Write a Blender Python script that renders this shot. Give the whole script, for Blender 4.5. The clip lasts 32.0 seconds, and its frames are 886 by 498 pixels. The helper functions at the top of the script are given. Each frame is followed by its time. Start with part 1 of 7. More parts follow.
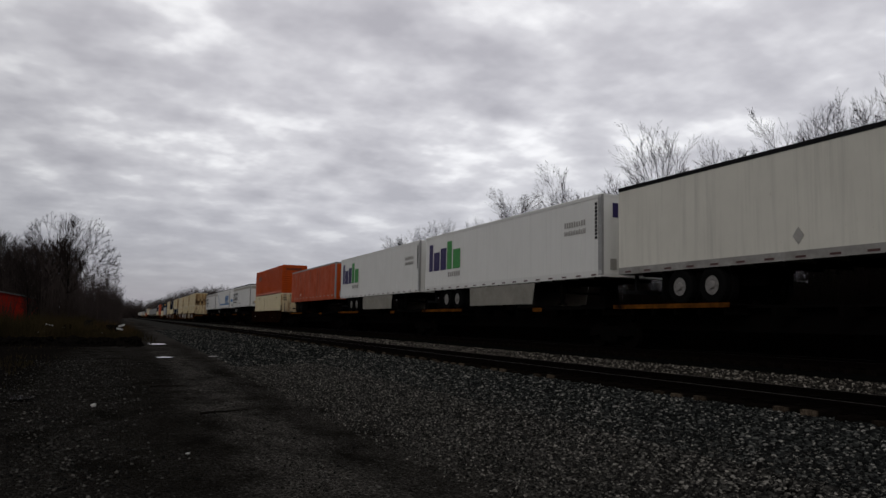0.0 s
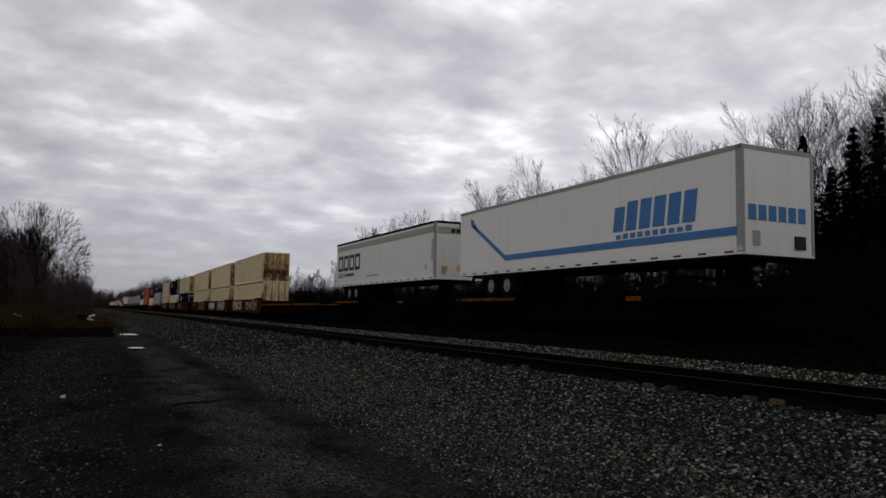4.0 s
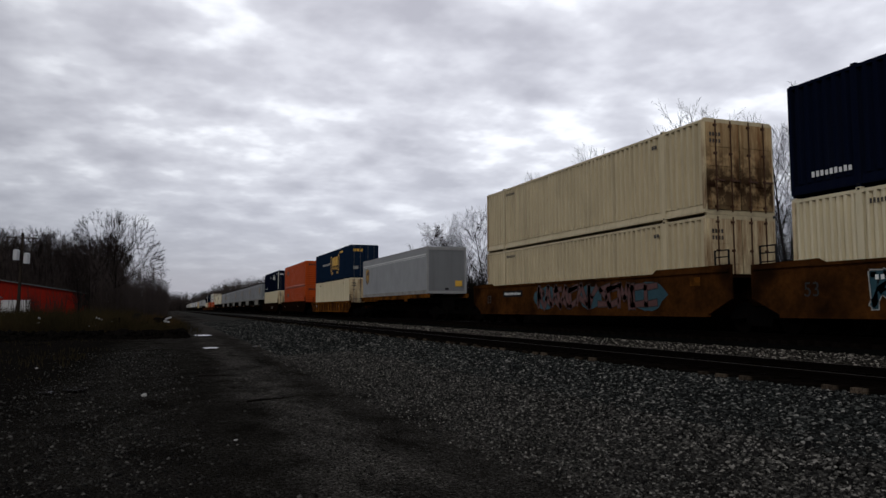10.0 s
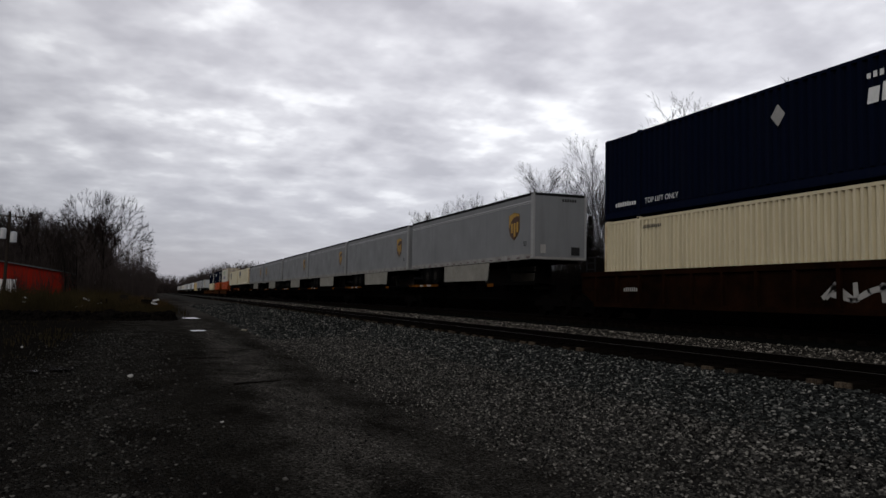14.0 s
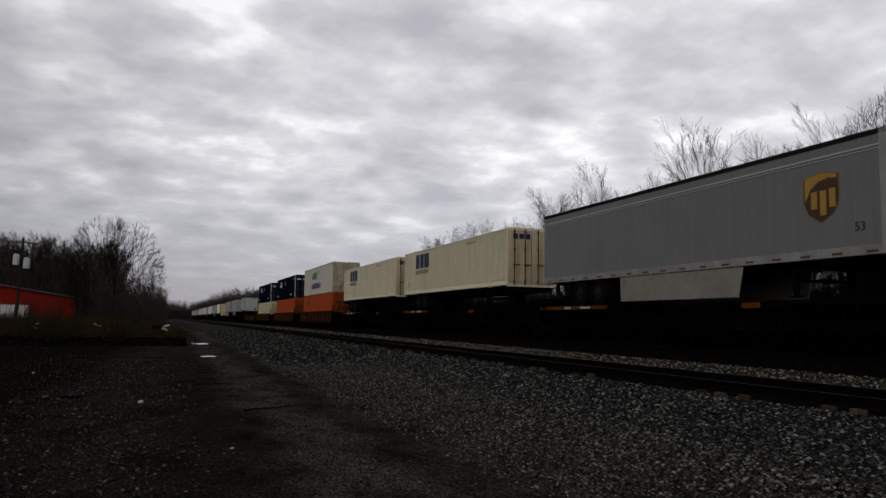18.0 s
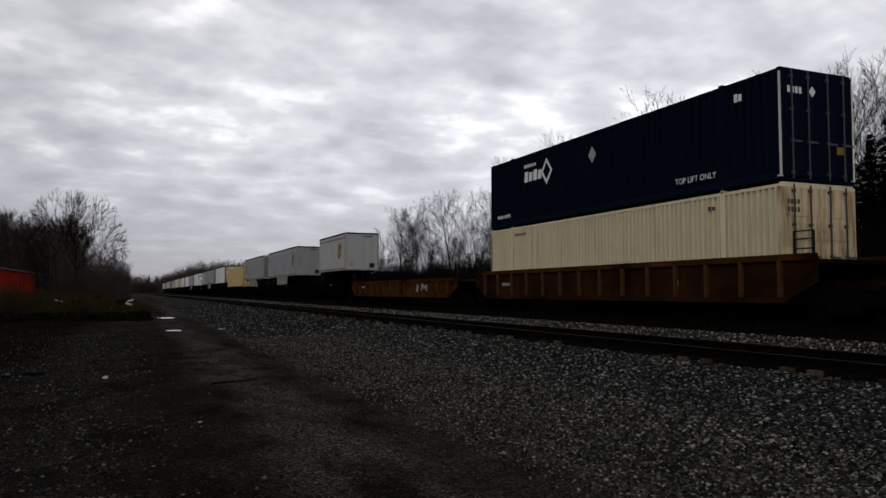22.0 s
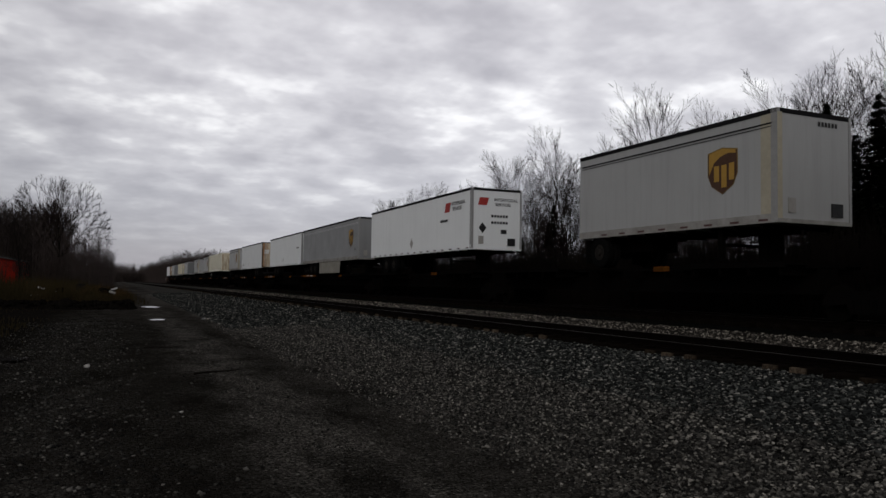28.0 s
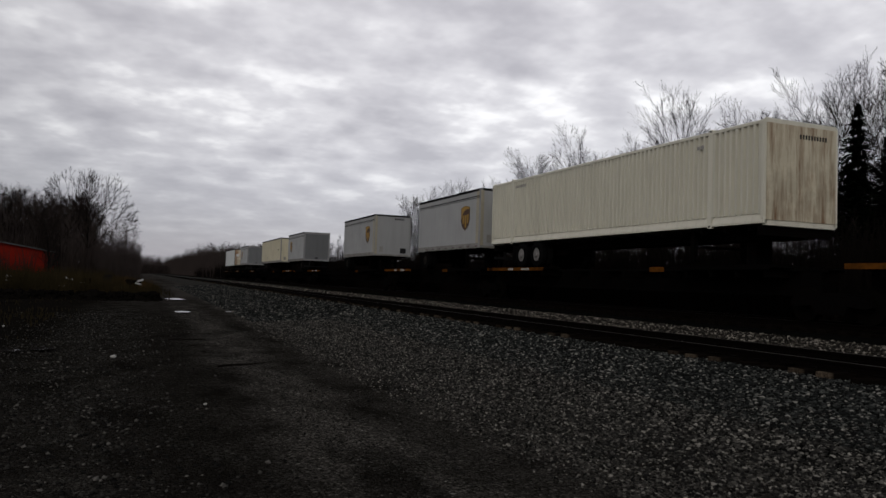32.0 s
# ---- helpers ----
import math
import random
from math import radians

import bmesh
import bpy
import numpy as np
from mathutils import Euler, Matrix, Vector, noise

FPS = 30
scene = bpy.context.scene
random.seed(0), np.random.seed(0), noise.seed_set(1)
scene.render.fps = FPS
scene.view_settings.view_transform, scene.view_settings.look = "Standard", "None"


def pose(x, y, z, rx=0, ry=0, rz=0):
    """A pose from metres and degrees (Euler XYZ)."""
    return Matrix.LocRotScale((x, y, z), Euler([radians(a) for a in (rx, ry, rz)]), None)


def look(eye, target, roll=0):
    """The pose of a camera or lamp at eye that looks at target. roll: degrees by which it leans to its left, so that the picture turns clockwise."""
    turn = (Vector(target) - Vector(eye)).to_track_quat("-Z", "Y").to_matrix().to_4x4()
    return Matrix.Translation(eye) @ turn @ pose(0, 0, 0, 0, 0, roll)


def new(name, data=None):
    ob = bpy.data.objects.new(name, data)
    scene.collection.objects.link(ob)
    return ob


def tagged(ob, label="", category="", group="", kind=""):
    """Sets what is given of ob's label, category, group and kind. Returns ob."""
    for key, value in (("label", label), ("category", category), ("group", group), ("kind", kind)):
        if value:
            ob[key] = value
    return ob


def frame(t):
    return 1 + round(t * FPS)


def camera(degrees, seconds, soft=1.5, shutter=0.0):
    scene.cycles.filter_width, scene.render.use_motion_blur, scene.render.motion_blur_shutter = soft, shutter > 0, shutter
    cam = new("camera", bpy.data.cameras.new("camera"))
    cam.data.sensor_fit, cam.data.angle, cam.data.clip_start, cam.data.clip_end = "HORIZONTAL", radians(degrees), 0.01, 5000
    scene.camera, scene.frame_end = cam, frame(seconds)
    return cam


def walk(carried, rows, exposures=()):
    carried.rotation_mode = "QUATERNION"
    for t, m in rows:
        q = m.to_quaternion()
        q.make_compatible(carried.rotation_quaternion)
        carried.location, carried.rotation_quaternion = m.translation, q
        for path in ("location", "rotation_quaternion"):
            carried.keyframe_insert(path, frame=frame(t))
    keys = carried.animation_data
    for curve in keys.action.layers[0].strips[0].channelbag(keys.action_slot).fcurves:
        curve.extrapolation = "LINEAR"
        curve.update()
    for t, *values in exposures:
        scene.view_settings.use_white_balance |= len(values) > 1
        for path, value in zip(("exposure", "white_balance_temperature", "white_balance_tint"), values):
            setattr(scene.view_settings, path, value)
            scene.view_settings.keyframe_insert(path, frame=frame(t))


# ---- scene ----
SECONDS = 32.0
cam = camera(61.3, SECONDS)
# seconds, place, then pitch, roll and yaw of the hand-held camera, which stays nearly on one spot
TURNS = [
    (0.0, 0.000, 0.000, 1.540, 95.63, -1.07, -23.10), (0.5, 0.000, 0.000, 1.540, 95.21, -0.67, -24.97), (1.0, 0.000, 0.000, 1.540, 95.21, -0.70, -24.17),
    (1.5, 0.000, 0.000, 1.540, 94.97, -0.59, -25.37), (2.0, 0.000, 0.000, 1.540, 95.06, -0.61, -25.33), (2.5, 0.000, 0.000, 1.540, 95.38, -1.70, -25.94),
    (3.0, 0.000, 0.000, 1.540, 94.86, -1.41, -26.11), (3.5, 0.000, 0.000, 1.540, 94.92, -1.07, -24.90), (5.5, 0.002, -0.001, 1.588, 94.77, -1.41, -25.64),
    (6.0, 0.000, 0.001, 1.589, 92.26, -2.87, -23.88), (6.5, 0.001, -0.002, 1.587, 92.14, -2.82, -24.97), (7.0, -0.000, -0.000, 1.583, 92.62, -1.61, -22.66),
    (7.5, -0.000, -0.003, 1.572, 93.44, -1.01, -22.80), (8.0, 0.002, -0.003, 1.559, 93.54, -1.04, -22.40), (8.5, 0.002, -0.007, 1.545, 95.05, -1.02, -21.30),
    (9.0, 0.001, -0.007, 1.533, 95.39, 1.11, -20.41), (9.5, -0.001, -0.013, 1.525, 95.59, 0.76, -18.96), (10.0, -0.000, -0.015, 1.520, 94.57, 0.19, -20.05),
    (10.5, -0.004, -0.020, 1.516, 93.57, -0.72, -21.13), (11.0, -0.003, -0.019, 1.512, 93.48, -0.65, -21.80), (11.5, -0.002, -0.018, 1.509, 94.25, -0.98, -21.56),
    (12.0, -0.002, -0.017, 1.505, 94.78, -0.86, -21.76), (12.5, -0.002, -0.010, 1.501, 94.09, -0.91, -22.20), (13.0, -0.002, -0.003, 1.498, 94.14, -0.79, -21.27),
    (13.5, -0.002, 0.002, 1.497, 94.24, -1.32, -21.66), (14.0, -0.002, 0.005, 1.497, 93.69, -1.03, -20.91), (14.5, -0.003, 0.007, 1.496, 94.67, -1.03, -21.00),
    (16.5, -0.012, 0.005, 1.494, 94.96, -1.17, -20.66), (17.0, -0.011, 0.001, 1.494, 94.85, -0.77, -20.45), (17.5, -0.012, -0.002, 1.496, 95.19, -0.72, -20.08),
    (18.0, -0.014, -0.008, 1.497, 95.62, -1.00, -20.16), (18.5, -0.016, -0.012, 1.498, 96.45, -1.18, -20.26), (19.0, -0.018, -0.021, 1.500, 96.36, -1.29, -20.59),
    (19.5, -0.021, -0.025, 1.501, 95.78, -1.49, -20.64), (20.0, -0.022, -0.026, 1.500, 95.69, -1.05, -21.10), (20.5, -0.018, -0.024, 1.500, 94.58, -0.55, -21.10),
    (21.0, -0.013, -0.020, 1.499, 94.32, -0.83, -20.65), (21.5, -0.007, -0.013, 1.499, 94.90, -0.91, -21.71), (22.0, -0.001, -0.006, 1.499, 93.35, -0.10, -22.60),
    (22.5, 0.006, 0.001, 1.499, 94.12, -0.26, -21.58), (23.0, 0.008, 0.006, 1.497, 93.95, -0.02, -20.91), (23.5, 0.009, 0.009, 1.497, 93.73, -0.00, -20.67),
    (24.0, 0.010, 0.012, 1.496, 93.73, 0.20, -21.09), (24.5, 0.011, 0.013, 1.495, 94.26, 0.45, -21.09), (26.5, 0.018, 0.021, 1.499, 94.05, -0.86, -21.66),
    (27.0, 0.018, 0.023, 1.497, 94.10, -1.20, -22.15), (27.5, 0.018, 0.021, 1.497, 92.75, -1.34, -22.03), (28.0, 0.020, 0.029, 1.493, 92.84, -0.96, -23.64),
    (28.5, 0.020, 0.035, 1.491, 92.55, -0.94, -23.42), (29.0, 0.018, 0.038, 1.492, 92.69, -0.84, -22.18), (29.5, 0.016, 0.038, 1.494, 92.59, -1.03, -21.54),
    (30.0, 0.016, 0.045, 1.494, 93.05, -1.48, -21.47), (30.5, 0.012, 0.039, 1.498, 93.38, -1.12, -21.66), (31.0, 0.011, 0.038, 1.502, 93.78, -1.50, -21.71),
    (31.5, 0.010, 0.034, 1.504, 93.43, -1.61, -21.84), (32.0, 0.011, 0.037, 1.503, 92.53, -1.86, -21.96),
]
walk(cam, [(t, pose(*p)) for t, *p in TURNS], exposures=[
    (0.0, -0.12, 6500, 10), (2.0, -0.10, 6500, 10), (3.0, -0.08, 6500, 10), (6.0, 0.10, 6450, 10), (7.0, 0.12, 6300, 10), (8.0, 0.0, 6300, 10), (9.0, -0.06, 6350, 10),
    (10.0, 0.10, 6250, 10), (11.0, 0.02, 6350, 10), (12.0, 0.05, 6450, 11), (13.0, 0.08, 6400, 10), (14.5, 0.08, 6450, 10), (17.0, -0.08, 6550, 10), (18.0, -0.03, 6550, 10), (19.0, -0.14, 6500, 10), (20.0, -0.06, 6450, 10),
    (21.0, 0.10, 6400, 10), (22.0, 0.10, 6450, 10), (24.5, 0.06, 6500, 10), (27.0, -0.05, 6500, 10), (29.0, 0.02, 6550, 10), (31.0, 0.0, 6550, 10), (32.0, 0.0, 6550, 10)])

# ---- world and light ----
SUN_AZ, SUN_EL = 226.0, 27.0     # degrees clockwise from +y, above the horizon
world = bpy.data.worlds.new("overcast_sky")
scene.world = world
world.use_nodes = True


def sky_nodes():
    nt = world.node_tree
    nt.nodes.clear()
    n, l = nt.nodes.new, nt.links.new

    def math_node(op, a, b=None, c=None):
        m = n("ShaderNodeMath")
        m.operation = op
        for i, v in enumerate((a, b, c)):
            if v is None:
                continue
            if isinstance(v, (int, float)):
                m.inputs[i].default_value = v
            else:
                l(v, m.inputs[i])
        return m.outputs[0]

    tc = n("ShaderNodeTexCoord")
    sep = n("ShaderNodeSeparateXYZ")
    l(tc.outputs["Generated"], sep.inputs[0])
    # a flat cloud deck: the direction is carried out to a level sheet
    up = math_node("ADD", math_node("MAXIMUM", sep.outputs[2], 0.0), 0.2)
    px, py = math_node("DIVIDE", sep.outputs[0], up), math_node("DIVIDE", sep.outputs[1], up)
    comb = n("ShaderNodeCombineXYZ")
    l(px, comb.inputs[0]), l(py, comb.inputs[1])

    def ramp_range(v, lo, hi, a=0.0, b=1.0, smooth=True):
        r = n("ShaderNodeMapRange")
        r.interpolation_type = "SMOOTHSTEP" if smooth else "LINEAR"
        for key, q in (("From Min", lo), ("From Max", hi), ("To Min", a), ("To Max", b)):
            r.inputs[key].default_value = q
        l(v, r.inputs["Value"])
        return r.outputs[0]

    def warped(src, scale, amount, detail):
        """Push the sheet about, so that the lumps are ragged."""
        t = n("ShaderNodeTexNoise")
        t.inputs["Scale"].default_value, t.inputs["Detail"].default_value = scale, detail
        l(src, t.inputs["Vector"])
        m = n("ShaderNodeVectorMath")
        m.operation = "MULTIPLY_ADD"
        l(t.outputs["Color"], m.inputs[0])
        m.inputs[1].default_value = (amount, amount, 0.0)
        l(src, m.inputs[2])
        return m.outputs[0]

    def cloud(src, scale, detail, rough, shift):
        mp = n("ShaderNodeMapping")
        mp.inputs["Location"].default_value = shift
        l(src, mp.inputs[0])
        t = n("ShaderNodeTexNoise")
        t.inputs["Scale"].default_value, t.inputs["Detail"].default_value, t.inputs["Roughness"].default_value = scale, detail, rough
        l(mp.outputs[0], t.inputs["Vector"])
        return t.outputs[0]

    bent = warped(comb.outputs[0], 3.0, 0.16, 2)
    cell = n("ShaderNodeTexVoronoi")
    cell.feature = "SMOOTH_F1"
    cell.inputs["Scale"].default_value, cell.inputs["Smoothness"].default_value = 5.0, 1.0
    l(bent, cell.inputs["Vector"])
    lump = ramp_range(cell.outputs["Distance"], 0.1, 0.55, smooth=False)
    big = ramp_range(cloud(comb.outputs[0], 1.7, 2, 0.45, (3.1, 1.7, 0)), 0.32, 0.68)
    mid = ramp_range(cloud(comb.outputs[0], 5.2, 3, 0.5, (0.4, 2.2, 0)), 0.28, 0.72)
    fine = ramp_range(cloud(comb.outputs[0], 15.0, 4, 0.55, (5.4, 0.7, 0)), 0.25, 0.75)
    tone = math_node("ADD", math_node("ADD", math_node("MULTIPLY", big, 0.24), math_node("MULTIPLY", mid, 0.40)), math_node("ADD", math_node("MULTIPLY", fine, 0.10), math_node("MULTIPLY", lump, 0.26)))
    ramp = n("ShaderNodeValToRGB")
    e = ramp.color_ramp.elements
    for i, (q, c) in enumerate(((0.16, (0.465, 0.448, 0.478)), (0.46, (0.60, 0.583, 0.612)), (0.68, (0.725, 0.71, 0.735)), (0.90, (1.0, 0.99, 1.0)))):
        k = e[i] if i < 2 else e.new(q)
        k.position, k.color = q, (*c, 1)
    l(tone, ramp.inputs[0])
    # the deck runs together and greys towards the horizon
    near = n("ShaderNodeMix")
    near.data_type = "RGBA"
    l(ramp_range(sep.outputs[2], 0.0, 0.22, 0.9, 0.0), near.inputs["Factor"])
    l(ramp.outputs[0], near.inputs["A"])
    near.inputs["B"].default_value = (0.355, 0.345, 0.405, 1)
    # brighter up the line; unseen sky dimmed overhead to darken the ground, raised behind
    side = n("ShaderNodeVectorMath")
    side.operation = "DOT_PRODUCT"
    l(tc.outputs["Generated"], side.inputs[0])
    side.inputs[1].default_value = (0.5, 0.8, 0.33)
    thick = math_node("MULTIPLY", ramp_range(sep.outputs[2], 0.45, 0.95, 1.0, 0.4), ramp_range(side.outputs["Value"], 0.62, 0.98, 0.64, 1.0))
    # raises the unseen sky behind the lot, to light the leading ends
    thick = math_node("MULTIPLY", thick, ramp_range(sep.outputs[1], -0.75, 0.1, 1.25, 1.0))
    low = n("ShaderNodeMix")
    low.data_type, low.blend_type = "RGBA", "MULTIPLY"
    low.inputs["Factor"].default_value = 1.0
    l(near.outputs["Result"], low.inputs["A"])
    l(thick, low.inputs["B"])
    sky = n("ShaderNodeTexSky")
    sky.sky_type, sky.sun_disc = "NISHITA", False
    sky.sun_elevation, sky.sun_rotation = radians(SUN_EL), radians(SUN_AZ)
    blue = n("ShaderNodeMix")
    blue.data_type, blue.blend_type = "RGBA", "ADD"
    blue.inputs["Factor"].default_value = 0.012
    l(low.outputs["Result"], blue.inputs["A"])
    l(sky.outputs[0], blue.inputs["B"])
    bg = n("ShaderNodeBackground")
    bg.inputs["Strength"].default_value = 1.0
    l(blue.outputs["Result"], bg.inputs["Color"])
    out = n("ShaderNodeOutputWorld")
    l(bg.outputs[0], out.inputs["Surface"])


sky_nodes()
sun = new("sun", bpy.data.lights.new("sun", "SUN"))
sun.data.energy, sun.data.angle, sun.data.color = 0.5, radians(20), (1.0, 0.96, 0.9)
a_, e_ = radians(SUN_AZ), radians(SUN_EL)
sun.matrix_world = look((0, 0, 60), (-math.sin(a_) * math.cos(e_) * 10, -math.cos(a_) * math.cos(e_) * 10, 60 - math.sin(e_) * 10))


# ---- materials ----
MATS = {}


def nodes_of(name, gloss=0.0):
    m = bpy.data.materials.new(name)
    m.use_nodes = True
    nt = m.node_tree
    bsdf = nt.nodes["Principled BSDF"]
    bsdf.inputs["Specular IOR Level"].default_value = gloss
    return m, nt, bsdf


def noise_node(nt, scale, detail=4, rough=0.55, stretch=(1, 1, 1), coord="Object"):
    tc = nt.nodes.new("ShaderNodeTexCoord")
    mp = nt.nodes.new("ShaderNodeMapping")
    mp.inputs["Scale"].default_value = stretch
    t = nt.nodes.new("ShaderNodeTexNoise")
    t.inputs["Scale"].default_value, t.inputs["Detail"].default_value, t.inputs["Roughness"].default_value = scale, detail, rough
    nt.links.new(tc.outputs[coord], mp.inputs[0])
    nt.links.new(mp.outputs[0], t.inputs["Vector"])
    return t.outputs[0]


def rng(nt, v, lo, hi, a=0.0, b=1.0):
    r = nt.nodes.new("ShaderNodeMapRange")
    for key, val in (("From Min", lo), ("From Max", hi), ("To Min", a), ("To Max", b)):
        r.inputs[key].default_value = val
    nt.links.new(v, r.inputs["Value"])
    return r.outputs[0]


def mix(nt, fac, a, b, blend="MIX"):
    m = nt.nodes.new("ShaderNodeMix")
    m.data_type, m.blend_type = "RGBA", blend
    for key, v in (("Factor", fac), ("A", a), ("B", b)):
        s = m.inputs[key]
        if isinstance(v, (int, float)):
            s.default_value = v
        elif isinstance(v, tuple):
            s.default_value = (*v, 1)
        else:
            nt.links.new(v, s)
    return m.outputs["Result"]


def bump(nt, bsdf, v, strength, dist):
    b = nt.nodes.new("ShaderNodeBump")
    b.inputs["Strength"].default_value, b.inputs["Distance"].default_value = strength, dist
    nt.links.new(v, b.inputs["Height"])
    nt.links.new(b.outputs[0], bsdf.inputs["Normal"])


def surface(name, color, dark=None, rough=0.7, metal=0.0, grain=30.0, patch=2.0, amount=0.6, relief=0.3, dist=0.01, spread=0.0, coord="Object", stretch=(1, 1, 1), gloss=None):
    """A weathered surface: two scales of variation, fine relief, and some change from piece to piece."""
    if name in MATS:
        return MATS[name]
    m, nt, bsdf = nodes_of(name, (0.2 if rough < 0.6 else 0.0) if gloss is None else gloss)
    dark = dark or tuple(c * 0.6 for c in color)
    big = noise_node(nt, patch, 4, 0.6, stretch, coord)
    fine = noise_node(nt, grain, 5, 0.65, stretch, coord)
    col = mix(nt, rng(nt, big, 0.35, 0.7, 0, amount), color, dark)
    col = mix(nt, rng(nt, fine, 0.3, 0.75, 0, amount * 0.6), col, tuple(c * 0.72 for c in dark))
    if spread:
        oi = nt.nodes.new("ShaderNodeObjectInfo")
        hsv = nt.nodes.new("ShaderNodeHueSaturation")
        nt.links.new(rng(nt, oi.outputs["Random"], 0, 1, 1 - spread, 1 + spread), hsv.inputs["Value"])
        nt.links.new(col, hsv.inputs["Color"])
        col = hsv.outputs[0]
    nt.links.new(col, bsdf.inputs["Base Color"])
    nt.links.new(rng(nt, fine, 0.3, 0.7, rough - 0.12, min(1, rough + 0.12)), bsdf.inputs["Roughness"])
    bsdf.inputs["Metallic"].default_value = metal
    if relief:
        bump(nt, bsdf, fine, relief, dist)
    MATS[name] = m
    return m


def paint(name, color, rust=0.25, grime=0.35, rough=0.5, rust_color=(0.12, 0.05, 0.025)):
    """Vehicle paint with streaks that run down, blotches of grime and specks of rust."""
    if name in MATS:
        return MATS[name]
    m, nt, bsdf = nodes_of(name, 0.12 if rough < 0.6 else 0.0)
    oi = nt.nodes.new("ShaderNodeObjectInfo")
    streak = noise_node(nt, 1.0, 5, 0.65, (3.0, 5.0, 0.22))
    blotch = noise_node(nt, 0.7, 5, 0.62)
    speck = noise_node(nt, 9.0, 6, 0.7, (1, 1, 0.6))
    col = mix(nt, rng(nt, blotch, 0.35, 0.75, 0, grime * 0.7), color, tuple(c * 0.66 for c in color))
    col = mix(nt, rng(nt, streak, 0.48, 0.78, 0, grime), col, tuple(c * 0.4 + 0.012 for c in color))
    col = mix(nt, rng(nt, speck, 0.66, 0.74, 0, rust), col, rust_color)
    hsv = nt.nodes.new("ShaderNodeHueSaturation")
    nt.links.new(rng(nt, oi.outputs["Random"], 0, 1, 0.93, 1.05), hsv.inputs["Value"])
    nt.links.new(col, hsv.inputs["Color"])
    nt.links.new(hsv.outputs[0], bsdf.inputs["Base Color"])
    nt.links.new(rng(nt, blotch, 0.3, 0.7, rough - 0.1, rough + 0.15), bsdf.inputs["Roughness"])
    bump(nt, bsdf, speck, 0.12, 0.004)
    MATS[name] = m
    return m


BEIGE = paint("beige_paint", (0.50, 0.42, 0.265), 0.45, 0.6)


def sooty(name, color, amount, rust=(0.16, 0.07, 0.026), edge=0.0):
    """Door paint with rust runs, more of them towards the door posts, and a burnt brown exhaust stain across the lower half."""
    m, nt, bsdf = nodes_of(name, 0.0)
    tc = nt.nodes.new("ShaderNodeTexCoord")
    sep = nt.nodes.new("ShaderNodeSeparateXYZ")
    nt.links.new(tc.outputs["Object"], sep.inputs[0])
    oi = nt.nodes.new("ShaderNodeObjectInfo")
    shift = nt.nodes.new("ShaderNodeVectorMath")
    shift.operation = "MULTIPLY_ADD"
    nt.links.new(oi.outputs["Location"], shift.inputs[0])
    shift.inputs[1].default_value = (0.37, 0.37, 0.37)
    nt.links.new(tc.outputs["Object"], shift.inputs[2])

    def local(scale, detail, stretch):
        mp = nt.nodes.new("ShaderNodeMapping")
        mp.inputs["Scale"].default_value = stretch
        nt.links.new(shift.outputs[0], mp.inputs[0])
        t = nt.nodes.new("ShaderNodeTexNoise")
        t.inputs["Scale"].default_value, t.inputs["Detail"].default_value, t.inputs["Roughness"].default_value = scale, detail, 0.65
        nt.links.new(mp.outputs[0], t.inputs["Vector"])
        return t.outputs[0]
    runs = local(2.2, 5, (2.2, 1, 0.25))
    blot = local(2.0, 5, (1, 1, 1))
    side = nt.nodes.new("ShaderNodeMath")
    side.operation = "ABSOLUTE"
    nt.links.new(sep.outputs[0], side.inputs[0])
    spread = nt.nodes.new("ShaderNodeMath")
    spread.operation = "ADD"
    nt.links.new(runs, spread.inputs[0])
    nt.links.new(rng(nt, side.outputs[0], 0.5, 1.2, -0.4 * edge, edge), spread.inputs[1])
    col = mix(nt, rng(nt, spread.outputs[0], 0.42, 0.68, 0, 0.85), color, rust)
    band = nt.nodes.new("ShaderNodeValToRGB")
    e = band.color_ramp.elements
    for i, (p, v) in enumerate(((0.08, 0.75), (0.3, 1.0), (0.55, 0.7), (0.8, 0.15))):
        q = e[i] if i < 2 else e.new(p)
        q.position, q.color = p, (v, v, v, 1)
    nt.links.new(rng(nt, sep.outputs[2], 0, 2.9), band.inputs[0])
    mul = nt.nodes.new("ShaderNodeMath")
    mul.operation = "MULTIPLY"
    nt.links.new(band.outputs[0], mul.inputs[0])
    nt.links.new(rng(nt, blot, 0.36, 0.54, 0, amount), mul.inputs[1])
    col = mix(nt, mul.outputs[0], col, (0.022, 0.011, 0.006))
    nt.links.new(col, bsdf.inputs["Base Color"])
    bsdf.inputs["Roughness"].default_value = 0.75
    bump(nt, bsdf, blot, 0.1, 0.01)
    return m


BEIGEDOOR = sooty("stained_beige_door_paint", (0.58, 0.48, 0.30), 0.35)
SOOTDOOR = sooty("sooty_beige_door_paint", (0.46, 0.33, 0.17), 1.0)
ORANGEDOOR = sooty("sooty_orange_door_paint", (0.22, 0.032, 0.004), 1.0)
RUSTDOOR = sooty("rust_streaked_door_paint", (0.60, 0.54, 0.42), 0.3, (0.26, 0.105, 0.028), 0.2)
CREAMEND = sooty("stained_cream_end_paint", (0.58, 0.53, 0.40), 0.22)
REEFERDOOR = sooty("sooty_white_door_paint", (0.46, 0.41, 0.30), 0.5)
OFFWHITE = paint("off_white_paint", (0.62, 0.60, 0.50), 0.3, 0.3)
PALEBEIGE = paint("pale_beige_paint", (0.58, 0.51, 0.345), 0.35, 0.45)
CREAM = paint("cream_paint", (0.60, 0.55, 0.395), 0.5, 0.45)
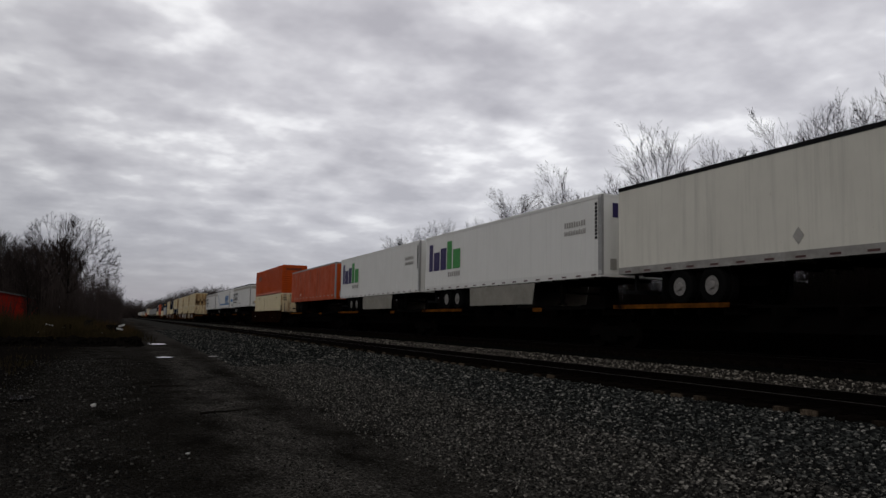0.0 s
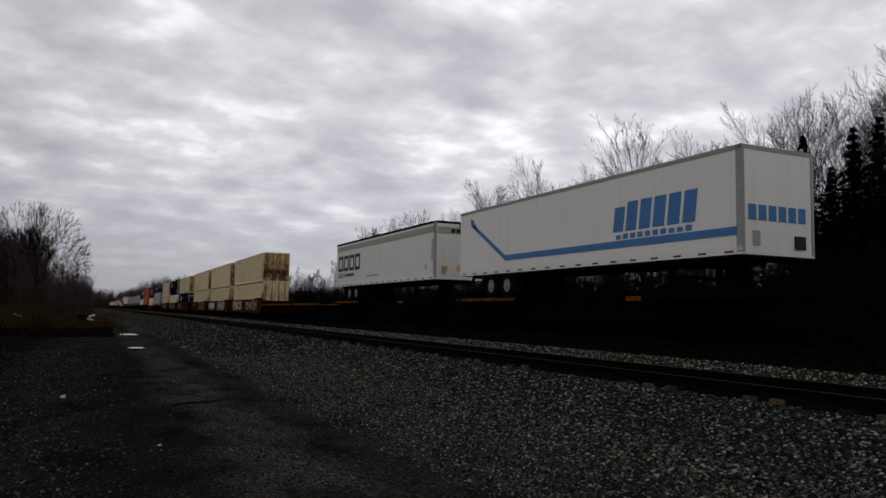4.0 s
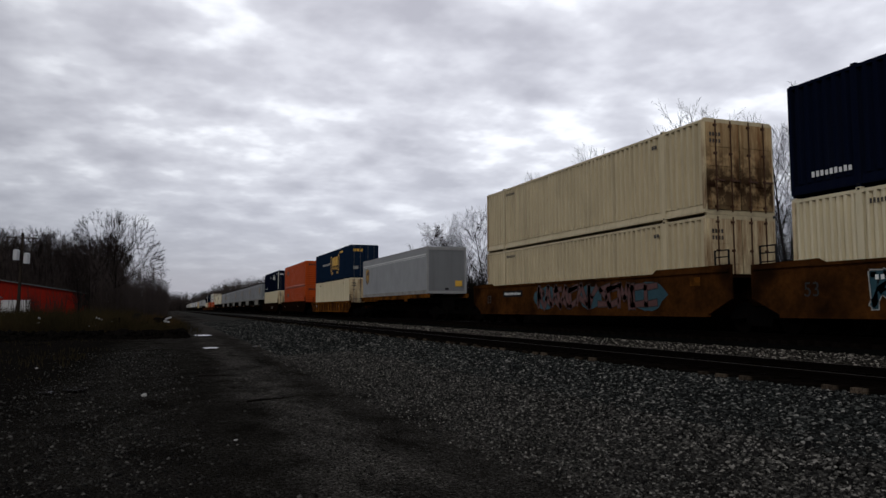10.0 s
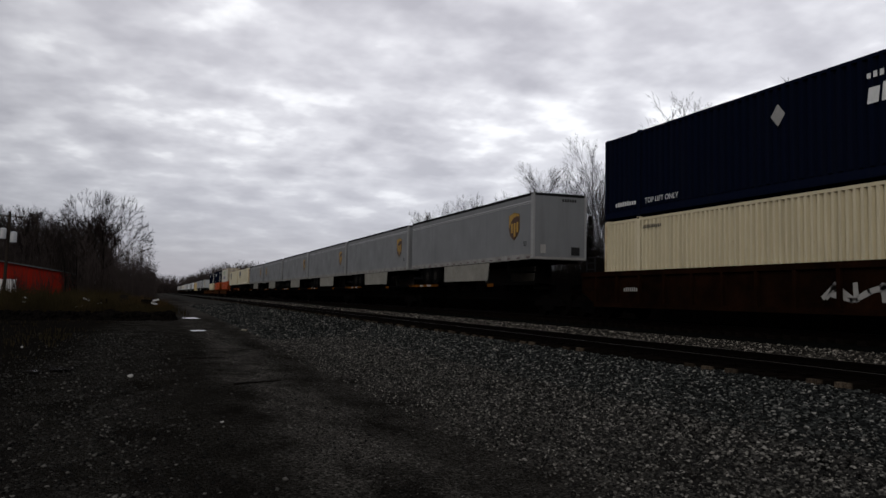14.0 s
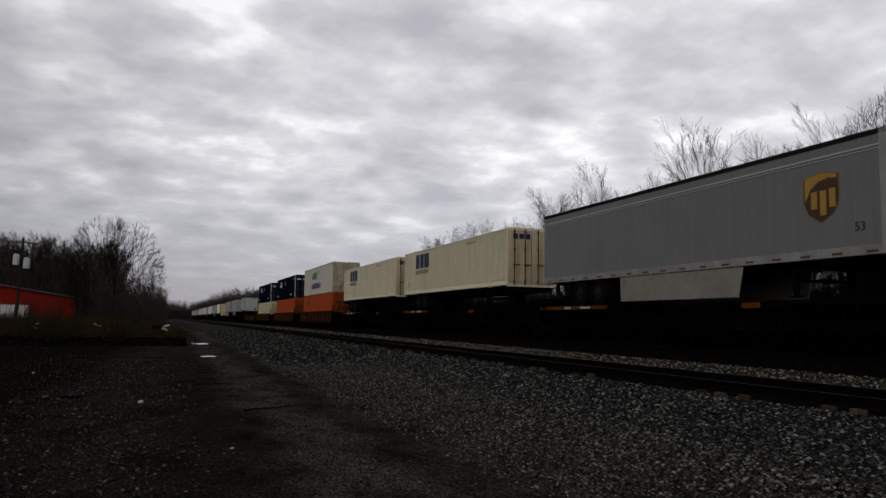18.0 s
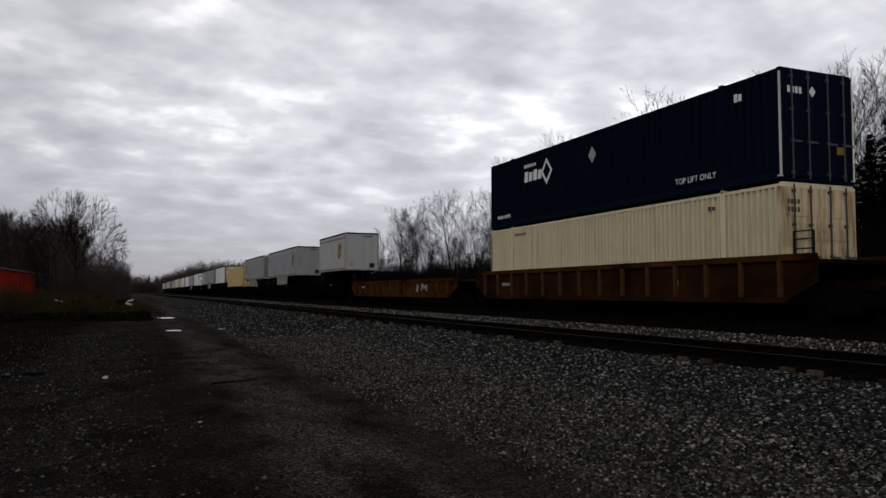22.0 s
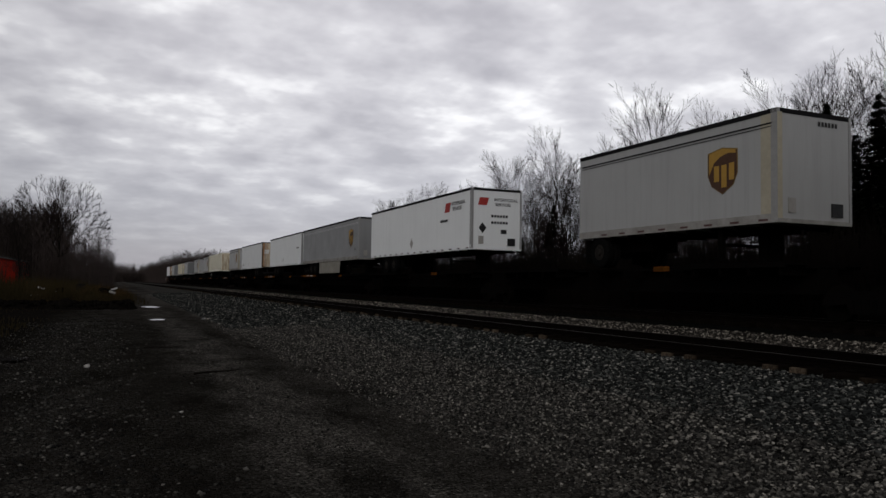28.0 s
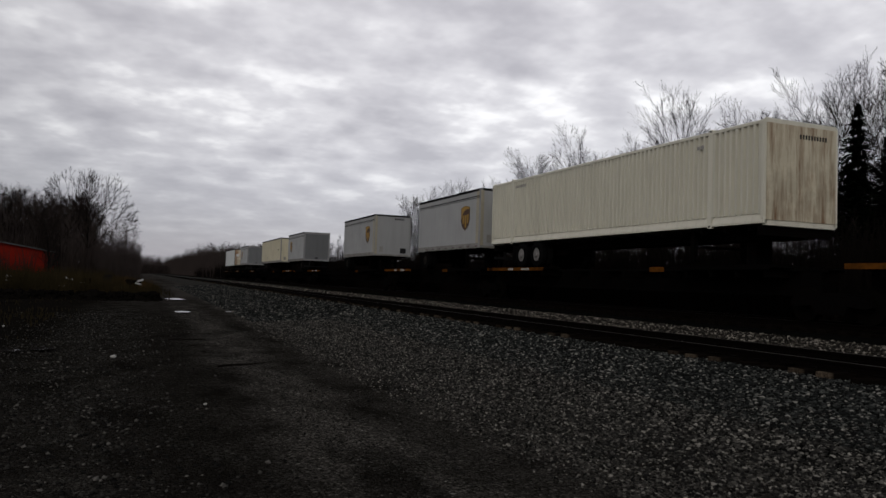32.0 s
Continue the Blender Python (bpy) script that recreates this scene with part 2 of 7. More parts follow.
YELLOWISH = paint("pale_yellow_paint", (0.50, 0.37, 0.17), 0.2, 0.3)
NAVY = paint("navy_paint", (0.0036, 0.0056, 0.0145), 0.1, 0.3, 0.65)
BLUE_NAVY = paint("blue_navy_paint", (0.0075, 0.016, 0.034), 0.1, 0.3, 0.65)
ORANGE = paint("orange_paint", (0.355, 0.051, 0.004), 0.5, 0.75)
WHITE = paint("white_paint", (0.60, 0.60, 0.575), 0.05, 0.16, 0.42)
DULLWHITE = paint("dull_white_paint", (0.655, 0.675, 0.675), 0.06, 0.14, 0.5)
DARKGREY = paint("dark_grey_paint", (0.150, 0.154, 0.156), 0.02, 0.3, 0.45)
OLDWHITE = paint("old_white_paint", (0.56, 0.545, 0.48), 0.3, 0.4)
REEFER = paint("yellowed_white_paint", (0.55, 0.525, 0.44), 0.3, 0.35)
CREAMDOOR = paint("rusted_cream_door_paint", (0.50, 0.41, 0.27), 0.85, 0.8, 0.6, (0.14, 0.05, 0.015))
GREY = paint("grey_paint", (0.225, 0.23, 0.232), 0.02, 0.22, 0.42)
LIGHTGREY = paint("light_grey_paint", (0.33, 0.335, 0.33), 0.03, 0.25, 0.42)
ALU = surface("aluminium_trim", (0.26, 0.26, 0.256), rough=0.5, metal=0.0, grain=14, patch=1.5, amount=0.4, relief=0.05)
RUSTSIDE = surface("rusted_rib_paint", (0.085, 0.032, 0.011), (0.010, 0.0045, 0.0026), 0.8, 0, 9, 1.0, 1.0, 0.1, gloss=0.0)
CARBROWN = surface("railcar_brown_paint", (0.075, 0.028, 0.007), (0.011, 0.005, 0.0022), 0.75, 0, 8, 0.9, 1.0, 0.1, gloss=0.0)
CARDARK = surface("railcar_dark_brown_paint", (0.016, 0.0062, 0.003), (0.0032, 0.0021, 0.0016), 0.75, 0, 8, 1.1, 1.0, 0.1, gloss=0.0)
CARMID = surface("railcar_sooty_brown_paint", (0.034, 0.0135, 0.0055), (0.006, 0.0035, 0.002), 0.75, 0, 8, 0.8, 1.0, 0.1, gloss=0.0)
RIBRUST = surface("worn_rib_rust", (0.10, 0.045, 0.02), (0.02, 0.009, 0.005), 0.8, 0, 9, 0.9, 1.0, 0.1, gloss=0.0)
CARYELLOW = surface("railcar_worn_yellow", (0.17, 0.062, 0.010), (0.008, 0.0045, 0.003), 0.75, 0, 7, 0.8, 1.0, 0.1, gloss=0.0)
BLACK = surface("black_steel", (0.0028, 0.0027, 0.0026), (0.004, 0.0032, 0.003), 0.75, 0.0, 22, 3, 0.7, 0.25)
RUBBER = surface("tyre_rubber", (0.006, 0.006, 0.006), rough=0.85, grain=40, relief=0.2)
DARKRIM = surface("grimy_wheel_rim", (0.022, 0.020, 0.018), rough=0.7, grain=12, patch=4, amount=0.6, relief=0.1)
RIM = surface("white_wheel_rim", (0.20, 0.19, 0.18), rough=0.5, grain=12, patch=4, amount=0.6, relief=0.1)
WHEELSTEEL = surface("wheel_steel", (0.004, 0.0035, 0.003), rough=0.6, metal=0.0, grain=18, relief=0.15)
SKIRT = surface("skirt_panel", (0.24, 0.23, 0.20), rough=0.6, grain=6, patch=1.2, amount=0.6, relief=0.05)
TAPE = surface("reflective_tape", (0.07, 0.028, 0.025), rough=0.4, grain=20, relief=0.02)
PALERAIL = surface("pale_bottom_rail", (0.30, 0.295, 0.28), (0.15, 0.14, 0.125), 0.6, 0, 9, 1.4, 0.7, 0.05)
DARKTRIM = surface("dark_trim", (0.016, 0.016, 0.017), rough=0.6, grain=15, relief=0.08)


def ink(name, color):
    return surface("ink_" + name, color, tuple(c * 0.75 for c in color), 0.55, 0.0, 9, 2, 0.5, 0.03)


INK_BLACK, INK_WHITE = ink("black", (0.012, 0.012, 0.012)), ink("white", (0.68, 0.68, 0.66))
INK_PURPLE, INK_GREEN, INK_BLUE = ink("purple", (0.03, 0.022, 0.09)), ink("green", (0.05, 0.24, 0.06)), ink("blue", (0.008, 0.022, 0.065))
INK_SKY, INK_GOLD, INK_BROWN = ink("sky_blue", (0.05, 0.16, 0.36)), ink("gold", (0.62, 0.36, 0.05)), ink("brown", (0.06, 0.026, 0.012))
INK_OLDGOLD = ink("old_gold", (0.36, 0.21, 0.035))
INK_PALE = ink("pale_grey", (0.42, 0.42, 0.42))
INK_RED, INK_GREY = ink("red", (0.34, 0.035, 0.03)), ink("grey", (0.30, 0.29, 0.27))
INK_STAMP = ink("stamp", (0.055, 0.047, 0.04))
INK_TEAL, INK_PINK = ink("teal", (0.015, 0.052, 0.068)), ink("pink", (0.085, 0.036, 0.032))


def ground_material():
    m, nt, bsdf = nodes_of("lot_gravel_and_mud")
    geo = nt.nodes.new("ShaderNodeNewGeometry")
    sep = nt.nodes.new("ShaderNodeSeparateXYZ")
    nt.links.new(geo.outputs["Position"], sep.inputs[0])

    def pos_noise(scale, detail, rough, stretch=(1, 1, 1)):
        mp = nt.nodes.new("ShaderNodeMapping")
        mp.inputs["Scale"].default_value = stretch
        nt.links.new(geo.outputs["Position"], mp.inputs[0])
        t = nt.nodes.new("ShaderNodeTexNoise")
        t.inputs["Scale"].default_value, t.inputs["Detail"].default_value, t.inputs["Roughness"].default_value = scale, detail, rough
        nt.links.new(mp.outputs[0], t.inputs["Vector"])
        return t.outputs[0]

    def vor(scale):
        t = nt.nodes.new("ShaderNodeTexVoronoi")
        t.inputs["Scale"].default_value = scale
        nt.links.new(geo.outputs["Position"], t.inputs["Vector"])
        return t
    ruts = pos_noise(0.42, 4, 0.55, (1.0, 0.10, 1))
    wide = pos_noise(0.2, 4, 0.6, (1, 0.45, 1))
    peb, grit = vor(24.0), vor(60.0)
    fine = pos_noise(90, 4, 0.7)

    def cells(v, stops):
        c = nt.nodes.new("ShaderNodeSeparateColor")
        nt.links.new(v.outputs["Color"], c.inputs[0])
        r = nt.nodes.new("ShaderNodeValToRGB")
        r.color_ramp.interpolation = "LINEAR"
        e = r.color_ramp.elements
        for i, (p, col) in enumerate(stops):
            q = e[i] if i < 2 else e.new(p)
            q.position, q.color = p, (*col, 1)
        nt.links.new(c.outputs[0], r.inputs[0])
        return r.outputs[0]
    big_c = cells(peb, [(0.0, (0.005, 0.005, 0.0045)), (0.7, (0.055, 0.051, 0.045)), (0.95, (0.14, 0.13, 0.115)), (1.0, (0.32, 0.31, 0.28))])
    small_c = cells(grit, [(0.0, (0.008, 0.0075, 0.0065)), (0.6, (0.060, 0.055, 0.047)), (0.96, (0.15, 0.14, 0.122)), (1.0, (0.26, 0.25, 0.22))])
    stone = mix(nt, rng(nt, peb.outputs["Distance"], 0.25, 0.55), big_c, small_c)
    mud = mix(nt, rng(nt, fine, 0.3, 0.7), (0.0026, 0.0023, 0.002), (0.0115, 0.0099, 0.0085))
    # the lane: position across it, bent a little along its length, picks rut or ridge
    bend = nt.nodes.new("ShaderNodeMath")
    bend.operation = "MULTIPLY_ADD"
    bend.inputs[1].default_value = 1.6
    nt.links.new(pos_noise(0.22, 2, 0.5, (0.2, 0.5, 1)), bend.inputs[0])
    nt.links.new(sep.outputs[0], bend.inputs[2])
    lane = nt.nodes.new("ShaderNodeValToRGB")
    e = lane.color_ramp.elements
    for i, (p, v) in enumerate(((-6.0, 0.02), (-2.4, 0.03), (-1.3, 0.25), (-0.3, 0.3), (0.3, 0.18), (1.0, 0.22), (1.5, 0.72), (2.2, 0.85), (2.6, 0.35), (3.0, 0.4), (3.5, 1.0), (6.0, 1.0))):
        q = e[i] if i < 2 else e.new((p + 6) / 12)
        q.position, q.color = (p + 6) / 12, (v, v, v, 1)
    nt.links.new(rng(nt, bend.outputs[0], -5.2, 6.8), lane.inputs[0])
    patch = nt.nodes.new("ShaderNodeMath")
    patch.operation = "MULTIPLY"
    nt.links.new(lane.outputs[0], patch.inputs[0])
    nt.links.new(rng(nt, pos_noise(1.3, 4, 0.6, (1, 0.5, 1)), 0.34, 0.56, 0.15, 1.0), patch.inputs[1])
    col = mix(nt, patch.outputs[0], mud, stone)
    spread_ = nt.nodes.new("ShaderNodeMath")
    spread_.operation = "MULTIPLY"
    nt.links.new(rng(nt, sep.outputs[1], 25, 60), spread_.inputs[0])
    nt.links.new(rng(nt, sep.outputs[0], -0.8, 1.2), spread_.inputs[1])
    far = spread_.outputs[0]
    col = mix(nt, far, col, mix(nt, rng(nt, ruts, 0.4, 0.62), (0.022, 0.020, 0.0175), (0.05, 0.046, 0.041)))
    nt.links.new(col, bsdf.inputs["Base Color"])
    nt.links.new(rng(nt, wide, 0.3, 0.7, 0.6, 0.9), bsdf.inputs["Roughness"])
    h = nt.nodes.new("ShaderNodeMath")
    h.operation = "ADD"
    nt.links.new(peb.outputs["Distance"], h.inputs[0])
    nt.links.new(grit.outputs["Distance"], h.inputs[1])
    inv = nt.nodes.new("ShaderNodeMath")
    inv.operation = "MULTIPLY"
    inv.inputs[1].default_value = -1.0
    nt.links.new(h.outputs[0], inv.inputs[0])
    bump(nt, bsdf, inv.outputs[0], 0.7, 0.03)
    return m


def stone_material(name, tones):
    m, nt, bsdf = nodes_of(name)
    geo = nt.nodes.new("ShaderNodeNewGeometry")
    ramp = nt.nodes.new("ShaderNodeValToRGB")
    els = ramp.color_ramp.elements
    for i, (p, c) in enumerate(tones):
        e = els[i] if i < 2 else els.new(p)
        e.position, e.color = p, (*c, 1)
    nt.links.new(geo.outputs["Random Per Island"], ramp.inputs[0])
    fine = noise_node(nt, 40, 4, 0.6)
    col = mix(nt, rng(nt, fine, 0.3, 0.7, 0, 0.5), ramp.outputs[0], (0.02, 0.02, 0.02))
    nt.links.new(col, bsdf.inputs["Base Color"])
    bsdf.inputs["Roughness"].default_value = 0.72
    bump(nt, bsdf, fine, 0.4, 0.01)
    return m


GROUND = ground_material()
BALLAST = stone_material("ballast_stone", [(0.0, (0.0025, 0.0028, 0.0026)), (0.42, (0.0065, 0.0072, 0.0067)), (0.7, (0.024, 0.0262, 0.0245)), (0.9, (0.084, 0.0875, 0.080)), (1.0, (0.34, 0.325, 0.29))])
BALLAST_B = stone_material("brownish_ballast_stone", [(0.0, (0.010, 0.009, 0.007)), (0.5, (0.019, 0.0168, 0.0137)), (0.8, (0.085, 0.075, 0.061)), (1.0, (0.46, 0.42, 0.36))])
LANESTONE = stone_material("lane_edge_stone", [(0.0, (0.0035, 0.0034, 0.0031)), (0.40, (0.018, 0.0172, 0.0153)), (0.68, (0.052, 0.0495, 0.044)), (0.9, (0.145, 0.138, 0.121)), (1.0, (0.34, 0.32, 0.28))])
PEBBLES = stone_material("lot_pebble", [(0.0, (0.003, 0.003, 0.0027)), (0.5, (0.015, 0.0139, 0.012)), (0.88, (0.055, 0.052, 0.046)), (1.0, (0.15, 0.142, 0.127))])


def bed_material():
    """Near-black colour stands in for shade between stones and under the train; further on, where the stones run
    together, their mean grey.
    """
    m, nt, bsdf = nodes_of("ballast_bed")
    geo = nt.nodes.new("ShaderNodeNewGeometry")
    sep = nt.nodes.new("ShaderNodeSeparateXYZ")
    nt.links.new(geo.outputs["Position"], sep.inputs[0])
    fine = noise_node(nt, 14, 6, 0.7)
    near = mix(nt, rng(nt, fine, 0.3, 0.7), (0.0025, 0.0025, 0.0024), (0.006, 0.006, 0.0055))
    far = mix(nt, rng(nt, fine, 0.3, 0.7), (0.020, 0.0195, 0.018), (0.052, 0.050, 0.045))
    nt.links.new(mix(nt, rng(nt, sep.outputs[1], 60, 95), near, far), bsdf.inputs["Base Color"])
    bsdf.inputs["Roughness"].default_value = 0.9
    bump(nt, bsdf, fine, 0.8, 0.03)
    return m


def tie_material(name, bare):
    """Creosoted timber, black in the middle, weathered to pale brown at the ends that stick out."""
    m, nt, bsdf = nodes_of(name)
    tc = nt.nodes.new("ShaderNodeTexCoord")
    sep = nt.nodes.new("ShaderNodeSeparateXYZ")
    nt.links.new(tc.outputs["Object"], sep.inputs[0])
    ab = nt.nodes.new("ShaderNodeMath")
    ab.operation = "ABSOLUTE"
    nt.links.new(sep.outputs[0], ab.inputs[0])
    oi = nt.nodes.new("ShaderNodeObjectInfo")
    grain = noise_node(nt, 14, 5, 0.65, (0.3, 3, 3))
    oily = mix(nt, rng(nt, grain, 0.3, 0.7), (0.0022, 0.0019, 0.0017), (0.008, 0.0062, 0.005))
    worn = mix(nt, rng(nt, grain, 0.35, 0.65), (0.03, 0.022, 0.015), (0.15, 0.115, 0.082))
    mul = nt.nodes.new("ShaderNodeMath")
    mul.operation = "MULTIPLY"
    nt.links.new(rng(nt, ab.outputs[0], 1.2, 1.26), mul.inputs[0])
    nt.links.new(rng(nt, oi.outputs["Random"], 0.3, 1.0, 0.0, bare), mul.inputs[1])
    nt.links.new(mix(nt, mul.outputs[0], oily, worn), bsdf.inputs["Base Color"])
    bsdf.inputs["Roughness"].default_value = 0.9
    bump(nt, bsdf, grain, 0.5, 0.01)
    return m


BED, TIEWOOD, OILYTIE = bed_material(), tie_material("tie_wood", 0.75), tie_material("oily_tie_wood", 0.0)
RAILSTEEL = surface("rail_steel", (0.004, 0.003, 0.0026), (0.003, 0.0025, 0.002), 0.7, 0.1, 30, 3, 0.6, 0.2, gloss=0.0)
RAILTOP = surface("rail_running_surface", (0.028, 0.024, 0.022), rough=0.7, metal=0.25, grain=20, patch=3, amount=0.5, relief=0.05, gloss=0.1)
BARK = surface("grey_brown_bark", (0.014, 0.012, 0.011), (0.006, 0.005, 0.0045), 0.9, 0, 16, 3, 0.7, 0.4, 0.02, 0.25)
TWIG = surface("twig_bark", (0.020, 0.016, 0.015), (0.009, 0.007, 0.006), 0.9, 0, 16, 3, 0.5, 0.0, 0.02, 0.25)
NEEDLES = surface("spruce_needles", (0.007, 0.010, 0.006), (0.004, 0.005, 0.0035), 0.9, 0, 12, 2, 0.7, 0.3)
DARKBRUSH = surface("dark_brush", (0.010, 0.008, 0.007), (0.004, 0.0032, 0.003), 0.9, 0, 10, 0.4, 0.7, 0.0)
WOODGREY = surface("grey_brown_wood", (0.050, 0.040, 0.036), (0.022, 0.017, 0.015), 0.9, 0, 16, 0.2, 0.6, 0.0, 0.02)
BRUSH = surface("bare_brush", (0.036, 0.028, 0.024), (0.014, 0.011, 0.009), 0.9, 0, 10, 0.4, 0.7, 0.0, spread=0.3)
GOLDGRASS = surface("golden_grass", (0.085, 0.052, 0.023), (0.022, 0.015, 0.007), 0.9, 0, 3, 0.25, 0.8, 0.0)
DRYGRASS = surface("dry_grass", (0.052, 0.038, 0.018), (0.014, 0.013, 0.006), 0.9, 0, 3, 0.25, 0.9, 0.0, coord="Object")
DIRT = surface("dark_dirt", (0.007, 0.006, 0.005), (0.004, 0.0035, 0.003), 0.9, 0, 12, 1, 0.7, 0.6, 0.05)
REDSIDING = surface("red_siding", (0.21, 0.015, 0.009), (0.12, 0.010, 0.007), 0.6, 0, 8, 0.6, 0.6, 0.1)
SHEDDOOR = surface("white_shed_door", (0.62, 0.62, 0.60), (0.45, 0.44, 0.42), 0.6, 0, 10, 1, 0.5, 0.1)
ROOFING = surface("grey_roofing", (0.10, 0.10, 0.10), (0.06, 0.06, 0.06), 0.8, 0, 8, 1, 0.6, 0.2)
POLEWOOD = surface("pole_wood", (0.03, 0.024, 0.019), (0.018, 0.014, 0.011), 0.9, 0, 12, 2, 0.6, 0.3)
CAN = surface("transformer_grey", (0.45, 0.46, 0.46), (0.32, 0.32, 0.32), 0.5, 0.2, 10, 2, 0.5, 0.1)


def water_material():
    m, nt, bsdf = nodes_of("puddle_water", 1.0)
    bsdf.inputs["Base Color"].default_value = (0.02, 0.02, 0.02, 1)
    bsdf.inputs["Roughness"].default_value, bsdf.inputs["IOR"].default_value = 0.03, 1.33
    return m


WATER = water_material()


# ---- building helpers ----
def part(name, bm, material, parent=None, label="", smooth=False):
    """Link a bmesh as one mesh object under a thing or a part."""
    me = bpy.data.meshes.new(name)
    bm.to_mesh(me)
    bm.free()
    for m in (material if isinstance(material, (list, tuple)) else [material]):
        me.materials.append(m)
    if smooth:
        me.shade_smooth()
    ob = new(name, me)
    if parent:
        ob.parent = parent
    return tagged(ob, label)


def share(name, ob, parent, m):
    """One more piece on the same mesh."""
    o = new(name, ob.data)
    o.parent = parent
    o.matrix_basis = m
    return o


def thing(name, label, category, group="", m=None):
    ob = new(name)
    ob.empty_display_size = 0.2
    if m is not None:
        ob.matrix_basis = m
    return tagged(ob, label, category, group)


def box(bm, x0, x1, y0, y1, z0, z1, index=0):
    v = [bm.verts.new(p) for p in ((x0, y0, z0), (x1, y0, z0), (x1, y1, z0), (x0, y1, z0), (x0, y0, z1), (x1, y0, z1), (x1, y1, z1), (x0, y1, z1))]
    for f in ((0, 3, 2, 1), (4, 5, 6, 7), (0, 1, 5, 4), (1, 2, 6, 5), (2, 3, 7, 6), (3, 0, 4, 7)):
        bm.faces.new([v[i] for i in f]).material_index = index
    return v


def boxes(*specs):
    bm = bmesh.new()
    for s in specs:
        box(bm, *s)
    return bm


def prism(bm, pts, lo, hi, axis="x", index=0):
    """A polygon pulled out along an axis: (y, z) along x, (x, z) along y, (x, y) along z."""
    def at(p, d):
        return {"x": (d, p[0], p[1]), "y": (p[0], d, p[1]), "z": (p[0], p[1], d)}[axis]
    a, b = [bm.verts.new(at(p, lo)) for p in pts], [bm.verts.new(at(p, hi)) for p in pts]
    n = len(pts)
    bm.faces.new(a[::-1]).material_index = index
    bm.faces.new(b).material_index = index
    for i in range(n):
        bm.faces.new((a[i], a[(i + 1) % n], b[(i + 1) % n], b[i])).material_index = index
    return bm


def fixed(bm):
    bmesh.ops.recalc_face_normals(bm, faces=bm.faces)
    return bm


def tube(bm, p, q, r0, r1, sides=6, caps=True):
    p, q = Vector(p), Vector(q)
    w = (q - p).normalized()
    u = w.orthogonal().normalized()
    v = w.cross(u)
    ring = []
    for c, r in ((p, r0), (q, r1)):
        ring.append([bm.verts.new(c + (u * math.cos(k * 2 * math.pi / sides) + v * math.sin(k * 2 * math.pi / sides)) * r) for k in range(sides)])
    for k in range(sides):
        bm.faces.new((ring[0][k], ring[0][(k + 1) % sides], ring[1][(k + 1) % sides], ring[1][k]))
    if caps:
        bm.faces.new(ring[0][::-1]), bm.faces.new(ring[1])


def text_mesh(text, size, material, parent, m, name="lettering"):
    cu = bpy.data.curves.new(name, "FONT")
    cu.body, cu.size, cu.extrude, cu.align_x, cu.align_y = text, size, 0.002, "CENTER", "CENTER"
    tmp = bpy.data.objects.new(name, cu)
    scene.collection.objects.link(tmp)
    dg = bpy.context.evaluated_depsgraph_get()
    me = bpy.data.meshes.new_from_object(tmp.evaluated_get(dg))
    bpy.data.objects.remove(tmp)
    bpy.data.curves.remove(cu)
    me.materials.clear()
    me.materials.append(material)
    ob = new(name, me)
    ob.parent = parent
    ob.matrix_basis = m
    return ob


# ---- ground, ballast and tracks ----
TRACK_A, TRACK_B = 10.07, 16.1          # centre lines of the two tracks
RAIL_A, RAIL_B = 0.55, 0.82             # heights of the rail tops


def bed_height(x):
    xs = [2.2, 4.2, 6.2, 8.1, 8.6, 11.6, 12.6, 13.6, 14.3, 18.0, 21.0]
    zs = [-0.02, 0.03, 0.13, 0.29, 0.33, 0.33, 0.36, 0.48, 0.58, 0.58, -0.03]
    return float(np.interp(x, xs, zs))


def lot_height(x, y):
    h = 0.035 * noise.noise((x * 0.35, y * 0.06, 0.0)) + 0.02 * noise.noise((x * 1.1, y * 0.3, 4.0))
    return h * min(1, max(0, (4.5 - x) / 2)) if x > -40 else h


def ground():
    xs = sorted({-1600, -700, -300, -150, -80, -50, *[i * 1.0 for i in range(-40, 6)], 6, 10, 16, 22, 30, 60, 150, 400, 1600})
    ys = sorted({-1600, -400, -100, -40, -15, *[i * 0.8 for i in range(0, 75)], *range(64, 140, 6), 160, 200, 260, 400, 700, 1200, 2600})
    verts = [(x, y, lot_height(x, y) if -41 < x < 6 and -1 < y < 140 else 0.0) for y in ys for x in xs]
    n = len(xs)
    faces = [(j * n + i, j * n + i + 1, (j + 1) * n + i + 1, (j + 1) * n + i) for j in range(len(ys) - 1) for i in range(n - 1)]
    me = bpy.data.meshes.new("ground")
    me.from_pydata(verts, [], faces)
    me.materials.append(GROUND)
    me.shade_smooth()
    tagged(new("ground", me), "dark wet gravel and mud lot beside the tracks", "ground", kind="structure")


ground()


def ballast_bed():
    xs = [2.2, 3.0, 4.2, 5.2, 6.2, 7.1, 8.1, 8.6, 10, 11.6, 12.6, 13.6, 14.3, 16, 18.0, 19.5, 21.0]
    ys = [-880, -60, -10, 0, 10, 20, 40, 80, 160, 320, 640, 1600]
    bm = bmesh.new()
    grid = [[bm.verts.new((x, y, bed_height(x))) for x in xs] for y in ys]
    for j in range(len(ys) - 1):
        for i in range(len(xs) - 1):
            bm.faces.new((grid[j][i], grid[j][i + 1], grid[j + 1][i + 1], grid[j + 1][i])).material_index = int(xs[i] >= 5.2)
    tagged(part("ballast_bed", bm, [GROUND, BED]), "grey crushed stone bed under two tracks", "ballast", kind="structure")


ballast_bed()


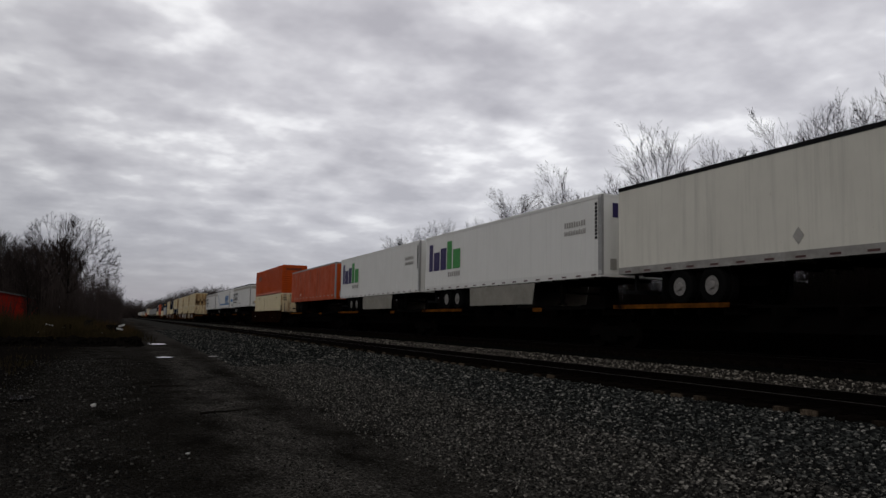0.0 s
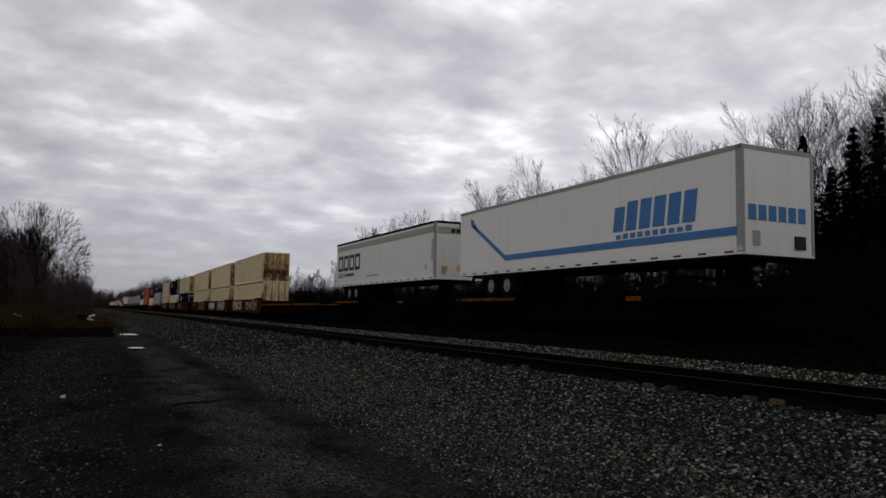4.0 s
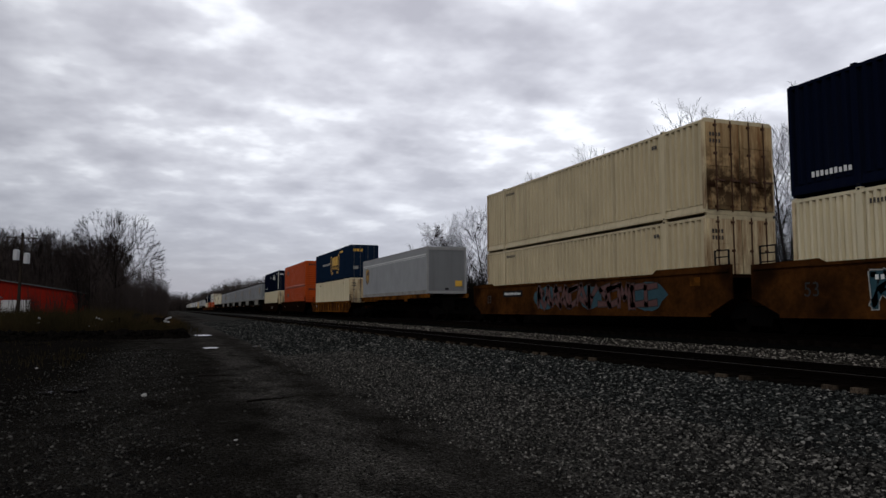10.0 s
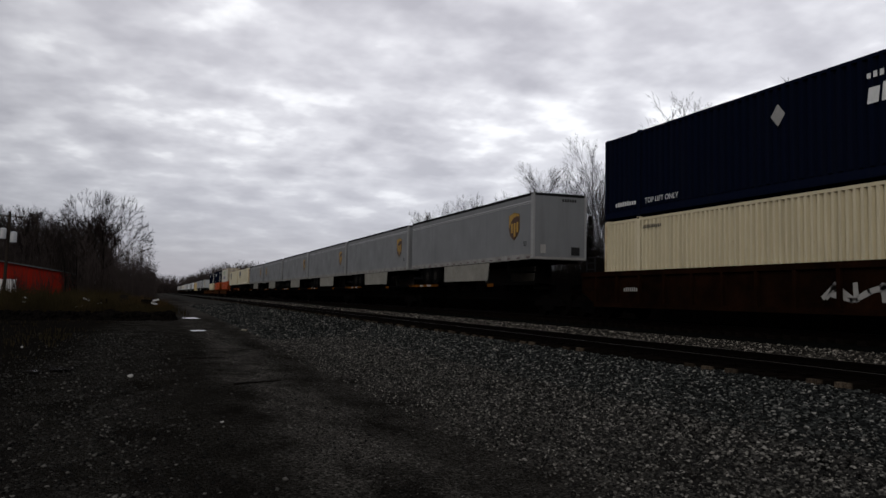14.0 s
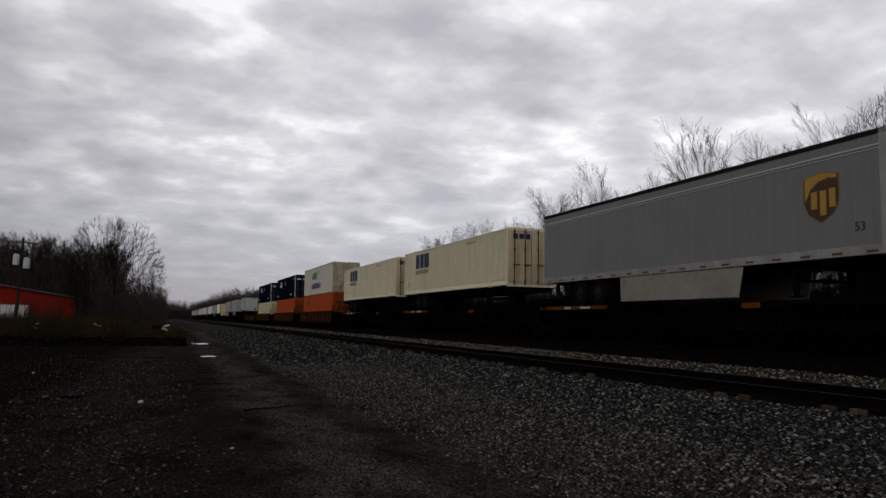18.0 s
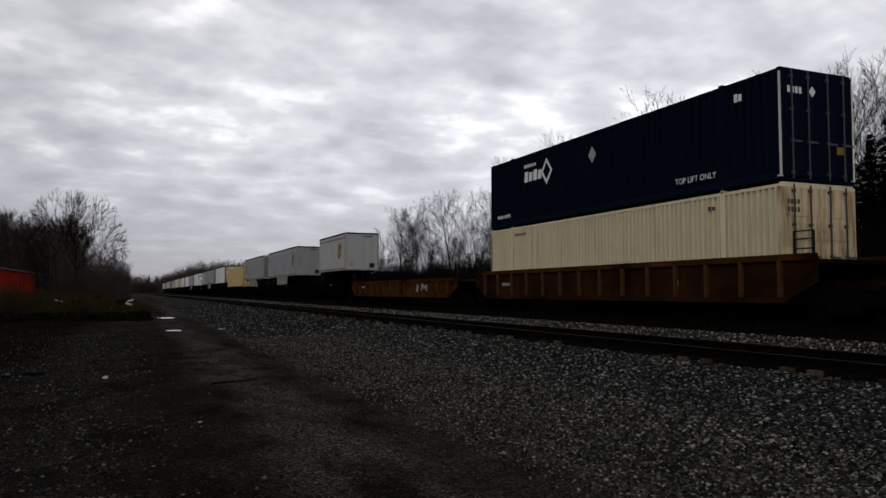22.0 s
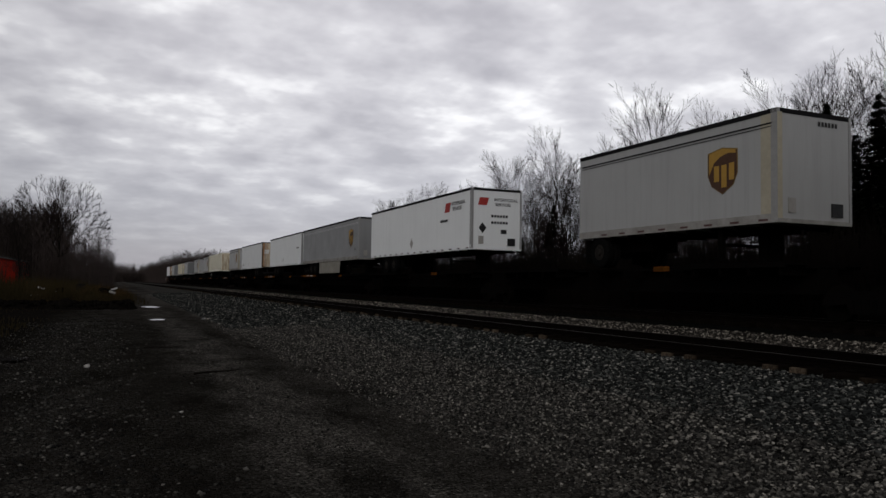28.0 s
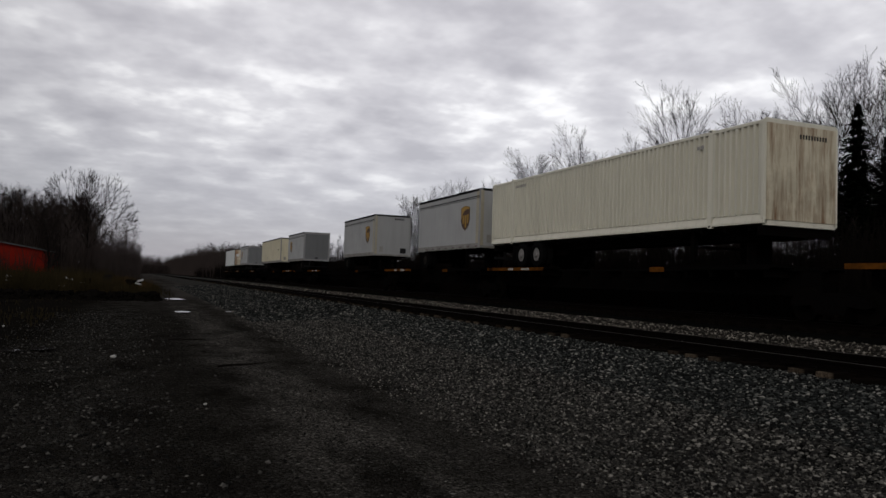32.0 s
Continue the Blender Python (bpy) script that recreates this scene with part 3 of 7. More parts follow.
def rail_mesh():
    prof = [(-0.07, 0), (0.07, 0), (0.07, 0.012), (0.012, 0.03), (0.010, 0.125), (0.036, 0.135), (0.036, 0.165), (0.028, 0.172), (-0.028, 0.172), (-0.036, 0.165), (-0.036, 0.135), (-0.010, 0.125), (-0.012, 0.03), (-0.07, 0.012)]
    bm = bmesh.new()
    prism(bm, prof, -880, 1600, "y")
    fixed(bm)
    for f in bm.faces:
        if f.normal.z > 0.9 and f.calc_center_median().z > 0.16:
            f.material_index = 1
    return bm


def track(name, cx, top, label, wood):
    t = thing(name, label, "railway track", m=pose(cx, 0, top - 0.172))
    tagged(t, kind="structure")
    first = part("rail", rail_mesh(), [RAILSTEEL, RAILTOP], t)
    first.location.x = -0.755
    share("rail", first, t, pose(0.755, 0, 0))
    rnd = random.Random(int(cx * 10))
    tie = None
    for i in range(290):
        y = -4 + i * 0.53
        m = pose(rnd.uniform(-0.06, 0.06), y + rnd.uniform(-0.03, 0.03), -0.172 / 2 + 0.05 + rnd.uniform(-0.03, 0.012), 0, 0, rnd.uniform(-1.2, 1.2))
        if tie is None:
            bm = boxes((-1.3, 1.3, -0.115, 0.115, -0.09, 0.085))
            bmesh.ops.bevel(bm, geom=bm.edges[:], offset=0.012, segments=1, affect="EDGES")
            tie = part("tie", bm, wood, t)
            tie.matrix_basis = m
        else:
            share("tie", tie, t, m)
    bm = bmesh.new()
    for i in range(500):
        y = 150 + i * 0.53 * (1 + i / 250)
        box(bm, -1.3, 1.3, y - 0.115, y + 0.115, -0.1, 0.05)
    tagged(part("distant_ties", bm, OILYTIE, t), kind="stuff")
    # tie plates under the near rails
    bm = bmesh.new()
    for i in range(120):
        y = -4 + i * 0.53
        for sx in (-0.755, 0.755):
            box(bm, sx - 0.17, sx + 0.17, y - 0.09, y + 0.09, 0.046, 0.066)
            for dx in (-0.12, 0.12):
                box(bm, sx + dx - 0.012, sx + dx + 0.012, y - 0.06, y - 0.035, 0.066, 0.085)
    tagged(part("tie_plates", bm, RAILSTEEL, t), kind="stuff")
    return t


track("track_1", TRACK_A, RAIL_A, "empty near railway track with rusty rails on wooden ties", TIEWOOD)
track("track_2", TRACK_B, RAIL_B, "far railway track on ballast that carries the train", OILYTIE)

ICO_V = np.array([(0, 0, 1), *[(0.894 * math.cos(k * 1.2566), 0.894 * math.sin(k * 1.2566), 0.447) for k in range(5)],
                  *[(0.894 * math.cos(k * 1.2566 + 0.628), 0.894 * math.sin(k * 1.2566 + 0.628), -0.447) for k in range(5)], (0, 0, -1)])
ICO_F = np.array([(0, 1 + k, 1 + (k + 1) % 5) for k in range(5)] + [(1 + k, 6 + k, 1 + (k + 1) % 5) for k in range(5)]
                 + [(6 + k, 6 + (k + 1) % 5, 1 + (k + 1) % 5) for k in range(5)] + [(11, 6 + (k + 1) % 5, 6 + k) for k in range(5)])
OCT_V = np.array([(1, 0, 0), (-1, 0, 0), (0, 1, 0), (0, -1, 0), (0, 0, 1), (0, 0, -1)], float)
OCT_F = np.array([(0, 2, 4), (2, 1, 4), (1, 3, 4), (3, 0, 4), (2, 0, 5), (1, 2, 5), (3, 1, 5), (0, 3, 5)])


def stones(name, centres, sizes, material, label, category, shape="ico", seed=1):
    """Many angular stones in one mesh."""
    r = np.random.default_rng(seed)
    base, tri = (ICO_V, ICO_F) if shape == "ico" else (OCT_V, OCT_F)
    n, k = len(centres), len(base)
    v = base[None] * (1 + r.uniform(-0.32, 0.32, (n, k, 1)))
    v = v * (np.asarray(sizes)[:, None, None] * r.uniform(0.6, 1.25, (n, 1, 3)))
    q = r.normal(size=(n, 4))
    q /= np.linalg.norm(q, axis=1)[:, None]
    w, x, y, z = q.T
    rot = np.stack([np.stack([1 - 2 * (y * y + z * z), 2 * (x * y - z * w), 2 * (x * z + y * w)], -1),
                    np.stack([2 * (x * y + z * w), 1 - 2 * (x * x + z * z), 2 * (y * z - x * w)], -1),
                    np.stack([2 * (x * z - y * w), 2 * (y * z + x * w), 1 - 2 * (x * x + y * y)], -1)], 1)
    v = np.einsum("nij,nkj->nki", rot, v)
    v[:, :, 2] *= 0.72
    v = v + np.asarray(centres)[:, None, :]
    f = tri[None] + (np.arange(n) * k)[:, None, None]
    me = bpy.data.meshes.new(name)
    v, f = v.reshape(-1, 3), f.reshape(-1, 3)
    me.vertices.add(len(v))
    me.vertices.foreach_set("co", v.ravel())
    me.loops.add(f.size)
    me.loops.foreach_set("vertex_index", f.ravel())
    me.polygons.add(len(f))
    me.polygons.foreach_set("loop_start", np.arange(0, f.size, 3))
    me.update(calc_edges=True)
    me.materials.append(material)
    return tagged(new(name, me), label, category, kind="stuff")


def scatter(n, x0, x1, y0, y1, seed, power=1.0, lo=0.02, hi=0.035, lift=0.3):
    r = np.random.default_rng(seed)
    x = r.uniform(x0, x1, n)
    y = y0 + (y1 - y0) * r.uniform(0, 1, n) ** power
    s = r.uniform(lo, hi, n)
    z = np.array([bed_height(a) for a in x]) + s * lift
    return np.stack([x, y, z], 1), s


# small stones run out into the lane, coarse ones lie heaped against the near track
c_, s_ = scatter(78000, 3.0, 7.0, 2.5, 26, 11, 1.35, 0.011, 0.021)
s_ = s_ * np.interp(c_[:, 0], [3.0, 4.2, 5.6, 6.6], [0.9, 1.2, 1.45, 1.7])
keep_ = np.random.default_rng(3).uniform(0, 1, len(c_)) < np.clip((c_[:, 0] - 2.7) / 1.6, 0.06, 1)
stones("ballast_stones", c_[keep_], s_[keep_], LANESTONE, "loose grey crushed stones beside the lane", "ballast", "oct", 21)
c_, s_ = scatter(48000, 6.0, 8.95, 3.0, 26, 15, 1.3, 0.018, 0.036, 0.45)
s_ = s_ * np.interp(c_[:, 0], [6.0, 7.2], [0.75, 1.0])
stones("ballast_stones", c_, s_, BALLAST, "coarse angular grey stones on the shoulder of the near track", "ballast", "ico", 25)
c_, s_ = scatter(36000, 3.4, 8.8, 25, 95, 12, 1.5, 0.026, 0.05)
stones("ballast_stones", c_, s_, BALLAST, "grey crushed stones along the near track", "ballast", "oct", 22)
c_, s_ = scatter(30000, 11.45, 13.75, 4, 34, 13, 1.3, 0.024, 0.044, 0.5)
stones("ballast_stones", c_, s_, BALLAST_B, "pale brownish crushed stones between the tracks", "ballast", "oct", 23)
c_, s_ = scatter(22000, 11.45, 13.75, 34, 130, 14, 1.4, 0.03, 0.055, 0.5)
stones("ballast_stones", c_, s_, BALLAST_B, "pale brownish crushed stones between the tracks further on", "ballast", "oct", 24)


def gravel(x):
    """How thickly pebbles lie across the lane."""
    return float(np.interp(x, [-7, -2.6, -1.3, -0.3, 0.35, 1.15, 1.6, 2.2, 2.6, 3.1, 3.5, 4.5], [0.07, 0.09, 0.6, 0.7, 0.08, 0.06, 0.8, 0.9, 0.15, 0.15, 0.8, 1]))


def pebbles():
    r = np.random.default_rng(31)
    n = 70000
    x, y = r.uniform(-7, 4.2, n), 3 + 30 * r.uniform(0, 1, n) ** 1.5
    s = r.uniform(0.005, 0.015, n) * (1 + 0.9 * (r.uniform(0, 1, n) > 0.96))
    keep = np.array([noise.noise((a * 0.5, b * 0.12, 7.0)) for a, b in zip(x, y)]) * 0.5 + np.array([gravel(a + 0.5 * noise.noise((0.0, b * 0.12, 2.0))) for a, b in zip(x, y)]) > r.uniform(0, 1, n)
    z = np.array([lot_height(a, b) if a < 3 else max(lot_height(a, b), bed_height(a)) for a, b in zip(x, y)]) + s * 0.3
    stones("lot_pebbles", np.stack([x, y, z], 1)[keep], s[keep], PEBBLES, "small pale pebbles scattered over the muddy lot", "pebbles", "oct", 32)

    # coarser stones lying in a loose drift beside the rut
    n = 34000
    x, y = r.uniform(-5, 1.2, n), 3.5 + 26 * r.uniform(0, 1, n) ** 1.4
    s = r.uniform(0.010, 0.030, n)
    keep = np.array([np.interp(a + 0.5 * noise.noise((0.0, b * 0.12, 2.0)), [-5, -2.8, -1.5, -0.4, 0.3, 1.0], [0.03, 0.10, 0.8, 0.9, 0.25, 0.03]) * (0.75 + 0.6 * noise.noise((a, b * 0.5, 9.0))) for a, b in zip(x, y)]) > r.uniform(0, 1, n)
    z = np.array([lot_height(a, b) for a, b in zip(x, y)]) + s * 0.25
    stones("lot_stones", np.stack([x, y, z], 1)[keep], s[keep], PEBBLES, "loose dark stones drifted along the muddy lane", "stones", "oct", 33)


pebbles()


# ---- the train ----
SPEED = 26.01
SIDE = 1.3                       # half width of boxes and trailers
TRAIN = []                       # things that roll, with their place along the train


def rolling(ob, s, z):
    """Put a thing on the train: s is its place along the line at 16 s."""
    TRAIN.append((ob, s, z))
    ob.matrix_basis = pose(TRACK_B, s + SPEED * 16, z)
    return ob


def decal(parent, shapes, material, name="marking", label="", x=-SIDE):
    """Flat painted shapes on the side that faces the lot, as (y, z) polygons."""
    bm = bmesh.new()
    for pts in shapes:
        prism(bm, pts, x - 0.005, x - 0.0015, "x")
    return tagged(part(name, fixed(bm), material, parent, label), kind="stuff" if len(shapes) > 3 else "")


def end_decal(parent, shapes, material, y, name="marking"):
    """Flat shapes on the leading end, as (x, z) polygons."""
    bm = bmesh.new()
    for pts in shapes:
        prism(bm, pts, y - 0.005, y - 0.0015, "y")
    return tagged(part(name, fixed(bm), material, parent), kind="stuff" if len(shapes) > 3 else "")


def rect(a, b, c, d):
    return [(a, c), (b, c), (b, d), (a, d)]


def bars(y0, z0, w, h, n, gap=0.25, slant=0.0, seed=0):
    """A row of plain upright bars that runs from y0 towards the front of the train."""
    r = random.Random(seed)
    out, p = [], w / n
    for i in range(n):
        a, b = y0 - i * p, y0 - (i + 1 - gap) * p
        k = r.choice((1, 1, 0.86))
        out.append([(a, z0), (b, z0), (b - slant, z0 + h * k), (a - slant, z0 + h * k)])
    return out


def shield(cy, cz, w, h):
    pts = [(-0.5, 0.42), (0.0, 0.5), (0.5, 0.42), (0.5, -0.08), (0.36, -0.32), (0.0, -0.5), (-0.36, -0.32), (-0.5, -0.08)]
    return [(cy + a * w, cz + b * h) for a, b in pts]


def diamond(cy, cz, r, k=1.25):
    return [(cy - r, cz), (cy, cz - r * k), (cy + r, cz), (cy, cz + r * k)]


def ring_diamond(cy, cz, r, t):
    o, i = diamond(cy, cz, r), diamond(cy, cz, r - t)
    return [[o[k], o[(k + 1) % 4], i[(k + 1) % 4], i[k]] for k in range(4)]


def corrugated(bm, half, z0, z1, pitch=0.28, depth=0.095):
    """Both long walls, folded like real steel sheet."""
    for sx in (-1, 1):
        pts, y = [], -half
        while y < half - pitch * 0.5:
            for f, d in ((0.0, 0), (0.36, 0), (0.50, 1), (0.86, 1)):
                pts.append((min(y + f * pitch, half), d))
            y += pitch
        pts.append((half, 0))
        lo = [bm.verts.new((sx * (SIDE - 0.004 - d * depth), y_, z0)) for y_, d in pts]
        hi = [bm.verts.new((sx * (SIDE - 0.004 - d * depth), y_, z1)) for y_, d in pts]
        for i in range(len(pts) - 1):
            bm.faces.new((lo[i], lo[i + 1], hi[i + 1], hi[i]))


MESHES = {}


def kept(key, name, make, material, parent, m=None, label=""):
    """A part whose mesh is shared by all things that have the same one."""
    if key in MESHES:
        ob = new(name, MESHES[key])
        ob.parent = parent
        tagged(ob, label)
    else:
        ob = part(name, make(), material, parent, label)
        MESHES[key] = ob.data
    if m is not None:
        ob.matrix_basis = m
    return ob


def container(color, key, label, height=2.9, length=16.15, end="doors", post=None, end_paint=None, group="stacked containers"):
    c = thing("container", label, "shipping container", group)
    half, h = length / 2, height
    inner = 6.1

    def walls():
        bm = bmesh.new()
        corrugated(bm, half - 0.12, 0.31, h - 0.13, {"cream": 0.21, "orange": 0.22, "pale": 0.2, "offwhite": 0.21}.get(key, 0.28))
        box(bm, -SIDE + 0.05, SIDE - 0.05, -half + 0.06, half - 0.06, 0.1, 0.16)
        box(bm, -SIDE + 0.06, SIDE - 0.06, -half + 0.06, half - 0.06, h - 0.09, h - 0.05)
        return bm

    def rails():
        bm = boxes(*[(s * SIDE - (0.07 if s > 0 else 0), s * SIDE + (0.07 if s < 0 else 0), -half, half, a, b) for s in (-1, 1) for a, b in ((h - 0.13, h - 0.05),)])
        for s in (-1, 1):
            prism(bm, [(s * (SIDE - 0.12), 0.05), (s * SIDE, 0.05), (s * SIDE, 0.11), (s * (SIDE - 0.055), 0.28), (s * (SIDE - 0.055), 0.31), (s * (SIDE - 0.12), 0.31)], -half, half, "y")
        fixed(bm)
        for y in (-half, half - 0.1):
            box(bm, -SIDE + 0.07, SIDE - 0.07, y, y + 0.1, 0.0, 0.14), box(bm, -SIDE + 0.07, SIDE - 0.07, y, y + 0.1, h - 0.12, h)
        return bm

    def corner_post():
        return boxes((-0.057, 0.057, 0.0, 0.1, 0.16, h - 0.11))

    def lift_post():
        return boxes((-0.024, 0.024, -0.09, 0.09, 0.05, h - 0.05))

    def casting():
        return boxes((-0.062, 0.062, -0.07, 0.07, -0.0, 0.1))

    kept(("walls", key, height, length), "corrugated_wall", walls, color, c)
    kept(("rails", key, height, length), "edge_rail", rails, color, c)
    for s in (-1, 1):
        for y in (-half + 0.003, half - 0.103):
            kept(("cpost", key, height, post), "corner_post", corner_post, post or color, c, pose(s * (SIDE - 0.055), y, 0))
        for y in (-inner, inner):
            kept(("lpost", key, height), "lift_post", lift_post, color, c, pose(s * (SIDE - 0.02), y, 0))
            for z in (0.0, h - 0.1):
                # a dark plate on the solid casting stands in for the shade inside its hole
                kept("cast_hole_shade", "casting_hole", lambda: boxes((-0.005, 0.005, -0.035, 0.035, 0.03, 0.08)), DARKTRIM, kept(("cast", key), "corner_casting", casting, color, c, pose(s * (SIDE - 0.06), y, z)), pose(s * 0.066, 0, 0))
    ec = end_paint or color
    if end == "doors":
        def door():
            bm = boxes((0.02, 1.22, -0.035, 0.0, 0.15, h - 0.13))
            for k in range(4):
                z = 0.28 + k * (h - 0.55) / 4
                box(bm, 0.12, 1.1, -0.052, -0.035, z, z + (h - 0.55) / 4 * 0.45)
            return bm

        def rod():
            bm = bmesh.new()
            tube(bm, (0, -0.08, 0.08), (0, -0.08, h - 0.06), 0.024, 0.024)
            for z in (0.2, h * 0.35, h * 0.62, h - 0.25):
                box(bm, -0.05, 0.05, -0.09, -0.03, z, z + 0.07)
            box(bm, -0.02, 0.3, -0.1, -0.08, 1.0, 1.05)
            return bm
        for sgn in (0, -1):
            d = kept(("door", key, height, end_paint), "door", door, ec, c, pose(-1.24 if sgn else 0, -half, 0))
            for x in (0.32, 0.88):
                kept(("rod", height, key), "locking_rod", rod, {"beige": INK_BROWN, "orange": INK_BROWN, "cream": INK_BROWN}.get(key, ink("steel_rod", (0.05, 0.05, 0.055))), d, pose(x, 0, 0))
    elif end == "plain":
        kept(("plain_end", key, height), "end_panel", lambda: boxes((-1.22, 1.22, -0.02, 0.0, 0.14, h - 0.12)), ec, c, pose(0, -half, 0))
    else:
        def slats():
            outline = [(0.0, h - 0.12), (0.0, 0.14), (-0.012, 0.14)]
            for k in range(9):
                z = 0.34 + k * (h - 0.9) / 9
                outline += [(-0.012, z), (-0.06, z + 0.05), (-0.06, z + 0.13), (-0.012, z + 0.18)]
            bm = bmesh.new()
            prism(bm, outline + [(-0.012, h - 0.12)], -1.2, 1.2, "x")
            return fixed(bm)
        kept(("slats", key, height), "ribbed_end", slats, ec, c, pose(0, -half, 0))
    bm = boxes((-SIDE + 0.08, SIDE - 0.08, half - 0.03, half - 0.005, 0.12, h - 0.1))
    kept(("rear", key, height, length), "rear_wall", lambda: bm, color, c)
    return c


def stamps(c, half, h, material, seed, door=True):
    """Small unreadable numbers that all boxes carry."""
    decal(c, bars(half - 2.25, h - 0.42, 0.95, 0.12, 10, 0.4, seed=seed), material, "number_stencil")
    decal(c, bars(-6.1 + 0.55, h - 0.5, 0.3, 0.12, 2, 0.2, seed=seed), material, "size_stencil")
    if door:
        end_decal(c, [rect(-1.12 + 0.11 * i, -1.12 + 0.11 * i + 0.07, z, z + 0.12) for z in (h - 0.55, h - 0.75) for i in range(4)], material, -half - 0.055, "door_stencil")


def beige_box(seed):
    fine = seed in (4, 12, 15, 17, 28)
    sooty_end = 18 <= seed < 26
    c = container(PALEBEIGE if fine else BEIGE, "pale" if fine else "beige",
                  "pale cream finely corrugated container with rust-stained doors" if fine else "beige corrugated steel container with soot-stained doors" if sooty_end else "beige corrugated steel container with rust-stained doors",
                  end_paint=SOOTDOOR if sooty_end else BEIGEDOOR, post=BEIGEDOOR)
    stamps(c, 8.07, 2.9, INK_STAMP, seed)
    r = random.Random(seed)
    y = 1.6 + r.uniform(-1, 1) if seed != 21 else -0.7
    if r.random() < 0.8 or seed == 21:
        decal(c, [diamond(y, 0.55 if seed != 21 else 0.9, 0.17 if seed != 21 else 0.24)], INK_GREY, "placard")
    if seed == 21:
        # long brown runs down the side above the placard
        decal(c, [rect(y_, y_ + w_, lo_, 2.74) for y_, w_, lo_ in ((1.15, 0.05, 0.5), (0.86, 0.07, 0.4), (0.58, 0.05, 0.9), (0.1, 0.08, 0.45), (-0.2, 0.06, 0.36), (-0.76, 0.08, 1.2), (-1.05, 0.05, 0.4))], ink("streak", (0.16, 0.13, 0.075)), "stain_streak")
    elif r.random() < 0.4:
        decal(c, [rect(y_, y_ + 0.05, 0.5, 2.6) for y_ in (1.5, 1.9)], ink("streak", (0.16, 0.13, 0.075)), "stain_streak")
    return c


def orange_box(seed):
    c = container(ORANGE, "orange", "orange corrugated container with a ribbed end and dark lettering" if seed < 8 else "orange corrugated container with sooty doors and dark lettering", end="slats" if seed < 8 else "doors", end_paint=None if seed < 8 else ORANGEDOOR)
    decal(c, bars(5.9, 1.86, 1.7, 0.36, 9, 0.22, 0.06, seed) + [rect(5.9, 4.25, 1.72, 1.8)], INK_BROWN, "logo")
    decal(c, [rect(y, y + 0.16, 0.04, 0.09) for y in np.arange(-7.6, 7.6, 1.25)], INK_PALE, "reflector_strip")
    end_decal(c, [rect(-0.85 + i * 0.2, -0.85 + i * 0.2 + 0.14, z, z + 0.22) for z in ((2.36,) if seed < 8 else (1.75,)) for i in range(8)], INK_BLACK, -8.075 - (0.012 if seed < 8 else 0.055), "logo")
    decal(c, [diamond(1.6, 0.9, 0.14), diamond(1.6, 2.2, 0.14)], INK_GREY, "placard")
    return c


def navy_box(seed, turned=False):
    c = container(NAVY, "navy", "dark navy corrugated container with white markings and pale corner posts", post=None)
    y = -2.5 if turned else 5.0
    decal(c, bars(y, 1.72, 1.45, 0.42, 4, 0.22, 0.05, seed), INK_WHITE, "logo")
    decal(c, ring_diamond(y - 1.78, 1.95, 0.42, 0.14), INK_WHITE, "emblem")
    decal(c, bars(y, 2.3, 1.0, 0.14, 6, 0.4, seed=seed), INK_WHITE, "number_stencil")
    decal(c, [diamond(0.1, 2.05, 0.24)], INK_GREY, "placard")
    decal(c, bars(7.4, 0.42, 1.2, 0.14, 9, 0.35, seed=seed) + bars(-6.6, 2.3, 0.3, 0.22, 2, 0.2, seed=seed), INK_WHITE, "small_stencil")
    text_mesh("TOP LIFT ONLY", 0.24, INK_WHITE, c, Matrix.Translation((-SIDE - 0.006, -5.05 if not turned else 4.9, 0.47)) @ Matrix(((0, 0, -1, 0), (-1, 0, 0, 0), (0, 1, 0, 0), (0, 0, 0, 1))))
    end_decal(c, [rect(-1.05 + i * 0.13, -1.05 + i * 0.13 + 0.09, 2.25, 2.42) for i in range(4)] + [[(-0.32, 2.34), (-0.2, 2.2), (-0.08, 2.34), (-0.2, 2.48)]], INK_WHITE, -8.075 - 0.057, "logo")
    end_decal(c, [rect(0.62, 0.9, 0.78, 0.98)], ink("dull_gold", (0.20, 0.125, 0.03)), -8.075 - 0.057, "sticker")
    for s in (-1, 1):
        kept("pale_post", "pale_corner_post", lambda: boxes((-0.06, 0.06, -8.085, -8.0, 0.12, 2.78)), OLDWHITE, c, pose(s * (SIDE - 0.06), 0, 0))
    return c


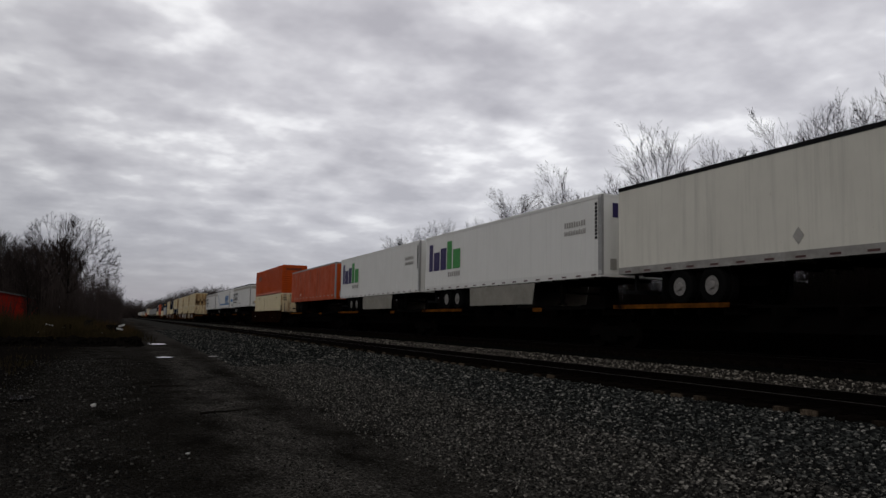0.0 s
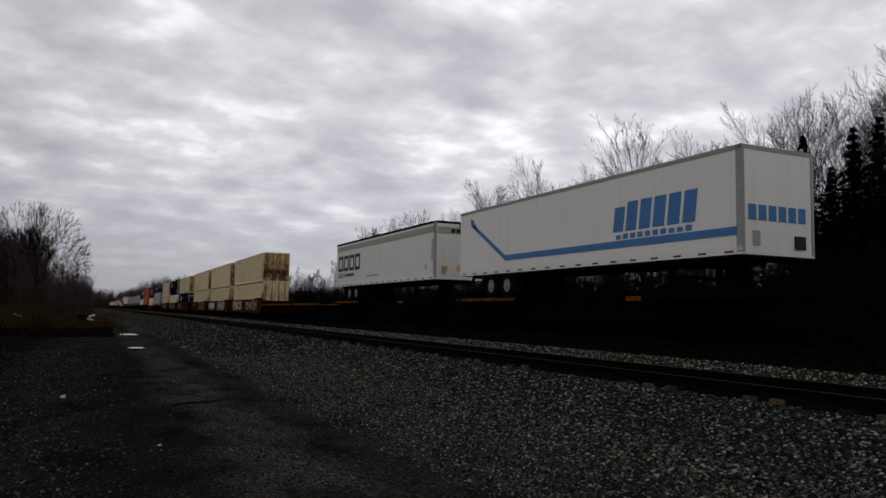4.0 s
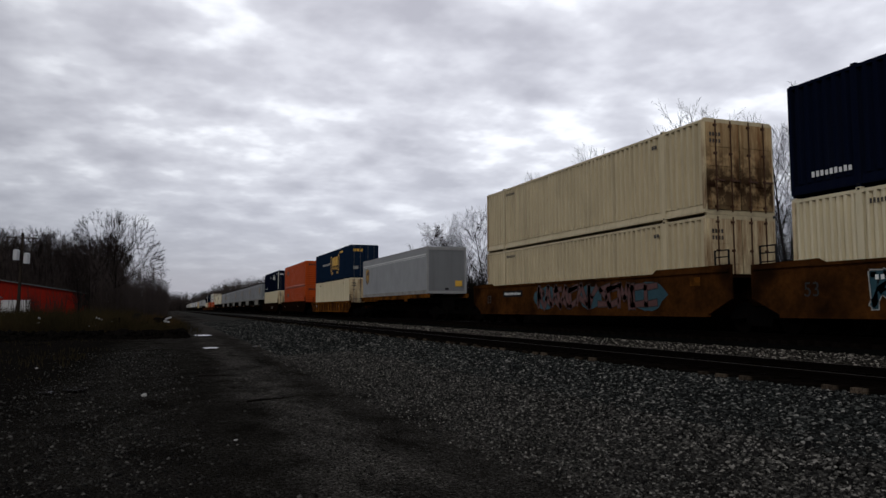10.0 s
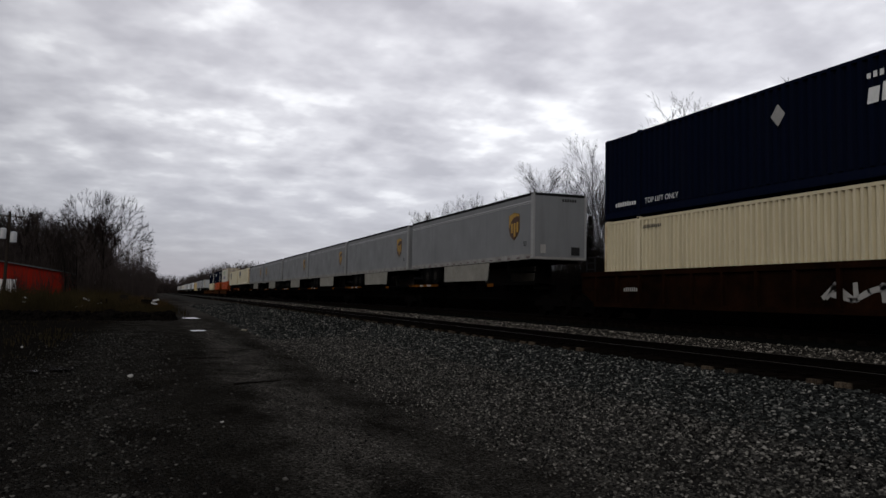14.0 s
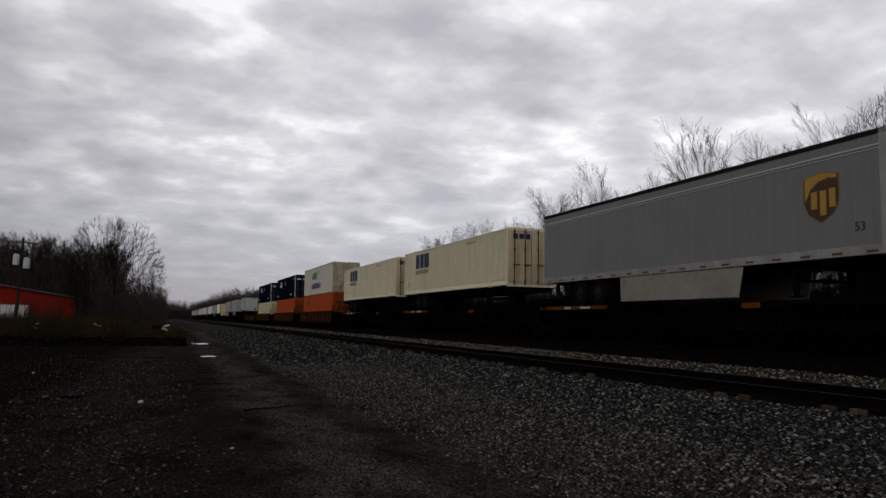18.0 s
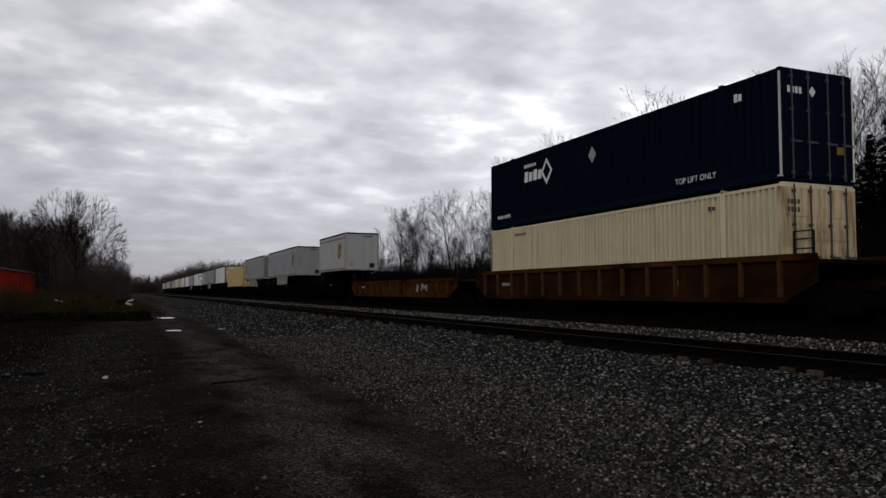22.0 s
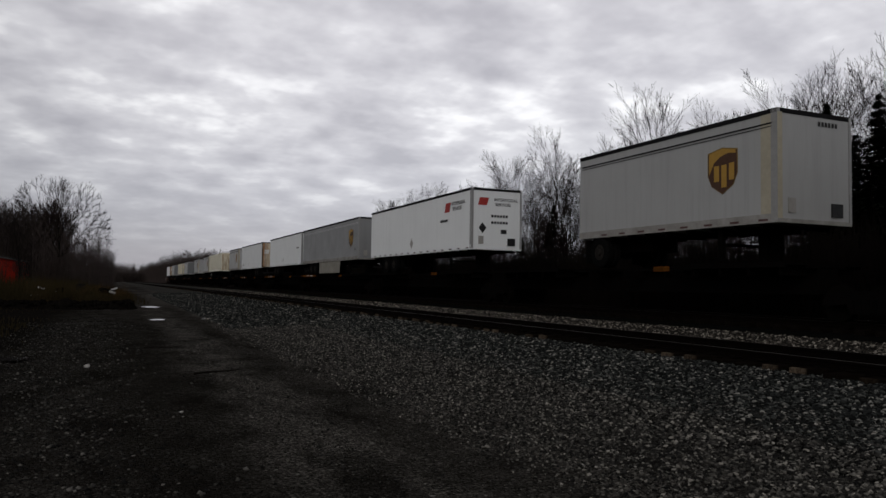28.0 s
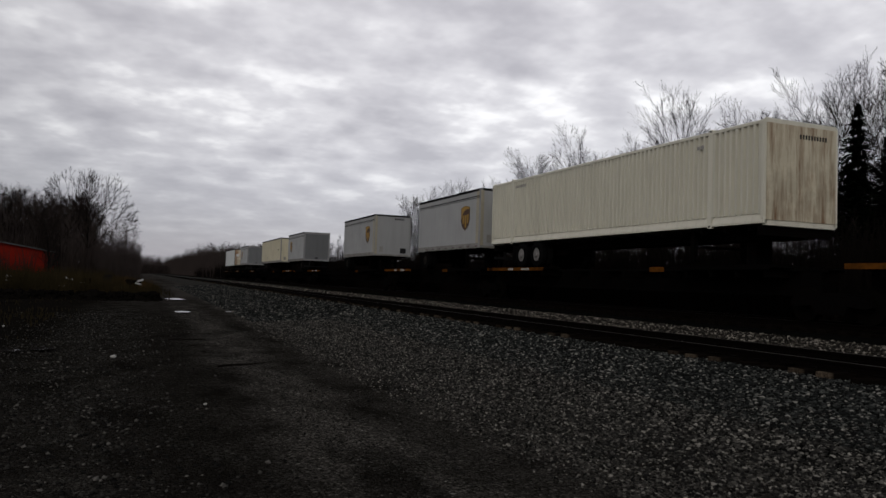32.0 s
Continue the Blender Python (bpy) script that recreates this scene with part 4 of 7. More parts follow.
def yellow_mark_box(seed):
    c = container(BLUE_NAVY, "blue_navy", "dark blue corrugated container with yellow lettering in brackets")
    decal(c, [rect(0.13, -0.03, 0.86, 2.36), rect(-0.03, -0.3, 0.86, 0.98), rect(-0.03, -0.3, 2.24, 2.36), rect(-3.62, -3.46, 0.86, 2.36), rect(-3.46, -3.2, 0.86, 0.98), rect(-3.46, -3.2, 2.24, 2.36)], INK_GOLD, "bracket")
    decal(c, [rect(-0.57, -1.3, 1.35, 2.18), rect(-1.42, -2.1, 1.35, 2.18), rect(-2.22, -3.05, 1.35, 2.18)], INK_GOLD, "logo")
    text_mesh("INTERMODAL", 0.42, INK_GOLD, c, side_matrix(-1.8, 1.12))
    decal(c, [[(y + 0.13 * math.cos(k), 0.68 + 0.13 * math.sin(k)) for k in np.arange(0, 6.2, 0.7)] for y in (-0.35, -0.75, -2.75, -3.15)], INK_GOLD, "dot")
    decal(c, bars(4.05, 1.55, 3.5, 0.2, 20, 0.3, seed=seed), INK_GREY, "slogan")
    decal(c, bars(-3.85, 2.4, 1.5, 0.2, 9, 0.35, seed=seed), INK_GOLD, "number_stencil")
    end_decal(c, [rect(-1.0 + i * 0.3, -1.0 + i * 0.3 + 0.24, 2.3, 2.55) for i in range(3)], INK_GOLD, -8.075 - 0.057, "logo")
    end_decal(c, [rect(-1.0, -0.55, 0.75, 1.05)], INK_GREY, -8.075 - 0.057, "sticker")
    return c


def side_matrix(y, z, x=-SIDE - 0.006):
    """Lays lettering on the side that faces the lot, read from the rear of the train to its front."""
    return Matrix.Translation((x, y, z)) @ Matrix(((0, 0, -1, 0), (-1, 0, 0, 0), (0, 1, 0, 0), (0, 0, 0, 1)))


def end_matrix(x, z, y):
    return Matrix.Translation((x, y, z)) @ Matrix(((1, 0, 0, 0), (0, 0, -1, 0), (0, 1, 0, 0), (0, 0, 0, 1)))


def blue_mark_box(seed):
    c = container(CREAM, "cream", "cream corrugated container with blue lettering on a road chassis", height=2.8, end_paint=CREAMDOOR, group="boxes on chassis")
    y = 5.64
    decal(c, [rect(y, y - 0.7, 1.62, 2.5), rect(y - 0.85, y - 1.5, 1.62, 2.5), rect(y - 1.65, y - 2.5, 1.62, 2.5)], INK_BLUE, "logo")
    text_mesh("INTERMODAL", 0.40, INK_BLACK, c, side_matrix(y - 1.25, 1.36))
    text_mesh("53", 0.3, INK_BLACK, c, side_matrix(7.05, 0.65))
    decal(c, bars(-3.0, 2.4, 1.3, 0.12, 9, 0.3, seed=seed), INK_GREY, "number_stencil")
    end_decal(c, [rect(-1.0 + i * 0.33, -1.0 + i * 0.33 + 0.25, 2.25, 2.5) for i in range(3)], INK_BLUE, -8.075 - 0.057, "logo")
    return c


def reefer_box(seed):
    c = panel_box(REEFER, "reefer", "grimy yellowed white refrigerated container with green and blue lettering", 2.9, 16.15, seams=9, end_paint=REEFERDOOR, trim=REEFERDOOR)
    y = 3.03
    decal(c, bars(y, 1.64, 2.4, 0.75, 5, 0.2, 0.08, seed), INK_GREEN, "logo")
    bm = bmesh.new()
    r = random.Random(5)
    for k in range(7):
        a = k * 0.55
        prism(bm, [(-0.3 - 0.5 * math.cos(a), 2.0 + 0.4 * math.sin(a)), (-0.3 - 0.6 * math.cos(a + 0.42), 2.0 + 0.48 * math.sin(a + 0.42)), (-0.3 - 0.35 * math.cos(a + 0.2), 2.0 + 0.28 * math.sin(a + 0.2))], -SIDE - 0.005, -SIDE - 0.0015, "x")
    part("emblem", fixed(bm), INK_GREEN, c)
    decal(c, bars(y + 0.1, 0.6, 4.6, 0.6, 11, 0.24, 0.1, seed + 1) + [rect(y - 4.5, y - 5.2, z, z + 0.05) for z in (0.75, 0.9, 1.05)], ink("indigo", (0.06, 0.05, 0.16)), "logo")
    end_decal(c, [rect(-1.1 + i * 0.14, -1.1 + i * 0.14 + 0.1, 2.3, 2.45) for i in range(12)], INK_GREY, -8.075 - 0.06, "number_stencil")
    return c


def panel_box(color, key, label, h, length, seams=13, end="doors", category="shipping container", group="stacked containers", trim=None, name="container", end_paint=None):
    """A box with smooth riveted side panels: containers and trailer bodies."""
    c = thing(name, label, category, group)
    fill_panel_box(c, color, key, h, length, seams, end, trim, end_paint)
    return c


def fill_panel_box(c, color, key, h, length, seams, end, trim=None, end_paint=None):
    half = length / 2

    def body():
        bm = bmesh.new()
        r = 0.1
        pts = [(-SIDE + 0.012, -half + r), (-SIDE + r, -half + 0.01), (SIDE - r, -half + 0.01), (SIDE - 0.012, -half + r), (SIDE - 0.012, half), (-SIDE + 0.012, half)]
        prism(bm, pts, 0.1, h - 0.06, "z")
        fixed(bm)
        return bm

    def seam_lines():
        bm = bmesh.new()
        for i in range(1, seams):
            y = -half + length * i / seams
            for s in (-1, 1):
                box(bm, s * (SIDE - 0.011) - 0.004, s * (SIDE - 0.011) + 0.004, y - 0.012, y + 0.012, 0.24, h - 0.1)
        return bm

    def rail():
        bm = boxes((-SIDE, SIDE, -half, half, 0.0, 0.1))
        for s in (-1, 1):
            box(bm, s * (SIDE - 0.005) - 0.01, s * (SIDE - 0.005) + 0.01, -half, half, 0.1, 0.22)
        return bm

    def top():
        bm = boxes((-SIDE + 0.02, SIDE - 0.02, -half + 0.03, half - 0.03, h - 0.06, h - 0.02))
        for s in (-1, 1):
            box(bm, s * (SIDE - 0.015) - 0.02, s * (SIDE - 0.015) + 0.02, -half, half, h - 0.12, h)
        for y in (-half, half - 0.04):
            box(bm, -SIDE + 0.03, SIDE - 0.03, y, y + 0.04, h - 0.12, h)
        return bm
    k = (key, h, length, seams)
    kept(("pbody", *k), "body_shell", body, color, c)
    if seams > 1:
        tagged(kept(("pseam", *k), "panel_seams", seam_lines, color, c), kind="stuff")
    kept(("prail", *k), "bottom_rail", rail, color if key in ("orange", "reefer", "dull_white", "white") else PALERAIL, c)
    kept(("ptop", trim, *k), "roof_cap", top, trim or ALU, c)
    if end == "doors":
        def door():
            bm = boxes((0.02, 1.22, -0.045, 0.0, 0.12, h - 0.12))
            for z in (0.3, h * 0.5, h - 0.4):
                box(bm, 1.16, 1.3, -0.075, -0.03, z, z + 0.08)
            return bm

        def rod():
            bm = bmesh.new()
            tube(bm, (0, -0.08, 0.1), (0, -0.08, h - 0.08), 0.024, 0.024)
            box(bm, -0.06, 0.06, -0.1, -0.04, 0.2, 0.28), box(bm, -0.06, 0.06, -0.1, -0.04, h - 0.3, h - 0.22)
            return bm
        for sgn in (0, 1):
            m = pose(0, -half, 0) if not sgn else Matrix.Translation((0, -half, 0)) @ Matrix.Diagonal((-1, 1, 1, 1))
            d = kept(("pdoor", key, h, end_paint), "door", door, end_paint or color, c, m)
            for x in (0.25, 0.95):
                kept(("prod", h), "locking_rod", rod, INK_GREY, d, pose(x, 0, 0))
        bm = boxes(*[(s * (SIDE - 0.05) - 0.055, s * (SIDE - 0.05) + 0.055, -half - 0.02, -half + 0.12, 0.02, h - 0.01) for s in (-1, 1)], (-SIDE + 0.1, SIDE - 0.1, -half - 0.02, -half + 0.1, h - 0.13, h - 0.01), (-SIDE + 0.1, SIDE - 0.1, -half - 0.02, -half + 0.1, 0.0, 0.13))
        kept(("pframe", trim, h, length), "door_frame", lambda: bm, trim or ALU, c)
    elif end == "rollup":
        bm = boxes((-1.16, 1.16, -half - 0.004, -half + 0.012, 0.16, h - 0.2))
        part("roll_up_door", bm, end_paint or color, c, "smooth grey roll-up door")
        part("door_latch", boxes((-0.12, 0.12, -half - 0.03, -half - 0.004, 0.22, 0.34)), DARKTRIM, c)
        for s in (-1, 1):
            kept(("rframe", h, length), "door_post", lambda: boxes((-0.06, 0.06, -half - 0.035, -half + 0.12, 0.02, h - 0.02)), ALU, c, pose(s * (SIDE - 0.055), 0, 0))
        part("door_header", boxes((-SIDE + 0.115, SIDE - 0.115, -half - 0.035, -half + 0.1, h - 0.2, h - 0.02)), ALU, c)
        part("door_sill", boxes((-SIDE + 0.115, SIDE - 0.115, -half - 0.04, -half + 0.1, 0.0, 0.16)), ALU, c)
    else:
        for s in (-1, 1):
            kept(("pnose", h), "nose_post", lambda: boxes((-0.045, 0.045, -0.004, 0.2, 0.05, h - 0.02)), ALU, c, pose(s * (SIDE - 0.04), -half, 0))


def wheel_pair(parent, y, z, key="road", pale=True):
    """Dual road wheels on both sides of an axle."""
    def tyre():
        bm = bmesh.new()
        n, prof = 20, [(0.27, 0.12), (0.46, 0.12), (0.51, 0.09), (0.51, -0.09), (0.46, -0.12), (0.27, -0.12)]
        rings = [[bm.verts.new((w, rr * math.cos(a), rr * math.sin(a))) for rr, w in prof] for a in (2 * math.pi * k / n for k in range(n))]
        for k in range(n):
            for i in range(6):
                bm.faces.new((rings[k][i], rings[k][(i + 1) % 6], rings[(k + 1) % n][(i + 1) % 6], rings[(k + 1) % n][i]))
        return fixed(bm)

    def rim():
        bm = bmesh.new()
        tube(bm, (-0.1, 0, 0), (-0.02, 0, 0), 0.275, 0.275, 18)
        tube(bm, (-0.16, 0, 0), (-0.1, 0, 0), 0.09, 0.12, 12)
        for k in range(8):
            a = k * math.pi / 4
            tube(bm, (-0.13, 0.18 * math.cos(a), 0.18 * math.sin(a)), (-0.09, 0.18 * math.cos(a), 0.18 * math.sin(a)), 0.02, 0.02, 6)
        return bm
    for x in (-1.14, -0.84, 0.84, 1.14):
        t = kept((key, "tyre"), "tyre", tyre, RUBBER, parent, pose(x, y, z))
        if abs(x) > 1:
            r = kept((key, "rim", pale), "rim", rim, RIM if pale else DARKRIM, t, None, "pale wheel rim" if pale else "dark wheel rim")
            if x > 0:
                r.matrix_basis = pose(0, 0, 0, 0, 0, 180)
    bm = bmesh.new()
    tube(bm, (-1.0, 0, 0), (1.0, 0, 0), 0.07, 0.07, 8)
    kept((key, "axle"), "axle", lambda: bm, BLACK, parent, pose(0, y, z))


TRAILER_BASE = 3.2               # height of a trailer's floor over the ground
DECK = 2.20                      # height of the railcar's wheel deck


def undercarriage(c, length, nose, skirt=True, gear=True, pale=True):
    """Road wheels at the rear, landing gear near the nose; nose is -1 when it leads."""
    half, drop = length / 2, TRAILER_BASE - DECK
    rear = -nose * half
    ax = [rear + nose * 2.84, rear + nose * 4.14] if length > 10 else [rear + nose * 1.1]
    for y in ax:
        wheel_pair(c, y, -drop + 0.51, pale=pale)
    ym = sum(ax) / len(ax)
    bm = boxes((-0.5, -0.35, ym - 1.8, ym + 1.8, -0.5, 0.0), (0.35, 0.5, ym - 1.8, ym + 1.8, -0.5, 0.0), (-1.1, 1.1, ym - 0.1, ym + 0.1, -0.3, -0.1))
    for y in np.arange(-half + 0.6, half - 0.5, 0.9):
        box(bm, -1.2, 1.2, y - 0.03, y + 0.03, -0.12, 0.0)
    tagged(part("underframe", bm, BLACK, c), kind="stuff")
    if gear:
        yg = nose * (half - (3.0 if length > 10 else 2.2))
        for s in (-1, 1):
            kept("gear_leg", "landing_leg", lambda: boxes((-0.07, 0.07, -0.07, 0.07, -0.72, 0.0), (-0.05, 0.05, -0.05, 0.05, -0.86, -0.7), (-0.12, 0.12, -0.14, 0.14, -0.9, -0.86)), BLACK, c, pose(s * 0.95, yg, 0))
        part("gear_brace", boxes((-0.95, 0.95, yg - 0.03, yg + 0.03, -0.5, -0.42), (-0.95, 0.95, yg - 0.35, yg - 0.3, -0.2, -0.12)), BLACK, c)
        part("kingpin_plate", boxes((-0.6, 0.6, nose * (half - 1.5) - 0.6, nose * (half - 1.5) + 0.6, -0.06, 0.0)), BLACK, c)
    part("rear_bumper", boxes((-1.15, 1.15, rear - 0.06 + nose * 0.1, rear + 0.06 + nose * 0.1, -0.62, -0.5), (-0.7, -0.6, rear - 0.05 + nose * 0.1, rear + 0.05 + nose * 0.1, -0.5, 0.0), (0.6, 0.7, rear - 0.05 + nose * 0.1, rear + 0.05 + nose * 0.1, -0.5, 0.0)), DARKTRIM, c)
    for s in (-1, 1):
        part("mud_flap", boxes((s * 0.98 - 0.28, s * 0.98 + 0.28, ax[0] - nose * 0.75 - 0.01, ax[0] - nose * 0.75 + 0.01, -0.85, -0.05)), RUBBER, c)
    if skirt and length > 10:
        a, b = rear + nose * 5.6, rear + nose * 11.6
        lo, hi = min(a, b), max(a, b)
        for s in (-1, 1):
            bm = bmesh.new()
            prism(bm, [(lo, -0.02), (hi, -0.02), (hi - (0.2 if nose > 0 else 0.04), -0.86), (lo + (0.04 if nose > 0 else 0.2), -0.86)], s * (SIDE - 0.05) - 0.012, s * (SIDE - 0.05) + 0.012, "x")
            part("side_skirt", fixed(bm), SKIRT, c, "pale side skirt")


def trailer(color, key, label, length=16.15, nose=-1, h=2.84, seams=13, skirt=True, trim=None, tape=True, gear=True, rear="doors", end_paint=None):
    c = thing("semi_trailer", label, "semi-trailer", "trailers on the train")
    fill_panel_box(c, color, key, h, length, seams, "nose" if nose < 0 else rear, trim, end_paint)
    undercarriage(c, length, nose, skirt, gear, key in ("white", "old_white"))
    if tape:
        half = length / 2
        n = int(length / 0.95)
        tagged(kept(("tape", length), "reflector_strip", lambda: fixed(tape_mesh(length, n)), TAPE, c), kind="stuff")
    if nose < 0:
        half = length / 2
        part("document_box", boxes((-0.95, -0.7, -half - 0.02, -half, 0.25, 0.62)), INK_GREY, c)
        part("connector_plate", boxes((0.55, 0.95, -half - 0.03, -half, 0.2, 0.55)), INK_BLACK, c)
    return c


def tape_mesh(length, n):
    bm = bmesh.new()
    for i in range(n):
        y = -length / 2 + 0.3 + i * 0.95
        box(bm, -SIDE - 0.008, -SIDE - 0.002, y, y + 0.3, 0.045, 0.1)
    return bm


def shield_mark(c, y, z, w=1.08, h=1.26):
    decal(c, [shield(y, z, w, h)], ink("dull_gold", (0.20, 0.125, 0.03)), "shield_edge")

    def layer(name, polys, d, material, label=""):
        bm = bmesh.new()
        for pts in polys:
            prism(bm, pts, -SIDE - d - 0.003, -SIDE - d, "x")
        part(name, fixed(bm), material, c, label)
    layer("shield", [shield(y, z - 0.01, w * 0.95, h * 0.96)], 0.006, INK_BROWN, "brown shield emblem")
    # a gold sweep across the head of the shield, and three plain gold shapes under it
    sweep = [(0.44, 0.40), (0.0, 0.47), (-0.44, 0.40), (-0.44, 0.33), (-0.2, 0.36), (0.08, 0.30), (0.28, 0.18), (0.44, -0.06)]
    layer("shield_sweep", [[(y + a * w, z + b * h) for a, b in sweep]], 0.010, INK_OLDGOLD)
    polys = [rect(y + w * (0.27 - 0.25 * k), y + w * (0.10 - 0.25 * k), z + lo * h, z + hi * h) for k, (lo, hi) in enumerate(((-0.22, 0.12), (-0.36, 0.12), (-0.22, 0.14)))]
    layer("shield_bars", polys, 0.0135, INK_OLDGOLD)


def grey_trailer(length, nose, seed, light=False, dark=False):
    col, key = (LIGHTGREY, "light_grey") if light else (DARKGREY, "dark_grey") if dark else (GREY, "grey")
    c = trailer(col, key, "smooth grey semi-trailer with a brown and gold shield emblem", length, nose, seams=1, skirt=length > 10, trim=DARKTRIM, rear="rollup", end_paint=DARKGREY)
    half = length / 2
    y = nose * (half - 1.82)
    shield_mark(c, y, 1.5)
    decal(c, [rect(-half + 0.15, half - 0.15, 2.46, 2.50), rect(-half + 0.15, half - 0.15, 2.39, 2.41)], INK_PALE if not light else DARKTRIM, "pinstripe")
    if length > 10:
        text_mesh("53", 0.3, INK_BLACK, c, side_matrix(nose * (half - 0.75), 0.66))
    if nose < 0:
        end_decal(c, [rect(0.1 + 0.12 * i, 0.1 + 0.12 * i + 0.08, h_, h_ + 0.12) for h_ in (2.5,) for i in range(6)], INK_BLACK, -half - 0.001, "number_stencil")
        if light:
            part("pale_nose_panel", boxes((-SIDE - 0.002, -SIDE + 0.16, -half - 0.006, -half + 0.52, 0.1, 2.74)), ink("tan", (0.36, 0.33, 0.25)), c)
    return c


def purple_green_trailer(seed, grimy=False):
    c = trailer(WHITE, "white", "white semi-trailer with purple and green lettering", 16.15, -1, trim=WHITE)
    y = 7.5
    decal(c, [rect(y, y - 0.5, 1.0, 2.4), rect(y - 0.62, y - 1.4, 1.0, 1.95), rect(y - 1.52, y - 2.25, 1.0, 2.1)], INK_PURPLE, "logo")
    decal(c, [rect(y - 2.35, y - 2.95, 1.0, 2.4), rect(y - 3.1, y - 3.95, 1.0, 1.95)], INK_GREEN, "logo")
    decal(c, bars(5.0, 0.62, 1.5, 0.24, 6, 0.3, seed=seed), INK_GREY, "logo_line")
    decal(c, bars(-5.75, 1.86, 1.4, 0.2, 9, 0.4, seed=seed + 1) + bars(-5.75, 1.58, 1.4, 0.17, 13, 0.4, seed=seed + 2), INK_GREY, "address_line")
    decal(c, [rect(-7.82, -7.68, z, z + 0.1) for z in np.arange(1.3, 2.55, 0.13)], INK_BLACK, "number_stencil")
    end_decal(c, [rect(-0.85, -0.62, 2.05, 2.55), rect(-0.52, -0.25, 2.05, 2.35), rect(-0.16, 0.12, 2.05, 2.45)], INK_PURPLE, -8.077, "logo")
    end_decal(c, [rect(0.2, 0.5, 2.05, 2.5), rect(0.58, 0.86, 2.05, 2.35)], INK_GREEN, -8.077, "logo")
    return c


def striped_trailer(seed):
    c = trailer(WHITE, "white", "white semi-trailer with a grey stripe and black lettering", 16.15, -1, skirt=False, trim=DARKTRIM)
    decal(c, [rect(-8.0, 7.9, 2.3, 2.6)], ink("stripe", (0.30, 0.29, 0.25)), "stripe")
    y = 7.6
    decal(c, [q for k in range(4) for q in (rect(y - k * 1.15, y - k * 1.15 - 0.2, 0.97, 1.97), rect(y - k * 1.15 - 0.2, y - k * 1.15 - 0.98, 1.77, 1.97), rect(y - k * 1.15 - 0.2, y - k * 1.15 - 0.98, 0.97, 1.17), rect(y - k * 1.15 - 0.80, y - k * 1.15 - 0.98, 1.17, 1.77))], INK_BLACK, "logo")
    decal(c, bars(y - 1.4, 0.6, 2.0, 0.2, 10, 0.3, seed=seed) + [rect(y, y - 1.2, z, z + 0.05) for z in (0.55, 0.65, 0.75)], INK_BLACK, "logo_line")
    decal(c, bars(2.0, 0.45, 2.2, 0.12, 14, 0.35, seed=seed + 1), INK_GREY, "address_line")
    decal(c, [rect(-7.8, -7.68, z, z + 0.1) for z in np.arange(0.9, 2.0, 0.16)], INK_BLACK, "number_stencil")
    end_decal(c, [rect(-1.18, 1.18, 2.22, 2.56)], ink("stripe", (0.30, 0.29, 0.25)), -8.072, "stripe")
    text_mesh("53", 0.28, INK_BLACK, c, side_matrix(-7.0, 0.62))
    end_decal(c, [rect(-0.45 + i * 0.28, -0.45 + i * 0.28 + 0.22, 2.28, 2.48) for i in range(4)], INK_BLACK, -8.077, "logo")
    end_decal(c, [[(0.08 + 0.12 * math.cos(k * 0.7), 2.62 + 0.09 * math.sin(k * 0.7)) for k in range(9)]], INK_GREEN, -8.077, "emblem")
    end_decal(c, [rect(-0.85, -0.6, 0.4, 0.65), rect(0.7, 0.95, 0.35, 0.6), [(0.0, 0.35), (0.16, 0.55), (0.0, 0.75), (-0.16, 0.55)]], INK_GOLD, -8.077, "placard")
    return c


def blue_swoosh_trailer(seed):
    c = trailer(WHITE, "white", "white semi-trailer with a blue swoosh and lettering", 16.15, -1, skirt=False)
    y = 7.0
    decal(c, [[(y, 2.15), (y - 0.35, 2.15), (y - 3.0, 0.72), (y - 3.0, 0.5)], [(y - 3.0, 0.5), (-7.9, 0.5), (-7.9, 0.72), (y - 3.0, 0.72)], [(y + 0.1, 2.5), (y - 0.2, 2.4), (y - 0.6, 1.9), (y, 2.15)]], INK_SKY, "swoosh")
    decal(c, bars(-2.84, 1.0, 3.7, 0.9, 6, 0.2, 0.12, seed), INK_SKY, "logo")
    decal(c, bars(-3.0, 0.76, 3.4, 0.16, 10, 0.3, seed=seed), INK_SKY, "logo_line")
    end_decal(c, [rect(-1.1 + i * 0.36, -1.1 + i * 0.36 + 0.28, 0.9, 1.3) for i in range(6)], INK_SKY, -8.077, "logo")
    return c


def orange_trailer():
    c = trailer(ORANGE, "orange", "orange semi-trailer with stained upright side ribs", 16.15, -1, seams=17, skirt=False)
    decal(c, [rect(y, y + 0.5, 0.26, 0.34) for y in np.arange(-7.5, 7.5, 1.25)], INK_GREY, "reflector_strip")
    decal(c, [rect(4.1, 3.8, 0.5, 0.72)], INK_WHITE, "sticker")
    decal(c, [rect(y, y + 0.09, 0.3, 2.7) for y in (6.0, 4.3, 2.4, 0.3, -2.2, -3.0)], ink("soot_streak", (0.14, 0.035, 0.012)), "stain_streak")
    return c


